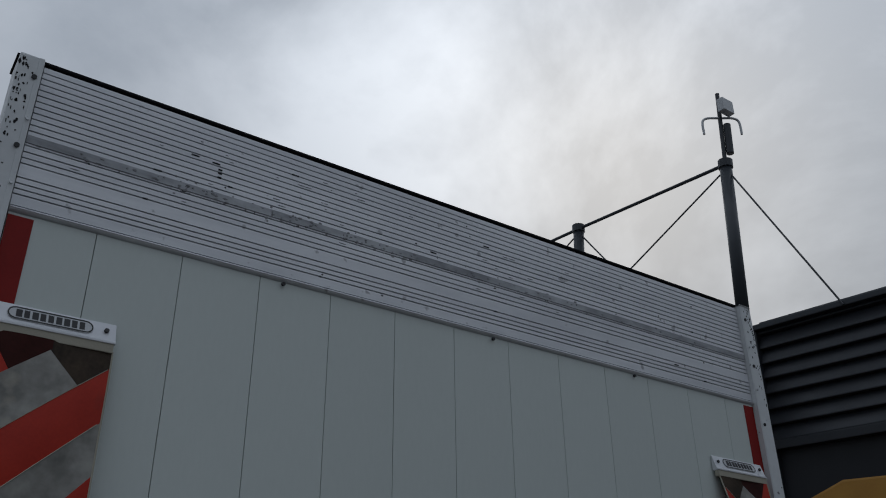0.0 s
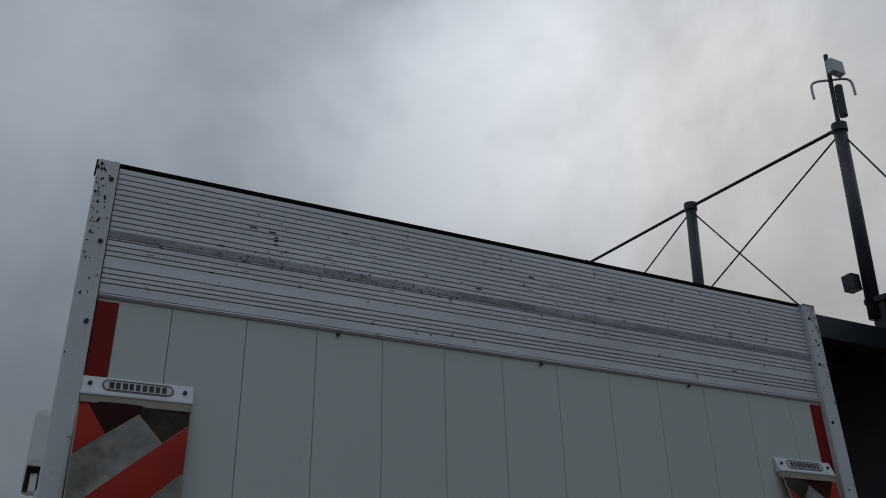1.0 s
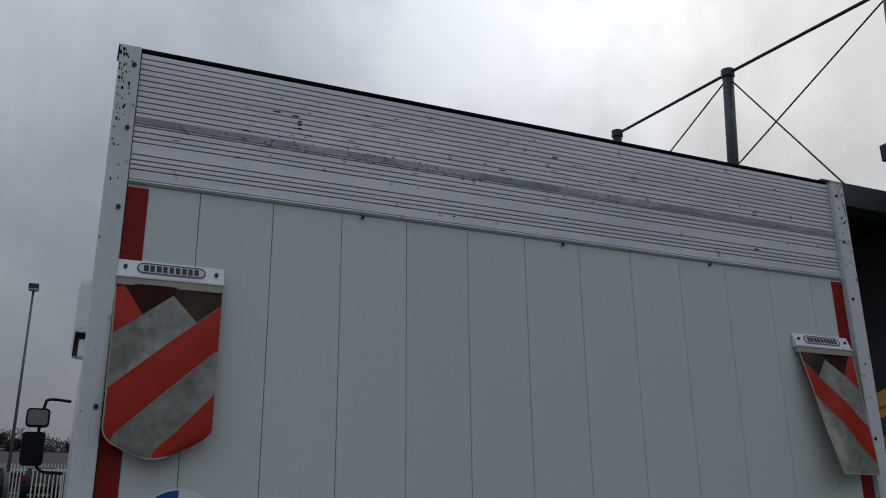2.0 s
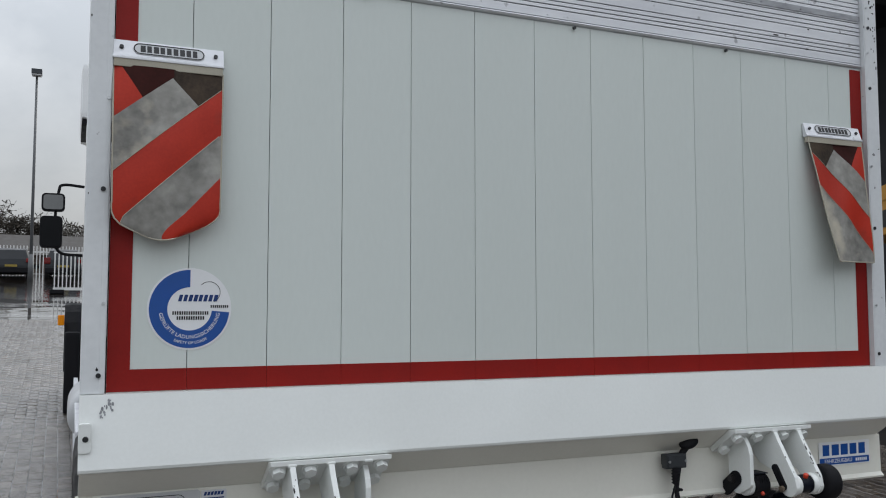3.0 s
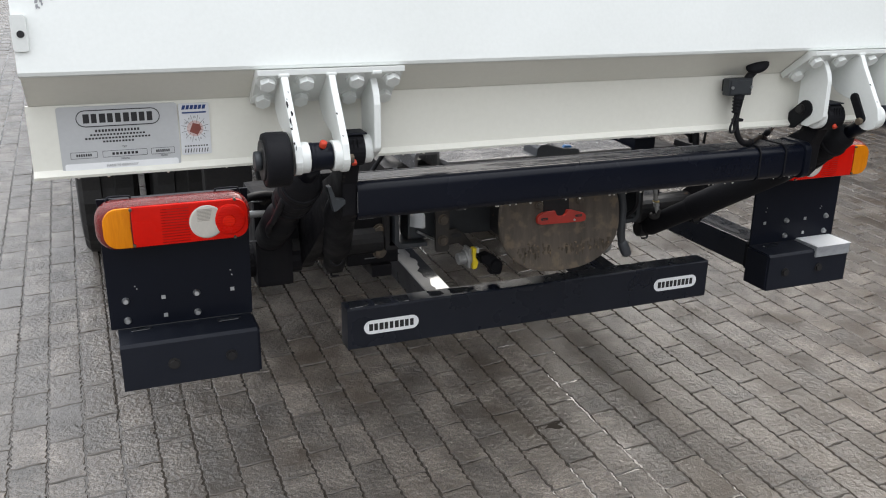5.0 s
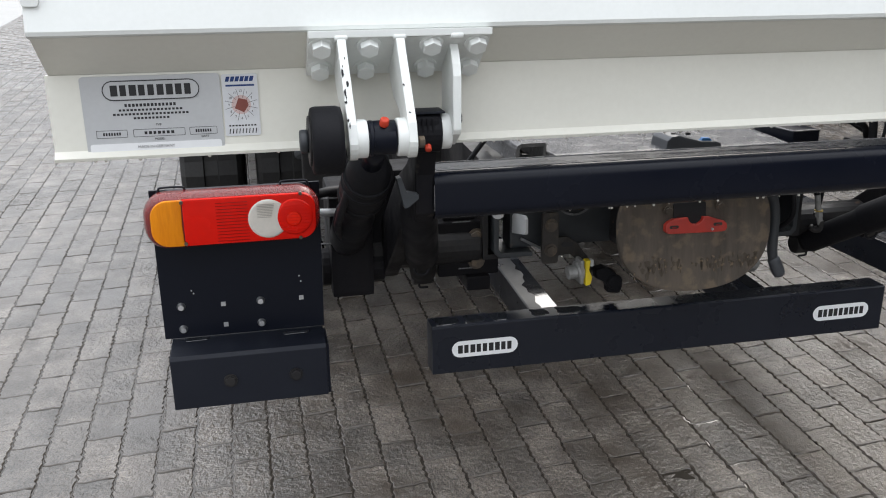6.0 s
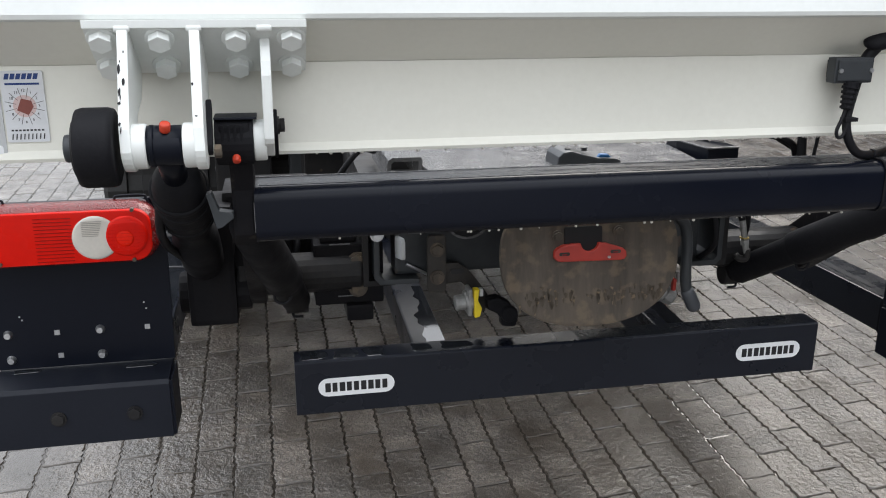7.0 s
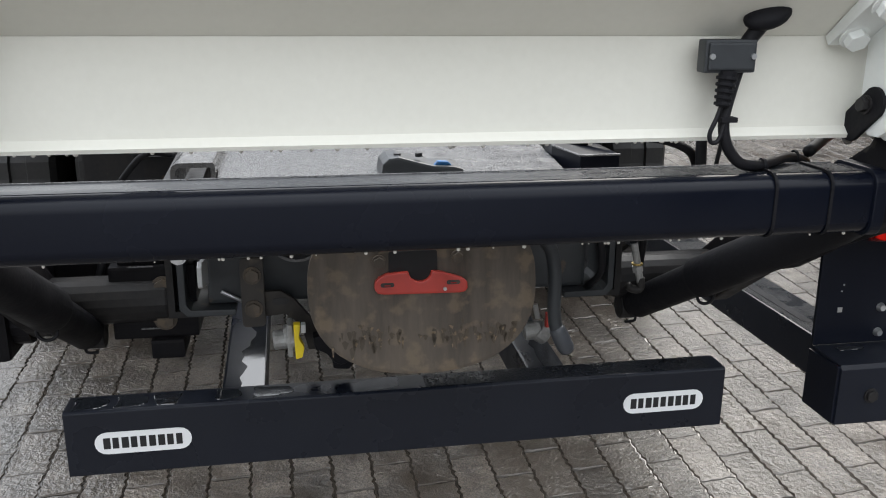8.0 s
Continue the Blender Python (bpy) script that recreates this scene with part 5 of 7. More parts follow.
        # lug on the arm
        if s < 0:
            part("marker_plate", prism([(-0.711, 0.985), (-0.703, 0.987), (-0.693, 0.958), (-0.672, 0.954), (-0.672, 0.946), (-0.690, 0.932), (-0.698, 0.930)], "y", -0.046, -0.024, 0.001), "frame_grey", lift, "small grey lug on the swing arm")
        if s > 0:
            part("collar", prism(rounded(-0.039, 0.073, 0.893, 0.993, 0.024, 6), "x", *sorted((X(0.636), X(0.616))), 0.003), "black", beam)
        # arm root at the frame
        part("arm_root", rod((X(0.70), 0.47, 0.685), (X(0.43), 0.47, 0.685), 0.045, seg=20, bev=0.006), "grime", lift)
        # hydraulic hose with bright fitting
        top, mid, low = ((-0.573, 0.55, 0.700), (-0.575, 0.55, 0.660), (-0.578, 0.55, 0.625)) if s < 0 else ((0.428, 0.36, 0.784), (0.437, 0.36, 0.739), (0.446, 0.36, 0.705))
        top, mid, low = Vector(top), Vector(mid), Vector(low)
        part("hydraulic_hose", sweep([top + Vector((s * 0.02, 0.14, 0.10)), top + Vector((s * 0.004, 0.05, 0.065)), top + Vector((-s * 0.006, 0.01, 0.03)), top], 0.008), "hose", lift, "", True)
        b = bmesh.new()
        add_rod(b, top, low, 0.0070, seg=12)
        add_rod(b, mid, mid + (low - mid) * 0.35, 0.0105, seg=6)
        fit_ = part("hose_fitting", b, "dull_alu", lift, "dull metal hose fitting")
        part("ring", rod(mid + Vector((0, 0, 0.002)), mid + Vector((0, 0, 0.005)), 0.0108, seg=12), "brass", fit_)
        if s < 0:
            part("grease_nipple", rod(mid + Vector((0.012, -0.01, 0.006)), mid + Vector((0.026, -0.014, 0.024)), 0.0035, seg=8), "steel", fit_)
        else:
            part("elbow", sweep([low + Vector((0, 0, 0.01)), low + Vector((0, 0, -0.012)), low + Vector((-0.016, 0, -0.012)), low + Vector((-0.026, 0, -0.004))], 0.008, 10), "grime", fit_, "", True)
    # rain drops along the beam's lower edge
    rng = random.Random(6)
    b = bmesh.new()
    for k in range(26):
        t = bmesh.new()
        bmesh.ops.create_icosphere(t, subdivisions=1, radius=rng.uniform(0.0012, 0.0033))
        join(b, t, Matrix.Translation((rng.uniform(-0.62, 0.62), -0.016, 0.897)))
    tagged(part("water_drops", b, "lamp_clear", None, "", True), "hanging rain drops under the black beam", "water drops", kind="stuff")


def build_underrun():
    """Low bar behind the wheels with its two carriers and badges."""
    bar = empty("underrun_bar", (0, 0.3, 0.442), "low black underrun bar with pale capsule badges", "underrun bar")
    b = bmesh.new()
    add_prism(b, [(0.266, 0.442), (0.266, 0.556), (0.270, 0.560), (0.326, 0.560), (0.326, 0.552), (0.276, 0.552), (0.276, 0.450), (0.326, 0.450), (0.326, 0.442)], "x", -0.590, 0.588, 0.0015)
    part("channel", b, "wet_black", bar, "black folded channel")
    part("end_cap", box(-0.590, -0.584, 0.27, 0.324, 0.444, 0.558), "black", bar)
    part("end_cap", box(0.582, 0.588, 0.27, 0.324, 0.444, 0.558), "black", bar)
    for x0, x1, k in ((-0.586, -0.520, 4), (-0.515, -0.455, 7), (-0.45, -0.40, 2)):
        part("rain_film", puddle(x0, x1, 0.270, 0.324, 0.5600, k), "pool", bar)
    for x in (-0.465, 0.468):
        word_badge(x, 0.2658, 0.500, 0.158, 0.040, bar, "sticker", "ink", rim=False)
    for x0, x1 in ((-0.338, -0.262), (0.222, 0.296)):
        b = bmesh.new()
        add_box(b, x0, x1, 0.326, 1.15, 0.475, 0.552, 0.005)
        # rain standing along one side of the tube's top, with a ragged inner rim
        rag = [(x0 + 0.034 + 0.012 * noise.noise(Vector((k * 0.9, x0, 0))) + 0.0012 * k * (k > 7), 0.330 + 0.022 * k) for k in range(16)]
        film = prism(rag + [(x1 - 0.003, 0.66), (x1 - 0.002, 0.330)], "z", 0.5520, 0.5526)
        for v in b.verts[:] + film.verts[:]:
            v.co.z += 0.056 * (v.co.y - 0.326)
        part("carrier", b, "wet_black", bar, "wet black square-tube carrier")
        part("rain_film", film, "pool", bar)
        part("carrier_upright", box(x0, x1, 1.05, 1.15, 0.55, 0.70, 0.005), "grime", bar)
    part("rain_film", box(0.02, 0.56, 0.272, 0.322, 0.5601, 0.5606), "drop_film", bar)
    for x0, x1 in ((-0.35, -0.30), (-0.29, -0.21)):
        part("rain_film", puddle(x0, x1, 0.276, 0.322, 0.5600, 3), "pool", bar)


def tail_lamp(s, owner):
    """Long tail lamp: orange end, red field, clear reversing lens, round red lens."""
    X = lambda x: s * x
    lamp = empty("tail_lamp", (X(1.0), 0.30, 0.795), "long red tail lamp with orange end and clear reversing lens", "tail lamp", "tail lamps")

    def lens(name, outline, y0, y1, material, bev=0.002, label="", to=lamp):
        return part(name, prism(mirrored(outline, s), "y", y0, y1, bev), material, to, label)
    def dome(name, outline, rings, material, label=""):
        return part(name, pillow(mirrored(outline, s), rings), material, lamp, label, True)
    dome("housing", rounded(-1.186, -0.828, 0.790, 0.907, 0.046, 9), [(0, 0.298), (0, 0.280), (0.003, 0.267), (0.008, 0.256), (0.015, 0.2505), (0.022, 0.249)], "lamp_dark", "dark red housing")
    rim = [(0, 0.258), (0.0006, 0.2482), (0.0018, 0.2470), (0.0034, 0.2466)]
    arc = lambda cx, cz, r, a0, a1, n=7: [(cx + r * math.cos(radians(a0 + (a1 - a0) * k / n)), cz + r * math.sin(radians(a0 + (a1 - a0) * k / n))) for k in range(n + 1)]
    dome("orange_lens", [(-1.1065, 0.800), (-1.108, 0.848), (-1.1065, 0.897)] + arc(-1.136, 0.863, 0.034, 90, 180) + arc(-1.136, 0.834, 0.034, 180, 270), rim, "lamp_orange", "orange indicator lens")
    dome("red_lens", [(-1.1055, 0.800)] + arc(-0.868, 0.830, 0.030, 270, 360) + arc(-0.868, 0.868, 0.030, 0, 90) + [(-1.1055, 0.898)], rim, "lamp_red", "red lens")
    circ = lambda cx, cz, r, n=28: [(cx + r * math.cos(2 * math.pi * k / n), cz + r * math.sin(2 * math.pi * k / n)) for k in range(n)]
    face = [(0, 0.256), (0.001, 0.2446), (0.006, 0.2430), (0.018, 0.2420)]
    dome("reversing_lens", circ(-0.936, 0.848, 0.042), face, "lamp_clear", "clear reversing lens")
    dome("round_lens", circ(-0.882, 0.849, 0.039), [(0, 0.256), (0.001, 0.2432), (0.006, 0.2410), (0.018, 0.2400)], "lamp_red", "round red lens")
    for k in range(13):
        z = 0.806 + 0.0067 * k
        b = bmesh.new()
        add_prism(b, mirrored([(-1.040, z), (-0.976, z), (-0.976, z + 0.0010), (-1.040, z + 0.0010)], s), "y", 0.2450, 0.2466)
        part("lens_rib", b, "lamp_rib", lamp)
    for k in range(9):
        z = 0.822 + 0.0065 * k
        w = math.sqrt(max(0.0001, 0.034 ** 2 - (z - 0.849) ** 2))
        part("lens_rib", prism(mirrored([(-0.882 - w, z), (-0.882 + w, z), (-0.882 + w, z + 0.0010), (-0.882 - w, z + 0.0010)], s), "y", 0.2392, 0.2412), "lamp_red", lamp)
    for k in range(9):
        z = 0.852 + 0.0034 * k
        part("lens_rib", prism(mirrored([(-0.958, z), (-0.930 + 0.001 * k, z), (-0.930 + 0.001 * k, z + 0.0009), (-0.958, z + 0.0009)], s), "y", 0.2412, 0.2425), "lamp_grid", lamp)
    part("lens_centre", pillow(mirrored(circ(-0.884, 0.846, 0.017, 18), s), [(0, 0.2401), (0.005, 0.2396), (0.010, 0.2394)]), "lamp_bright", lamp, "bright centre of the round lens", True)
    for x, z in ((-1.106, 0.893), (-1.104, 0.806), (-0.868, 0.898), (-0.872, 0.803)):
        part("screw", rod((X(x), 0.250, z), (X(x), 0.2415, z), 0.0036, seg=10), "mud", lamp)
    # wire loops on top
    for x0, x1 in ((1.160, 1.098), (0.912, 0.846)):
        part("wire_loop", sweep([(X(x0), 0.302, 0.895), (X(x0 - 0.006), 0.302, 0.908), (X(x0 - 0.012), 0.302, 0.9125), (X(x1 + 0.010), 0.302, 0.9125), (X(x1 + 0.004), 0.302, 0.908), (X(x1), 0.302, 0.895)], 0.0026, 6, 4), "matt_black", lamp, "thin black wire loop", True)
    part("backing", prism(mirrored(rounded(-1.165, -0.840, 0.800, 0.900, 0.03, 5), s), "y", 0.298, 0.336), "matt_black", lamp, "black backing box")
    return lamp


def side_bumper(s):
    """Lamp plate and low side bumper on its arm."""
    X = lambda x: s * x - (0.018 if s > 0 else 0.0)
    t = empty("side_bumper", (X(1.0), 0.35, 0.432), "black side bumper with lamp plate on a square-tube arm", "bumper", "side bumpers")

    def P(name, bm, material, label="", smooth=False):
        return part(name, bm, material, t, label, smooth)
    P("lamp_plate", prism([(X(x), z) for x, z in ((1.178, 0.90), (0.822, 0.90), (0.828, 0.562), (1.178, 0.562))], "y", 0.335, 0.343, 0.002), "black", "flat black lamp plate")
    for x, z in ((1.137, 0.636), (1.137, 0.583), (0.966, 0.636), (0.967, 0.583)):
        b = bmesh.new()
        add_rod(b, (X(x), 0.335, z), (X(x), 0.326, z), 0.0095, 0.006, seg=14)
        P("dome_bolt", b, "steel", "bright dome-headed bolt")
    for x, z in ((1.047, 0.635), (1.045, 0.586), (0.876, 0.635)):
        P("square_hole", box(X(x) - 0.005, X(x) + 0.005, 0.3335, 0.336, z - 0.005, z + 0.005), "steel")
    for x, z in ((1.112, 0.672), (1.108, 0.665), (0.878, 0.687), (0.875, 0.674)):
        P("pin_hole", rod((X(x), 0.3352, z), (X(x), 0.3335, z), 0.0018, seg=8), "steel")
    b = bmesh.new()
    add_prism(b, [(0.242, 0.434), (0.242, 0.548), (0.248, 0.556), (0.345, 0.560), (0.345, 0.552), (0.252, 0.546), (0.252, 0.434)], "x", *sorted((X(1.163), X(0.832))), 0.0015)
    P("channel", b, "matt_black", "black folded bumper channel")
    for x in (1.041, 0.901):
        P("bolt", hexbolt(bmesh.new(), (X(x), 0.242, 0.492), (0, -1, 0), 0.012, 0.006), "grime")
    for x0, x1, y in ((0.86, 0.93, 0.35), (1.08, 1.14, 0.36)):
        P("rain_film", puddle(*sorted((X(x0), X(x1))), y - 0.045, y - 0.025, 0.5600, 8), "pool")
    # the arm that carries it, with a slot in its top and two rubber rings
    ax, bx = (0.886, 0.996) if s > 0 else (0.862, 0.972)
    b = bmesh.new()
    add_box(b, *sorted((X(bx), X(ax))), 0.345, 1.6, 0.455, 0.545, 0.006)
    P("arm", b, "wet_black", "wet black square-tube arm")
    P("rain_film", box(*sorted((X(bx - 0.006), X(ax + 0.006))), 0.43, 1.5, 0.5452, 0.5458), "drop_film" if s > 0 else "pool")
    P("end_cap", box(*sorted((X(0.834), X(0.826))), 0.246, 0.344, 0.436, 0.553, 0.002), "black")
    P("end_cap", box(*sorted((X(1.163), X(1.155))), 0.246, 0.344, 0.436, 0.553, 0.002), "black")
    P("slot", prism([(x, y) for x, y in [(X(ax + 0.036) + 0.012 * math.cos(radians(a)) , (0.505 if math.sin(radians(a)) < 0 else 0.78) + 0.012 * math.sin(radians(a))) for a in range(0, 360, 20)]], "z", 0.5459, 0.5466), "groove")
    for y in (0.362, 0.398):
        P("rubber_ring", solid_ring(rounded(*sorted((X(bx + 0.009), X(ax - 0.009))), 0.446, 0.554, 0.02), rounded(*sorted((X(bx), X(ax))), 0.455, 0.545, 0.008), "y", y, y + 0.013), "rubber")
    P("arm_upright", box(*sorted((X(0.80), X(0.62))), 1.5, 1.6, 0.50, 0.85, 0.006), "grime")
    if s > 0:
        P("white_cap", box(1.00, 1.144, 0.236, 0.345, 0.530, 0.566, 0.004), "alu_dirty", "worn white corner film")
        P("white_film", box(1.002, 1.146, 0.234, 0.345, 0.5665, 0.568), "sticker", "worn white film on the corner")
    for z, r in ((0.845, 0.0022), (0.812, 0.0095), (0.737, 0.0022)):
        P("wire_pipe", rod((X(0.838), 0.40, z), (X(0.770), 0.40, z - 0.003), r, seg=12), "galv" if r < 0.005 else "plate", "", True)
    P("plate_stay", box(*sorted((X(1.10), X(0.88))), 0.343, 0.36, 0.545, 0.56, 0.003), "black")


def build_coupling():
    """Mud-stained jaw plate of the trailer coupling with its red handle plate."""
    c = empty("trailer_coupling", (0, 0.3, 0.645), "mud-brown trailer coupling plate with a red insert", "coupling")
    out = []
    for k in range(56):
        a = 2 * math.pi * k / 56
        ca, sa = math.cos(a), math.sin(a)
        out.append((0.003 + 0.186 * math.copysign(abs(ca) ** (0.86 if sa < 0 else 0.60), ca), 0.775 + (0.143 if sa < 0 else 0.11) * math.copysign(abs(sa) ** (0.86 if sa < 0 else 0.66), sa)))
    m = Matrix.Translation((0, 0.19, 0.775)) @ Matrix.Rotation(radians(-8), 4, "X") @ Matrix.Translation((0, -0.19, -0.775))
    b = bmesh.new()
    add_prism(b, out, "y", 0.186, 0.204, 0.006, m)
    p = part("jaw_plate", b, "mud", c, "mud-stained rounded jaw plate")
    rng = random.Random(12)
    b = bmesh.new()
    for k in range(70):
        x, w = rng.uniform(-0.15, 0.155), rng.uniform(0.0016, 0.006)
        top = 0.702 + rng.gauss(0, 0.010) + 0.10 * x * x
        low = top - rng.uniform(0.006, 0.022) * (1.5 if rng.random() < 0.2 else 1)
        o = [(x - w, top - rng.uniform(0, 0.004)), (x - 0.3 * w, top), (x + w, top - rng.uniform(0, 0.005)), (x + 0.7 * w, (top + low) / 2), (x + 0.2 * w, low), (x - 0.3 * w, low), (x - 0.8 * w, (top + low) / 2)]
        add_prism(b, o, "y", 0.1848, 0.1866, 0.0, m)
    tagged(part("mud_crust", b, "mud_crust", p), "dried brown mud drips on the plate", kind="stuff")
    part("jaw_recess", prism(rounded(-0.054, 0.024, 0.787, 0.836, 0.004), "y", 0.1825, 0.188, 0.0, m), "groove", c)
    notch = [(-0.005 + 0.0185 * math.cos(radians(a)), 0.804 + 0.0165 * math.sin(radians(a))) for a in range(0, -181, -20)]
    ins = [(-0.064, 0.769), (0.058, 0.7665), (0.067, 0.768), (0.0715, 0.774), (0.071, 0.784), (0.064, 0.791), (0.045, 0.797), (0.030, 0.802)] + notch + [(-0.040, 0.8035), (-0.058, 0.802), (-0.070, 0.797), (-0.077, 0.790), (-0.078, 0.777), (-0.073, 0.771)]
    red = part("red_insert", prism(ins, "y", 0.172, 0.187, 0.003, m), "red", c, "red insert plate")
    for x in (-0.058, 0.048):
        part("slot", prism(capsule(x, 0.7845, 0.022, 0.007), "y", 0.1712, 0.173, 0, m), "mud_dark", red)
        part("slot_rim", prism(capsule(x, 0.7835, 0.010, 0.0018), "y", 0.1706, 0.1714, 0, m), "red_tape", red)
    part("rivet", rod((0.034, 0.1735, 0.777), (0.034, 0.169, 0.777), 0.003, seg=8), "steel", red)
    for x, z in ((-0.070, 0.823), (0.056, 0.826)):
        part("bolt", hexbolt(bmesh.new(), (x, 0.184, z), (0, -1, 0), 0.009, 0.005), "mud", p)
    part("coupling_body", box(-0.10, 0.10, 0.21, 0.45, 0.68, 0.86, 0.02), "grime", c)
    # bent pull bar beside the plate
    bar = part("pull_bar", sweep([(0.205, 0.25, 0.850), (0.214, 0.25, 0.834), (0.231, 0.25, 0.812), (0.240, 0.25, 0.772), (0.242, 0.25, 0.705), (0.246, 0.25, 0.672), (0.256, 0.25, 0.648), (0.262, 0.25, 0.636)], 0.0120, 12), "frame_grey", c, "bent steel pull bar", True)
    part("grip", tube([(Vector((0.2465, 0.25, 0.671)), 0.011), (Vector((0.249, 0.25, 0.664)), 0.0145), (Vector((0.256, 0.25, 0.650)), 0.0155), (Vector((0.266, 0.25, 0.630)), 0.0155), (Vector((0.270, 0.25, 0.622)), 0.013), (Vector((0.272, 0.25, 0.618)), 0.007)], 18), "cover_grey", bar, "wet grey rubber grip", True)



def build_cables():
    box_ = empty("plug_box", (0.38, 0.01, 1.13), "grey plastic junction box with hanging black cable", "plug box")
    part("housing", box(0.350, 0.424, -0.016, 0.008, 1.128, 1.172, 0.004), "frame_grey", box_, "dark grey plastic housing")
    part("lid", box(0.354, 0.420, -0.020, -0.015, 1.132, 1.168, 0.003), "frame_grey", box_)
    part("foot", box(0.365, 0.405, 0.006, 0.030, 1.135, 1.165), "grime", box_)
    for x in (0.353, 0.412):
        part("screw", rod((x + 0.005, -0.019, 1.15), (x + 0.005, -0.023, 1.15), 0.004, seg=8), "steel", box_)
    b = bmesh.new()
    bmesh.ops.create_uvsphere(b, u_segments=20, v_segments=10, radius=1.0)
    b.transform(Matrix.Translation((0.436, -0.012, 1.203)) @ Matrix.Rotation(radians(-18), 4, "Y") @ Matrix.Rotation(radians(38), 4, "X") @ Matrix.Diagonal((0.034, 0.022, 0.015, 1)))
    part("grommet", b, "rubber", box_, "black rubber grommet", True)
    part("cable", sweep([(0.440, -0.014, 1.205), (0.428, -0.012, 1.190), (0.420, -0.006, 1.176), (0.414, -0.004, 1.165)], 0.0105, 10), "hose", box_, "", True)
    relief = part("strain_relief", rod((0.386, -0.014, 1.130), (0.379, -0.018, 1.083), 0.0125, 0.008, seg=12), "rubber", box_, "ribbed black strain relief")
    for k in range(5):
        f = 0.15 + 0.18 * k
        p = Vector((0.386 - 0.007 * f, -0.014 - 0.004 * f, 1.130 - 0.047 * f))
        part("rib", rod(p, p + Vector((-0.0007, -0.0004, -0.0045)), 0.0150 - 0.0045 * f, seg=12, bev=0.001), "rubber", relief)
    part("cable_loop", sweep([(0.379, -0.018, 1.086), (0.372, -0.021, 1.068), (0.363, -0.023, 1.048), (0.366, -0.023, 1.036), (0.376, -0.022, 1.037), (0.383, -0.020, 1.052), (0.388, -0.016, 1.075)], 0.0032, 6), "hose", box_, "", True)
    part("cable", sweep([(0.416, 0.004, 1.170), (0.410, 0.000, 1.140), (0.398, -0.006, 1.105), (0.388, -0.012, 1.070), (0.388, -0.016, 1.045), (0.398, -0.016, 1.022), (0.420, -0.010, 1.003), (0.452, 0.004, 0.9965), (0.490, 0.028, 0.9965), (0.525, 0.052, 0.998), (0.560, 0.072, 0.992), (0.590, 0.095, 0.975), (0.605, 0.14, 0.94), (0.60, 0.22, 0.88)], 0.0078, 10), "hose", box_, "black cable drooping to the beam", True)
    part("clip", box(0.378, 0.402, -0.024, -0.006, 1.062, 1.069, 0.001), "rubber", box_)
    for x, yy in ((0.463, 0.010), (0.548, 0.067)):
        part("cable_tie", solid_ring(rounded(-0.0365, 0.0705, 0.8955, 0.9925, 0.023), rounded(-0.0345, 0.0685, 0.8975, 0.9885, 0.020), "x", x, x + 0.0045), "rubber", box_)
        part("cable_tie", solid_ring([(yy + 0.0095 * math.cos(radians(a)), 0.9970 + 0.0092 * math.sin(radians(a))) for a in range(0, 360, 30)], [(yy + 0.0080 * math.cos(radians(a)), 0.9970 + 0.0078 * math.sin(radians(a))) for a in range(0, 360, 30)], "x", x, x + 0.0045), "rubber", box_)
    h = empty("hose_bundle", (0.45, 0.4, 0.94), "black cables and hoses behind the cross beam", "hoses")
    runs = [
        ([(0.30, 0.42, 0.955), (0.36, 0.36, 0.985), (0.44, 0.33, 0.985), (0.50, 0.32, 0.965), (0.53, 0.34, 0.93)], 0.008),
        ([(0.33, 0.46, 0.955), (0.40, 0.42, 0.995), (0.48, 0.40, 0.98), (0.55, 0.38, 0.94)], 0.006),
        ([(0.52, 0.30, 0.90), (0.52, 0.31, 0.98), (0.525, 0.32, 1.05)], 0.010),
        ([(0.545, 0.30, 0.93), (0.56, 0.31, 0.99), (0.575, 0.32, 1.04)], 0.004),
        ([(0.58, 0.08, 1.00), (0.64, 0.12, 1.02), (0.72, 0.20, 1.01), (0.80, 0.30, 0.98)], 0.009),
        ([(-0.50, 0.35, 0.90), (-0.44, 0.36, 0.97), (-0.40, 0.42, 0.96)], 0.006),
        ([(-0.86, 0.33, 0.86), (-0.80, 0.36, 0.87), (-0.74, 0.42, 0.85), (-0.68, 0.5, 0.80)], 0.011),
        ([(0.33, 0.40, 0.86), (0.36, 0.37, 0.80), (0.37, 0.37, 0.73), (0.36, 0.42, 0.68)], 0.007),
        ([(0.42, 0.42, 0.87), (0.45, 0.38, 0.80), (0.46, 0.40, 0.72)], 0.007),
    ]
    for pts, r in runs:
        part("hose", sweep(pts, r, 8), "hose", h, "", True)


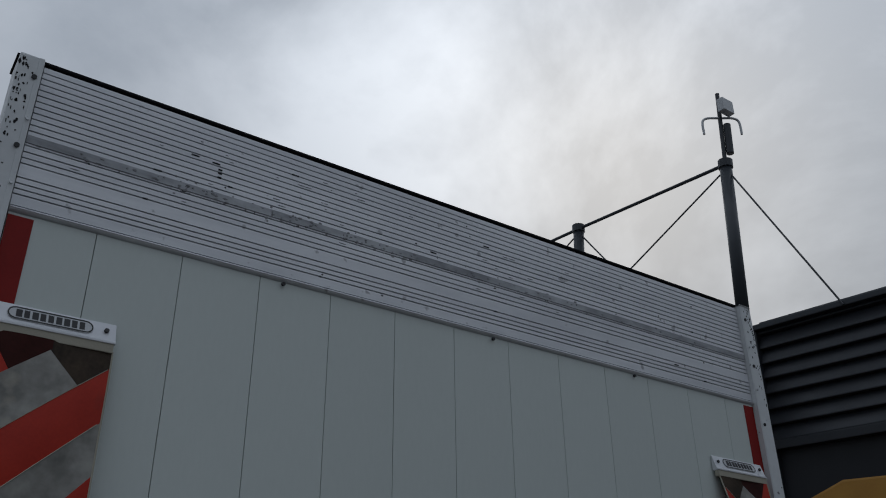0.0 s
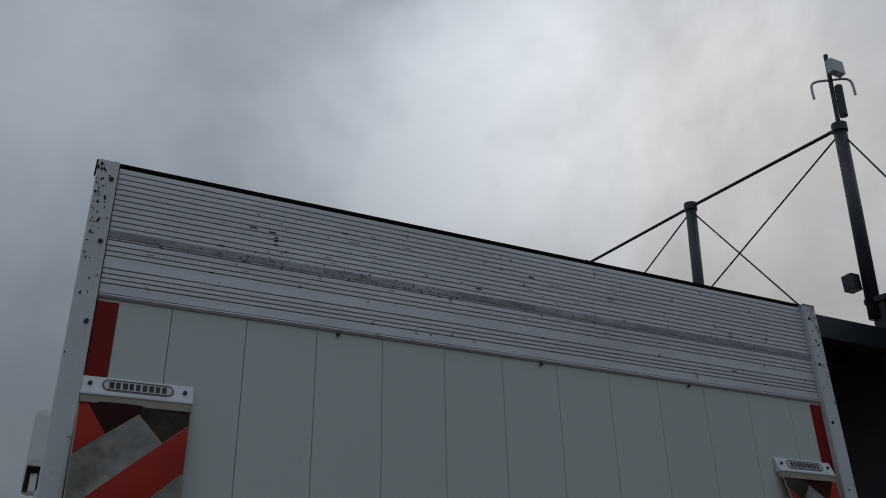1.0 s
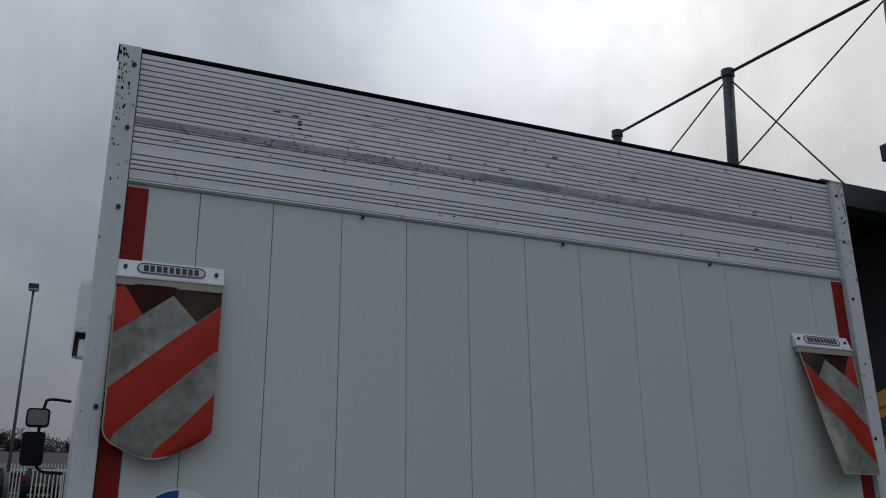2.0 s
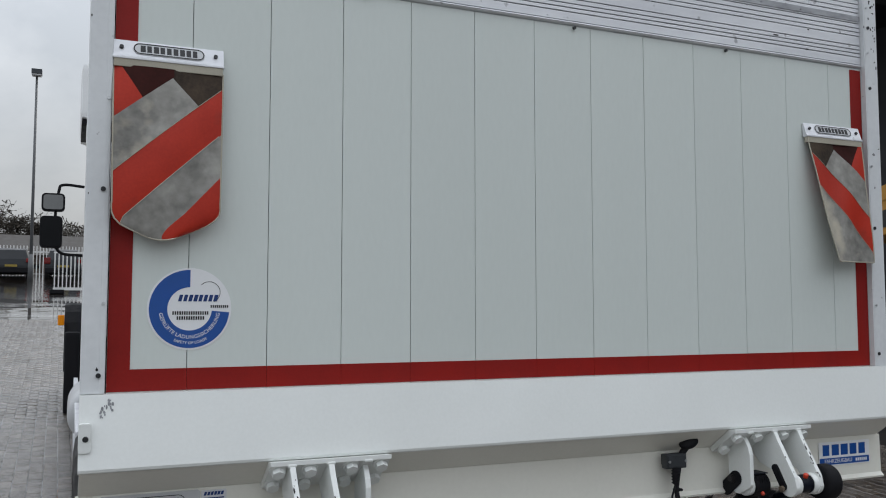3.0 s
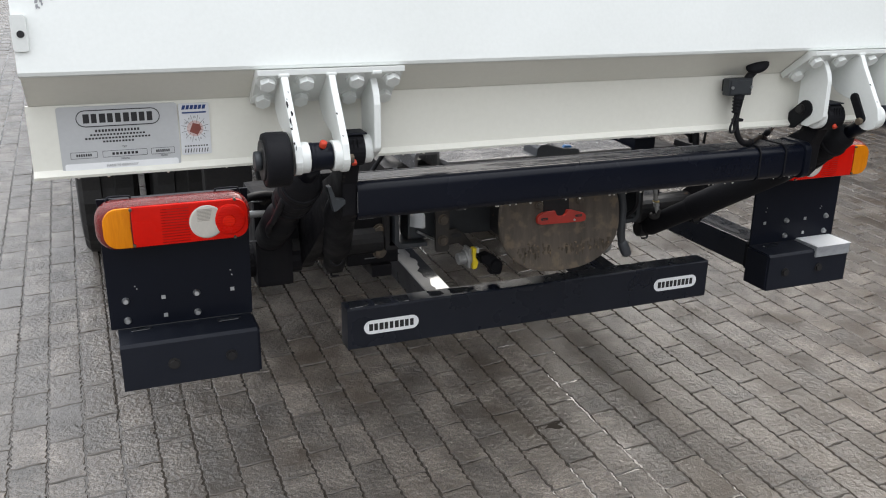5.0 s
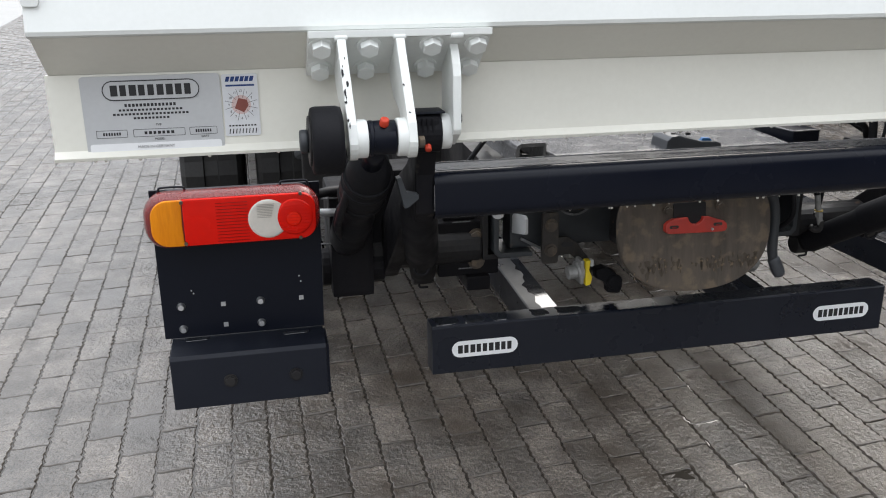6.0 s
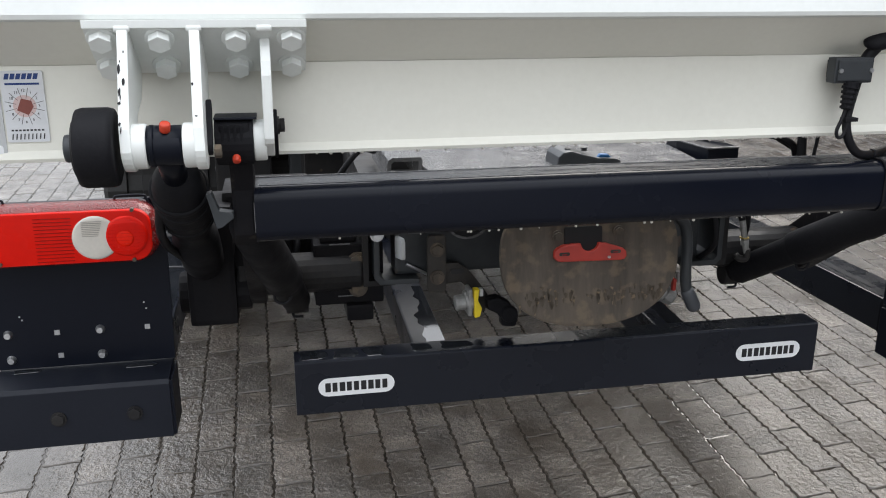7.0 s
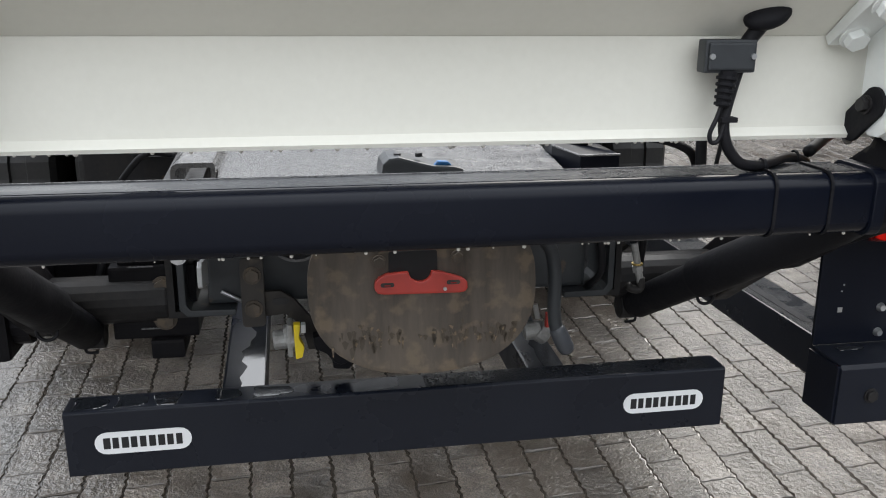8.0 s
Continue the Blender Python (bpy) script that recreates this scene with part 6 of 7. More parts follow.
# ---- plates, stickers and flags ----
def build_labels():
    y = 0.0266
    lab = empty("type_plate", (-1.11, 0.03, 1.04), "silver maker's type plate with printed lines on the apron", "type plate")
    part("foil", prism(rounded(-1.227, -1.001, 1.043, 1.171, 0.006), "y", y - 0.0015, y + 0.0045), "plate", lab, "silver foil")
    yf = y - 0.0015
    part("foot_strip", prism(rounded(-1.222, -1.006, 1.044, 1.058, 0.004), "y", yf - 0.0008, yf), "sticker", lab)
    word_badge(-1.114, yf + 0.0002, 1.147, 0.160, 0.036, lab, "plate", "ink")
    rows = [(1.122, 0.085, 0.005), (1.114, 0.105, 0.0035), (1.107, 0.125, 0.0035), (1.100, 0.060, 0.0035)]
    for z, w, h in rows:
        part("print_line", bars(-1.118, z, w, h, int(w / 0.006), yf - 0.0005, yf + 0.0002, 0.3, seed=int(z * 1000)), "ink", lab)
    lettering("print", "TYP", 0.0055, -1.108, yf - 0.0004, 1.0875, "ink", lab)
    lettering("print", "MODEL", 0.0050, -1.108, yf - 0.0004, 1.0635, "ink", lab)
    lettering("print", "DATE", 0.0050, -1.033, yf - 0.0004, 1.0645, "ink", lab)
    lettering("print", "MADE IN GERMANY", 0.0068, -1.115, yf - 0.0013, 1.051, "faint_print", lab)
    for cx, w in ((-1.185, 0.05), (-1.108, 0.085), (-1.035, 0.046)):
        part("field", solid_ring(rounded(cx - w / 2, cx + w / 2, 1.068, 1.081, 0.0015), rounded(cx - w / 2 + 0.0006, cx + w / 2 - 0.0006, 1.0686, 1.0804, 0.0012), "y", yf - 0.0005, yf + 0.0002), "ink", lab)
        part("print_line", bars(cx, 1.0745, w * 0.6, 0.005, 7, yf - 0.0005, yf + 0.0002, 0.3, seed=int(w * 1000)), "ink", lab)
    d = empty("inspection_sticker", (-0.968, 0.03, 1.06), "pale inspection sticker with a month dial", "sticker")
    part("paper", prism(rounded(-0.998, -0.938, 1.062, 1.168, 0.003), "y", y - 0.0015, y + 0.0040), "paper", d)
    part("word_mark", bars(-0.968, 1.160, 0.048, 0.0085, 6, yf - 0.0005, yf + 0.0002, 0.2, 0.3, seed=5), "ink_blue", d)
    cx, cz = -0.968, 1.116
    for k in range(12):
        a = radians(90 - 30 * (k + 1))
        lettering("numeral", str(k + 1), 0.0058, cx + 0.0205 * math.cos(a), yf - 0.0004, cz + 0.0235 * math.sin(a), "ink", d)
        a2 = a + radians(15)
        ca, sa = math.cos(a2), math.sin(a2)
        b = bmesh.new()
        w = 0.0003
        add_prism(b, [(cx + 0.012 * ca - w * sa, cz + 0.012 * sa + w * ca), (cx + 0.028 * ca - w * sa, cz + 0.028 * sa + w * ca), (cx + 0.028 * ca + w * sa, cz + 0.028 * sa - w * ca), (cx + 0.012 * ca + w * sa, cz + 0.012 * sa - w * ca)], "y", yf - 0.0004, yf + 0.0002)
        part("dial_line", b, "ink", d)
    part("dial_disc", prism([(cx + 0.0165 * math.cos(radians(a)), cz + 0.0165 * math.sin(radians(a))) for a in range(0, 360, 15)], "y", yf - 0.0003, yf + 0.0002), "dial_pink", d, "pale pink disc")
    house = [(-0.0115, -0.006), (-0.004, 0.0115), (0.010, 0.008), (0.0125, -0.001), (0.004, -0.0135)]
    part("dial", prism([(cx + x, cz + z) for x, z in house], "y", yf - 0.0006, yf + 0.0002), "rust", d, "faded red five-sided dial")
    part("blue_strip", box(-0.992, -0.944, yf - 0.0005, yf + 0.0002, 1.1475, 1.1505), "ink_blue", d)
    part("hand_written_line", bars(-0.968, 1.0705, 0.050, 0.0085, 9, yf - 0.0005, yf + 0.0002, 0.68, 0.18, seed=12), "ink", d)
    part("print_line", bars(-0.968, 1.080, 0.048, 0.0025, 9, yf - 0.0005, yf + 0.0002, 0.3, seed=13), "ink", d)
    # body builder's sticker
    p = empty("builder_sticker", (1.12, 0.03, 1.085), "blue and white body builder's sticker", "sticker")
    part("film", prism(rounded(1.003, 1.235, 1.083, 1.161, 0.003), "y", y - 0.0012, y - 0.0003), "sticker", p)
    part("blue_band", prism(rounded(1.006, 1.232, 1.086, 1.108, 0.002), "y", y - 0.0018, y - 0.001), "blue", p)
    part("word_mark", bars(1.119, 1.134, 0.205, 0.036, 5, y - 0.0018, y - 0.001, 0.18, seed=21), "blue", p)
    lettering("print", "FAHRZEUGBAU", 0.018, 1.090, y - 0.0020, 1.097, "sticker", p)
    part("print_line", bars(1.195, 1.097, 0.055, 0.010, 6, y - 0.0022, y - 0.0015, 0.3, seed=23), "sticker", p)
    # round blue safety sticker on the planks
    s = empty("round_sticker", (-1.037, 0, 1.509), "round blue and white load-safety sticker on the planks", "sticker")
    cx, cz, R = -1.037, 1.6075, 0.0985
    circ = lambda r, n=64: [(cx + r * math.cos(2 * math.pi * k / n), cz + r * math.sin(2 * math.pi * k / n)) for k in range(n)]
    part("film", prism(circ(R), "y", -0.0012, 0.0002), "sticker", s, "white round film")
    n = 54
    outer = [(cx + 0.094 * math.cos(a), cz + 0.094 * math.sin(a)) for a in (radians(90 + 265 * k / n) for k in range(n + 1))]
    inner = [(cx + 0.052 * math.cos(a), cz + 0.052 * math.sin(a)) for a in (radians(90 + 265 * k / n) for k in range(n, -1, -1))]
    b = bmesh.new()
    rows = [[b.verts.new((p[0], yy, p[1])) for p in o] for o, yy in ((outer, -0.0018), (inner[::-1], -0.0018), (inner[::-1], -0.0010), (outer, -0.0010))]
    for k in range(n):
        for q in range(4):
            b.faces.new((rows[q][k], rows[q][k + 1], rows[(q + 1) % 4][k + 1], rows[(q + 1) % 4][k]))
    for k in (0, n):
        b.faces.new([rows[q][k] for q in range(4)])
    part("blue_arc", b, "blue", s, "broad blue three-quarter ring")
    lettering("print", "GEPRÜFTE LADUNGSSICHERUNG", 0.0128, cx, -0.0021, cz, "sticker", s, arc=(0.068, radians(270)), spacing=1.02)
    lettering("print", "SAFETY OF LOADS", 0.0095, cx, -0.0021, cz, "sticker", s, arc=(0.082, radians(272)))
    part("word_mark", bars(cx + 0.020, cz + 0.026, 0.094, 0.016, 8, -0.0019, -0.001, 0.2, 0.25, seed=31), "ink_blue", s)
    part("print_line", bars(cx + 0.002, cz - 0.010, 0.086, 0.0085, 16, -0.0019, -0.001, 0.3, seed=32), "ink", s)
    part("print_line", bars(cx + 0.002, cz - 0.022, 0.066, 0.0085, 12, -0.0019, -0.001, 0.3, seed=33), "ink", s)
    part("print_line", bars(cx + 0.070, cz + 0.006, 0.044, 0.007, 9, -0.0019, -0.001, 0.3, seed=34), "ink", s)
    arcp = [(cx + 0.045 + 0.026 * math.cos(radians(a)), -0.0014, cz + 0.040 + 0.026 * math.sin(radians(a))) for a in range(-60, 150, 15)]
    part("swoosh", sweep(arcp, 0.0007, 6, 2), "ink", s)


def build_flag(s):
    """A hanging red and white warning flag under its metal holder."""
    X = lambda x: s * x
    f = empty("warning_flag", (X(1.098), -0.02, 1.77), "soiled red and white striped warning flag in a metal holder", "warning flag", "warning flags")
    x0, x1 = (-1.227, -0.969) if s < 0 else (0.942, 1.196)
    zt = 2.247 if s < 0 else 2.232
    pl = part("holder_plate", prism([(-0.002, zt), (-0.006, zt), (-0.020, zt - 0.040), (-0.026, zt - 0.045), (-0.026, zt - 0.049), (-0.004, zt - 0.049)], "x", x0, x1, 0.001), "alu", f, "folded aluminium holder plate")
    cx = (x0 + x1) / 2
    tilt = Matrix.Translation((0, -0.013, zt - 0.020)) @ Matrix.Rotation(-math.atan2(0.014, 0.040), 4, "X") @ Matrix.Translation((0, 0, -(zt - 0.020)))
    z = zt - 0.020
    part("badge", prism(capsule(cx, z, 0.166, 0.032), "y", -0.0018, 0.001, 0, tilt), "plate", f, "capsule badge with plain marks")
    b = solid_ring(capsule(cx, z, 0.164, 0.030), capsule(cx, z, 0.159, 0.025), "y", -0.0026, -0.0016)
    b.transform(tilt)
    part("badge_rim", b, "ink", f)
    for k in range(9):
        b = bars(cx + 0.136 * ((k + 0.5) / 9 - 0.5), z, 0.136 / 9, 0.018, 1, -0.0026, -0.0016, seed=k)
        b.transform(tilt)
        part("badge_mark", b, "ink", f)
    for x in (x0 + 0.020, x1 - 0.020):
        b = rod((x, 0.0, z), (x, -0.005, z), 0.005, seg=10)
        b.transform(tilt)
        part("rivet", b, "ink", f)
    part("clamp_strip", box(x0 + 0.003, x1 - 0.003, -0.024, -0.008, zt - 0.068, zt - 0.047, 0.002), "rope", f, "frayed clamp strip")
    # cloth as a curved sheet; the bands are cut along the stripe lines
    top, bot = zt - 0.064, (1.768 if s < 0 else 1.764)
    w = x1 - x0 - 0.006
    xa = x0 + 0.003

    def place(u, v):
        if s < 0:
            e = max(0.0, (v - 0.84) / 0.16)
            l, r = 0.30 * e ** 2.4 + 0.015 * v, 1.005 - 0.030 * v - 0.34 * e ** 1.9
            y = -0.016 - 0.028 * math.sin(v * 2.2) - 0.010 * math.sin(u * math.pi) - 0.003 * math.sin(7 * u + 9 * v)
        else:
            l, r = 0.02 + 0.24 * v ** 1.5, 0.99 + 0.03 * v
            y = -0.020 - 0.030 * math.sin(v * 1.6) - 0.030 * v * (1 - u) ** 1.5 - 0.003 * math.sin(8 * u + 7 * v)
        z = top + (bot - top) * v
        if s < 0:
            z += 0.05 * max(0.0, v - 0.8) * (u - 0.45) ** 2 * 4
        return Vector((xa + w * (l + (r - l) * u), y, z))
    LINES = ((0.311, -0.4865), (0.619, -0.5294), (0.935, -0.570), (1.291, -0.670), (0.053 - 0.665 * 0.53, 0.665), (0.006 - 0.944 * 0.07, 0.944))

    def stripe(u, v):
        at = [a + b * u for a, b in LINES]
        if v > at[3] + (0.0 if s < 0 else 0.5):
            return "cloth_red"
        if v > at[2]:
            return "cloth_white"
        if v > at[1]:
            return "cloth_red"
        # top corners take the shade-dark colours instead of plain white and red
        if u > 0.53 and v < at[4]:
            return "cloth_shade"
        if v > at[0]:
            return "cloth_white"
        return "cloth_red" if v > at[5] else "cloth_red_shade"
    flat = bmesh.new()
    bmesh.ops.create_grid(flat, x_segments=24, y_segments=40, size=0.5)
    for v in flat.verts:
        v.co = Vector((v.co.x + 0.5, v.co.y + 0.5, 0))
    for a, b in LINES:
        bmesh.ops.bisect_plane(flat, geom=flat.verts[:] + flat.edges[:] + flat.faces[:], dist=1e-5, plane_co=(0, a, 0), plane_no=Vector((-b, 1, 0)).normalized())
    groups = {}
    for fc in flat.faces:
        c = fc.calc_center_median()
        groups.setdefault(stripe(c.x, c.y), []).append([(v.co.x if s < 0 else 1 - v.co.x, v.co.y) for v in fc.verts])
    flat.free()
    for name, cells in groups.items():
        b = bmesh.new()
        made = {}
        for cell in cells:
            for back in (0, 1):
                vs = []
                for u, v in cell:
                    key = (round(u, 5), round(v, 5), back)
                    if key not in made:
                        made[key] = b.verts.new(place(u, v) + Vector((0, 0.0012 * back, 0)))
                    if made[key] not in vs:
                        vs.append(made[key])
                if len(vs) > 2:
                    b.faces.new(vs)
        lbl = {"cloth_red": "red film stripes", "cloth_white": "soiled white film stripes", "cloth_shade": "corner darkened with painted shade", "cloth_red_shade": "red corner darkened with painted shade"}[name]
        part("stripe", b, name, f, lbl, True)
    edge = [place(0, k / 14) for k in range(15)] + [place(k / 10, 1) for k in range(1, 11)] + [place(1, k / 14) for k in range(13, -1, -1)]
    part("piping", sweep(edge, 0.0020, 6, 2), "rope", f, "thin worn edge piping")
    for u0, v0, u1, v1 in ((0.0, 0.62, 0.98, 0.10), (0.02, 0.92, 0.97, 0.38)):
        seam = [place((u0 + (u1 - u0) * k / 12) if s < 0 else 1 - (u0 + (u1 - u0) * k / 12), v0 + (v1 - v0) * k / 12) + Vector((0, -0.0008, 0)) for k in range(13)]
        part("seam", sweep(seam, 0.0009, 4, 1), "rope", f)


# ---- surroundings ----
# the hall stands plumb while the yard and the lorry tip by about three degrees
PLUMB = Matrix.Translation((6.40, 3.42, 5.05)) @ Matrix.Rotation(radians(3.2), 4, "X") @ Matrix.Translation((-6.40, -3.42, -5.05))


def build_hall():
    h = empty("hall", (6.4, 3.4, 0), "dark anthracite-clad hall with lapped boards", "building")
    m = PLUMB @ Matrix.Translation((6.40, 3.42, 0)) @ Matrix.Rotation(radians(3), 4, "Z")
    L = -26.0
    part("wall", box(0.10, 0.40, L, 0, -1.5, 5.0, 0, m), "dark_panel", h, "dark lower wall")
    z = 3.83
    while z < 4.98:
        b = bmesh.new()
        add_prism(b, [(0.10, z), (0.012, z + 0.006), (0.012, z + 0.016), (0.075, z + 0.158), (0.10, z + 0.163)], "y", L, -0.16, 0.0, m)
        part("board", b, "cladding", h)
        z += 0.163
    part("corner_trim", box(-0.02, 0.40, -0.16, 0.0, 3.60, 5.04, 0.01, m), "cladding", h)
    part("coping", box(-0.05, 0.45, L, 0.05, 5.01, 5.07, 0.01, m), "mast", h)
    part("soffit", box(-0.01, 0.12, L, 0.0, 3.74, 3.83, 0.01, m), "cladding", h)
    for y in (-1.4, -3.4):
        part("panel_joint", box(0.085, 0.12, y, y + 0.03, -1.0, 3.7, 0, m), "groove", h)
    part("panel_joint", box(0.085, 0.12, L, -0.2, 3.05, 3.08, 0, m), "groove", h)
    part("post", box(0.0, 0.22, -0.18, 0.02, -1.0, 3.8, 0.01, m), "cladding", h)
    # canopy front beyond the corner, with a dark wall set back under it
    part("canopy_beam", box(5.0, 6.4, 3.30, 3.52, 4.46, 4.70, 0.01), "mast", h, "dark canopy edge beam")
    part("canopy_roof", box(5.0, 7.2, 3.5, 4.2, 4.62, 4.72), "dark_panel", h)
    # long unseen roof, added to keep bright sky off the right-hand paving
    part("canopy_roof", box(4.30, 7.2, 4.2, 34, 4.62, 4.72), "dark_panel", h)
    part("side_wall", box(6.62, 6.85, 3.45, 34.0, -0.1, 4.62), "dark_panel", h)


def build_mast(base, top, tall):
    """A roof mast through base (at roof height) with its head at top metres."""
    m = empty("roof_mast", (base.x, base.y, 4.9), "dark grey tubular roof mast with stay rods", "mast", "roof masts")
    up = Vector((0.022, -0.056, 1.0))
    at = lambda z, dx=0.0, dy=0.0: base + Vector((dx, dy, 0)) + up * (z - top) + Vector((0, 0, top))
    part("tube", rod(at(4.85), at(top), 0.072, seg=20), "mast", m, "", True)
    part("head", rod(at(top - 0.05), at(top + 0.05), 0.088, seg=12), "mast", m)
    if tall:
        part("antenna_tube", rod(at(top), at(top + 1.02), 0.026, seg=10), "mast", m)
        part("antenna", rod(at(top + 0.14, 0.05, -0.05), at(top + 0.56, 0.05, -0.05), 0.045, seg=12, bev=0.01), "mast", m, "slim dark antenna")
        q = at(top + 0.77)
        part("antenna_box", box(q.x - 0.10, q.x + 0.10, q.y - 0.14, q.y - 0.05, q.z - 0.09, q.z + 0.09, 0.01), "plate", m, "pale grey antenna box")
        for s in (-1, 1):
            side = Vector((0.82, -0.57, 0)) * s
            p = at(top + 0.66)
            part("loop", sweep([p, p + side * 0.14, p + side * 0.21 + Vector((0, 0, -0.03)), p + side * 0.23 + Vector((0, 0, -0.10)), p + side * 0.23 + Vector((0, 0, -0.24))], 0.015, 8), "plate", m)
        q = at(5.27, -0.13, 0.10)
        part("flood_lamp", box(q.x - 0.06, q.x + 0.07, q.y - 0.05, q.y + 0.08, q.z - 0.09, q.z + 0.09, 0.01), "mast", m, "small box lamp on the mast")
    return m


def build_masts():
    spots = [Vector((6.45, 3.28, 0)), Vector((6.28, 5.62, 0)), Vector((6.16, 7.96, 0))]
    tops = [7.16, 7.29, 7.42]
    ms = [build_mast(p, t, i == 0) for i, (p, t) in enumerate(zip(spots, tops))]
    head = [Vector((p.x, p.y, t)) for p, t in zip(spots, tops)]
    for i in range(2):
        part("tie_rod", rod(head[i], head[i + 1], 0.022, seg=8), "mast", ms[i])
    low = Vector((0, 0, -0.06))
    part("stay_wire", rod(head[0] + low, (6.30, 7.9, 5.1), 0.011, seg=6), "mast", ms[0])
    part("stay_wire", rod(head[1] + low, (6.38, 3.80, 4.65), 0.011, seg=6), "mast", ms[1])
    part("stay_wire", rod(head[1] + low, (6.15, 10.2, 5.2), 0.011, seg=6), "mast", ms[1])
    part("stay_wire", rod(head[2] + low, (6.25, 6.1, 4.65), 0.011, seg=6), "mast", ms[2])
    part("stay_wire", rod(head[0] + low, (6.40, 2.25, 4.95), 0.011, seg=6), "mast", ms[0])


def build_machine():
    """Yellow construction machine parked beside the hall, partly hidden by the lorry."""
    m = empty("yellow_machine", (5.9, 2.6, 0), "yellow construction machine with a raised boom", "construction machine")
    boom = [(4.4, 2.50), (3.7, 2.76), (3.5, 2.81), (2.65, 3.04), (2.26, 3.155), (1.87, 3.12), (0.6, 3.10), (0.6, 2.62), (2.3, 2.52), (3.6, 2.31), (4.4, 2.18)]
    part("boom", prism(boom, "x", 5.70, 6.10, 0.02), "yellow", m, "yellow boom with black marks")
    part("boom_rib", prism([(4.4, 2.44), (2.4, 2.93), (2.4, 2.97), (4.4, 2.49)], "x", 5.685, 5.70, 0.004), "yellow", m)
    b = bars(0.0, 0.0, 0.8, 0.16, 4, -0.008, -0.0005, 0.2, seed=41)
    b.transform(Matrix.Translation((5.70, 3.35, 2.50)) @ Matrix.Rotation(radians(-90), 4, "Z") @ Matrix.Rotation(radians(-9), 4, "Y"))
    part("marks", b, "ink", m)
    part("body", box(5.70, 6.30, -0.2, 3.2, 0.85, 1.85, 0.06), "yellow", m, "yellow machine body")
    part("cabin", box(5.75, 6.25, 0.4, 1.6, 1.85, 2.5, 0.05), "glass", m)
    part("bracket", box(5.80, 6.05, 2.6, 3.0, 1.8, 2.6, 0.03), "yellow", m)
    for y in (0.6, 2.5):
        part("tyre", rod((5.62, y, 0.52), (6.0, y, 0.52), 0.52, seg=32, bev=0.05), "tyre", m)
    part("undercarriage", box(5.8, 6.25, -0.2, 3.1, 0.45, 0.88, 0.03), "grime", m)


def set_back(thing):
    """The hall side is large and far: everything on it is a fifth bigger and more distant than modelled, and stands on the yard."""
    c = Vector((-1.34, -1.98, 1.593))
    far = Matrix.Translation(c) @ Matrix.Scale(1.18, 4) @ Matrix.Translation(-c)
    thing.location = far @ thing.location
    thing.location.z = gz(thing.location.y) if thing.location.z < 1 else thing.location.z
    for ob in thing.children_recursive:
        ob.data.transform(far)
        for v in ob.data.vertices:
            v.co.z = max(v.co.z, gz(v.co.y) - 0.01)
        if ob.parent == thing:
            ob.matrix_parent_inverse = Matrix.Translation(-thing.location)


def build_car(x, y, group):
    z = gz(y)
    c = empty("car", (x, y, z), "dark hatchback parked with its tail to the yard", "car", group)
    b = bmesh.new()
    side = [(0.0, 0.32), (0.02, 0.62), (0.10, 0.92), (0.35, 1.36), (0.75, 1.46), (1.9, 1.44), (2.6, 1.0), (3.5, 0.88), (3.75, 0.6), (3.75, 0.30), (0.1, 0.25)]
    add_prism(b, side, "x", -0.82, 0.82, 0.06, Matrix.Translation((x, y, z)))
    for v in b.verts:
        up = v.co.z - z
        v.co.x = x + (v.co.x - x) * (0.76 if up > 1.25 else 0.94 if up < 0.4 or up > 0.85 else 1.0)
    part("body", b, "car_dark", c, "dark painted body")
    part("rear_window", prism([(-0.60, 0.98), (0.60, 0.98), (0.52, 1.30), (-0.52, 1.30)], "y", 0.0, 0.02, 0, Matrix.Translation((x, y + 0.10, z)) @ Matrix.Rotation(radians(-28), 4, "X") @ Matrix.Translation((0, 0.45, 0.08))), "glass", c)
    for s in (-1, 1):
        part("tail_light", box(x + s * 0.62, x + s * 0.80, y - 0.02, y + 0.12, z + 0.76, z + 0.96, 0.05), "lamp_dark", c, "red tail light")
        for yy in (0.65, 3.0):
            part("wheel", rod((x + s * 0.62, y + yy, z + 0.30), (x + s * 0.83, y + yy, z + 0.30), 0.30, seg=20, bev=0.03), "tyre", c)
    part("plate", box(x - 0.26, x + 0.26, y - 0.03, y, z + 0.55, z + 0.65), "dull_yellow", c, "yellow number plate")
    part("bumper", box(x - 0.80, x + 0.80, y - 0.05, y + 0.1, z + 0.28, z + 0.52, 0.04), "rubber", c)


def build_fence():
    y = 49.0
    z = gz(y)
    z -= 0.45
    f = empty("picket_fence", (-6, y, z), "white metal picket fence behind parked cars", "fence")
    b = bmesh.new()
    for k in range(110):
        x = -14 + k * 0.16
        add_box(b, x, x + 0.05, y, y + 0.03, z + 0.1, z + 1.95)
    part("picket", b, "fence", f)
    part("rail", box(-14, 4, y + 0.03, y + 0.07, z + 0.4, z + 0.46), "fence", f)
    part("rail", box(-14, 4, y + 0.03, y + 0.07, z + 1.6, z + 1.66), "fence", f)
    y = 31.0
    z = gz(y)
    g = empty("barrier_gate", (-1.2, y, z), "white barred gate on a dark foot", "gate")
    for k in range(13):
        x = -1.90 + k * 0.13
        part("bar", box(x, x + 0.04, y, y + 0.04, z + 0.15, z + 1.42), "fence", g)
    part("rail", box(-1.92, -0.2, y - 0.005, y + 0.045, z + 1.42, z + 1.48), "fence", g)
    part("rail", box(-1.92, -0.2, y - 0.005, y + 0.045, z + 0.12, z + 0.22), "fence", g)
    part("foot", box(-2.02, -1.55, y - 0.2, y + 0.25, z, z + 0.14, 0.02), "rubber", g)


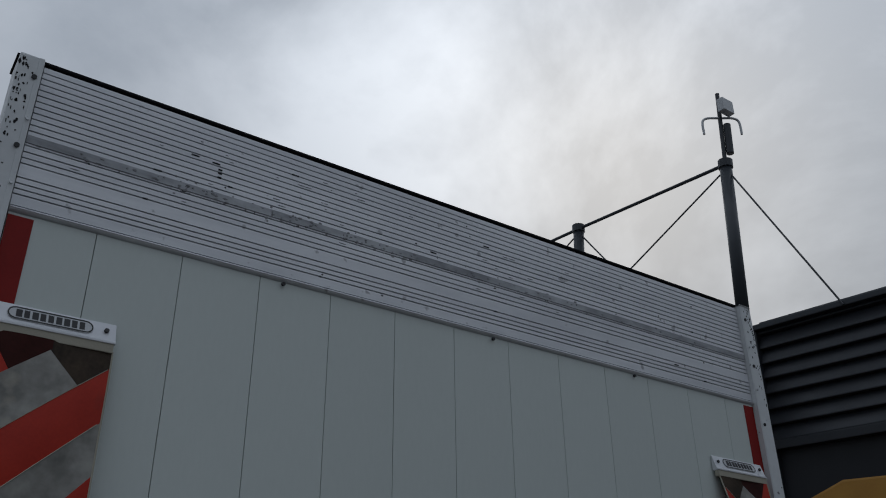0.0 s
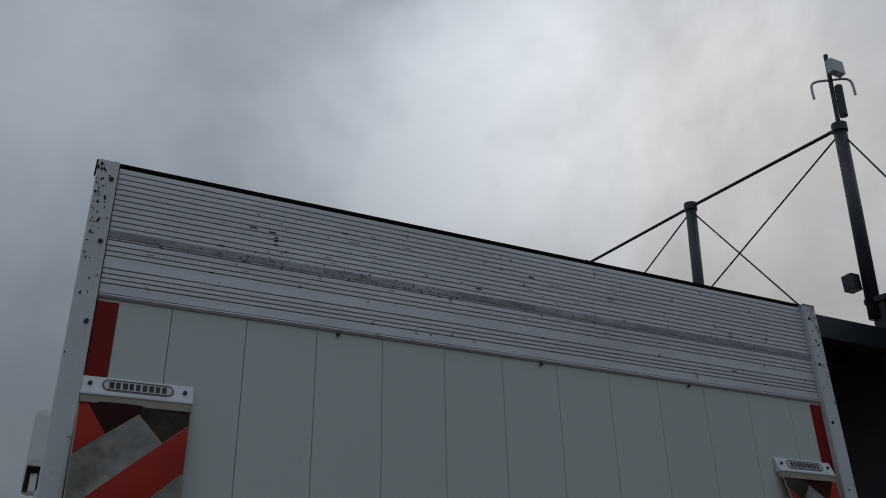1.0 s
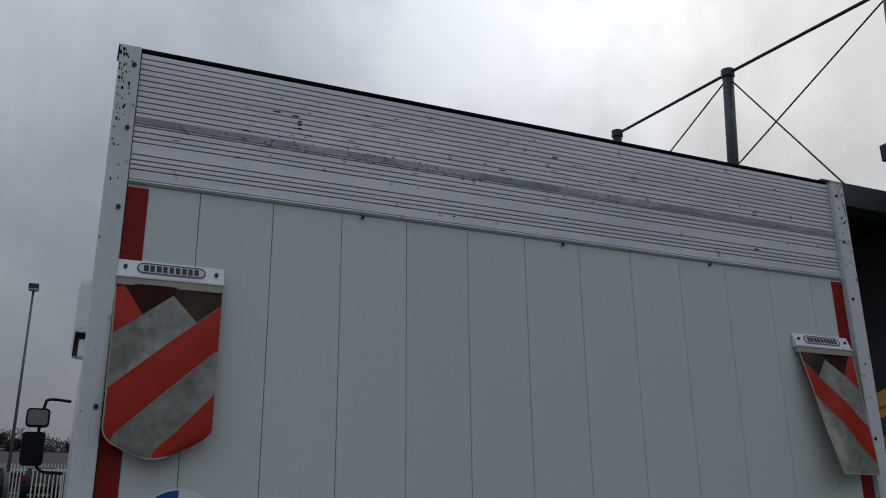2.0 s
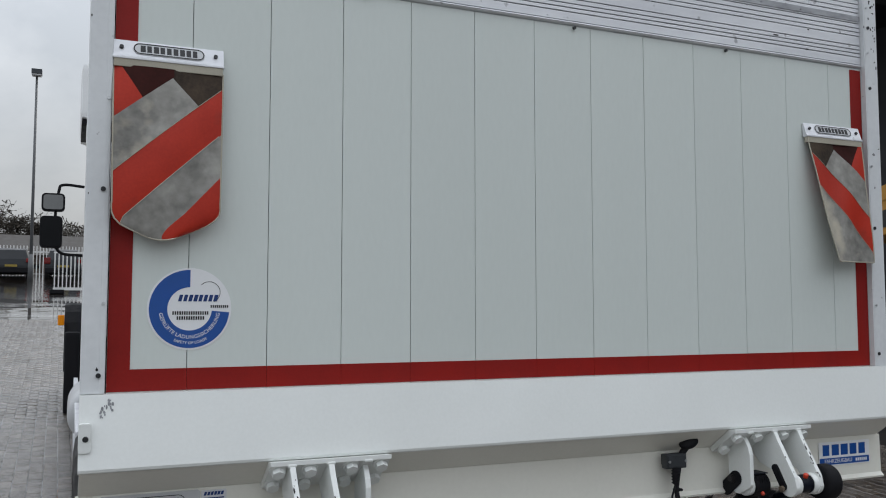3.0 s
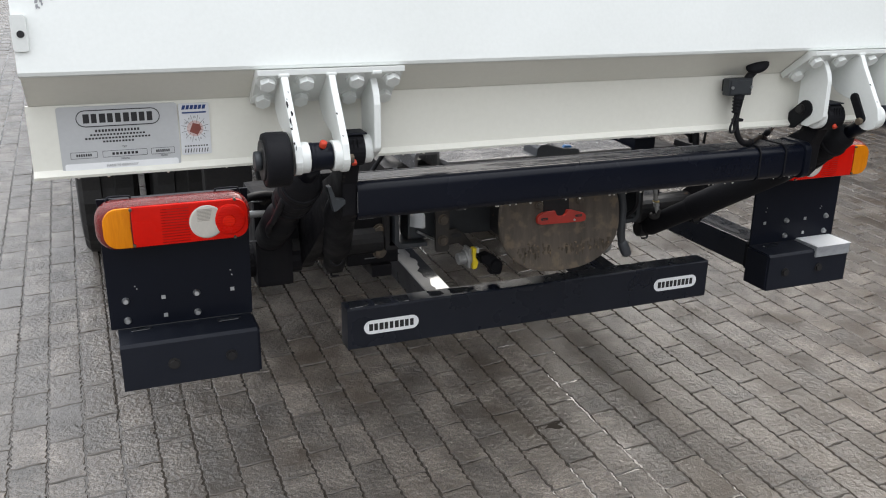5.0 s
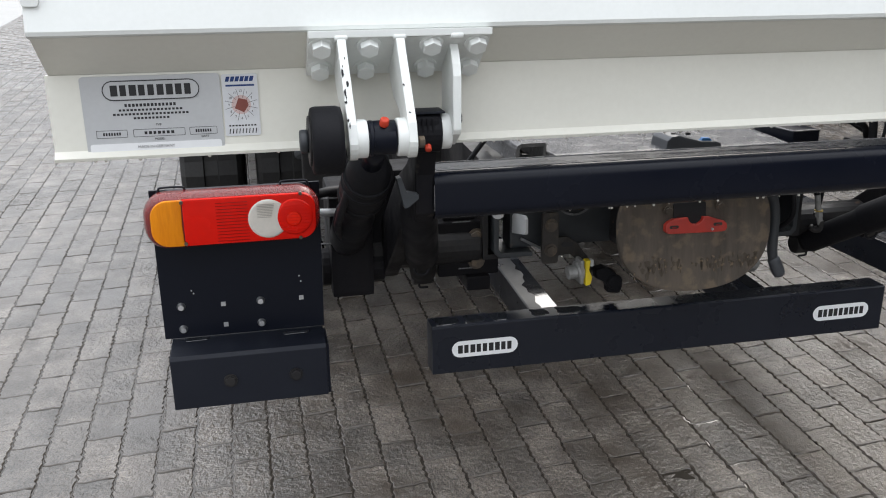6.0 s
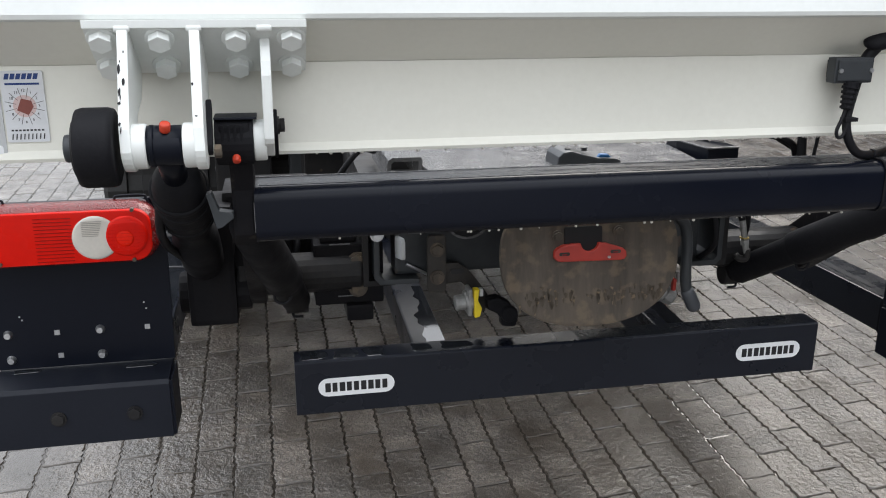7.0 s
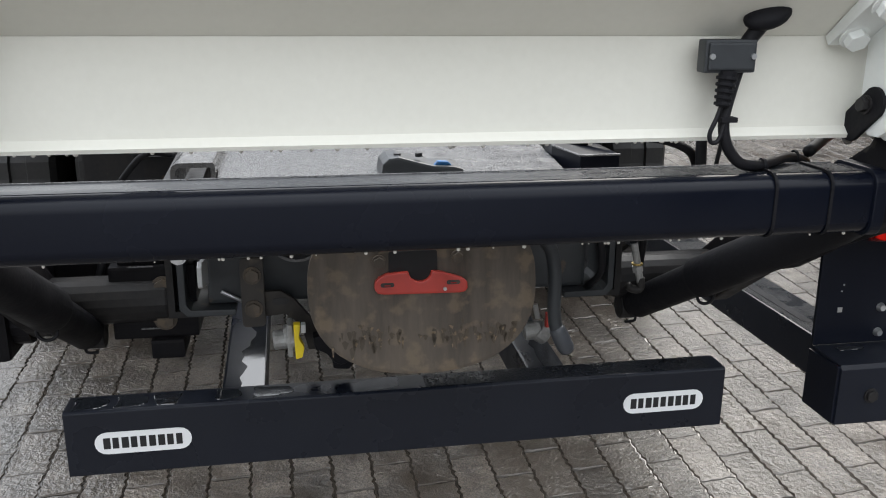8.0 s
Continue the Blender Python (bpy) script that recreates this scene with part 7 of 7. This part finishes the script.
def build_street_lamp():
    x, y = -3.03, 40.5
    z = gz(y)
    s = empty("street_lamp", (x, y, z), "slim grey lamp post with a flat lamp head", "street lamp")
    part("pole", rod((x, y, z), (x, y, 12.2), 0.075, 0.05, seg=12), "lamp_post", s, "", True)
    part("lamp_head", box(x - 0.22, x + 0.22, y - 0.35, y + 0.15, 12.2, 12.42, 0.02), "mast", s, "flat dark lamp head")
    part("diffuser", box(x - 0.19, x + 0.19, y - 0.32, y + 0.10, 12.14, 12.20), "plate", s)
    part("base", rod((x, y, z), (x, y, z + 1.2), 0.12, 0.10, seg=14), "lamp_post", s, "", True)


def build_tree(x, y, h, seed):
    rng = random.Random(seed)
    z = gz(y) - 1.2
    t = empty("tree", (x, y, z), "bare dark winter tree", "tree", "trees behind the car park")
    trunk, tw = bmesh.new(), bmesh.new()

    def grow(p, d, length, r, level):
        q = p + d * length
        add_rod(trunk if level < 2 else tw, p, q, r, r * 0.6, seg=6 if level < 2 else 4)
        if level >= 4:
            for _ in range(5):
                e = q + Vector((rng.gauss(0, 1), rng.gauss(0, 1), rng.gauss(0.3, 0.7))) * length * 0.5
                s = Vector((rng.uniform(-1, 1), rng.uniform(-1, 1), rng.uniform(-1, 1))) * 0.05
                a = [tw.verts.new(c) for c in (q, e + s, e - s)]
                tw.faces.new(a)
            return
        for _ in range(4 if level else 6):
            nd = (d + Vector((rng.gauss(0, 0.55), rng.gauss(0, 0.55), rng.gauss(0.05, 0.3)))).normalized()
            grow(p + d * length * rng.uniform(0.6, 1.0), nd, length * rng.uniform(0.55, 0.8), r * 0.5, level + 1)
    grow(Vector((x, y, z)), Vector((0, 0, 1)), h * 0.3, h * 0.022, 0)
    part("trunk", trunk, "bark", t)
    part("crown", tw, "twig", t)


def build_far_side():
    y = 62.0
    z = gz(y) - 1.75
    h = empty("far_building", (-8, y, z), "low brown building with a dark roof beyond the fence", "building")
    part("wall", box(-26, 9, y, y + 9, z - 0.2, z + 2.6), "brickwork", h)
    part("roof", prism([(y - 0.5, z + 2.5), (y + 9.5, z + 2.5), (y + 4.5, z + 4.2)], "x", -26.5, 9.5), "roofing", h)
    for x in (-7.5, -4.5, -2.0, 1.0):
        w = part("window", box(x, x + 1.2, y - 0.05, y + 0.05, z + 0.9, z + 1.9), "glass", h)
    for i, (x, yy, hh) in enumerate(((-9.5, 74, 7.4), (-5.9, 71, 6.6), (-3.9, 73, 7.2), (-1.0, 70, 6.3), (-12.5, 72, 7.6), (3.0, 74, 7.0))):
        build_tree(x, yy, hh, 20 + i)


build_box()
build_shade_floor()
build_chassis()
build_cab()
build_platform()
build_sill()
build_hinge(-1)
build_hinge(1)
build_lift_frame()
build_underrun()
for side in (-1, 1):
    tail_lamp(side, lorry)
    side_bumper(side)
    build_flag(side)
build_coupling()
build_cables()
build_labels()
build_hall()
build_masts()
build_machine()
for thing in [o for o in scene.objects if o.parent is None and o.name.split(".")[0] in ("hall", "roof_mast", "yellow_machine")]:
    set_back(thing)
build_car(-3.97, 43.0, "parked cars")
build_car(-1.72, 43.2, "parked cars")
build_car(-6.5, 43.2, "parked cars")
build_fence()
build_street_lamp()
build_far_side()
b = bmesh.new()
lv = [b.verts.new((4.398 + x, 2.966 + y, z)) for x, y, z in ((-0.06, 0, 0.012), (-0.02, 0.035, 0.02), (0.06, 0.01, 0.012), (0.075, -0.01, 0.03), (0.02, -0.035, 0.018))]
b.faces.new(lv)
bmesh.ops.solidify(b, geom=b.faces[:], thickness=0.002)
tagged(part("fallen_leaf", b, "leaf"), "pale curled dead leaf on the wet paving", "leaf")
build_water()
build_pavers()
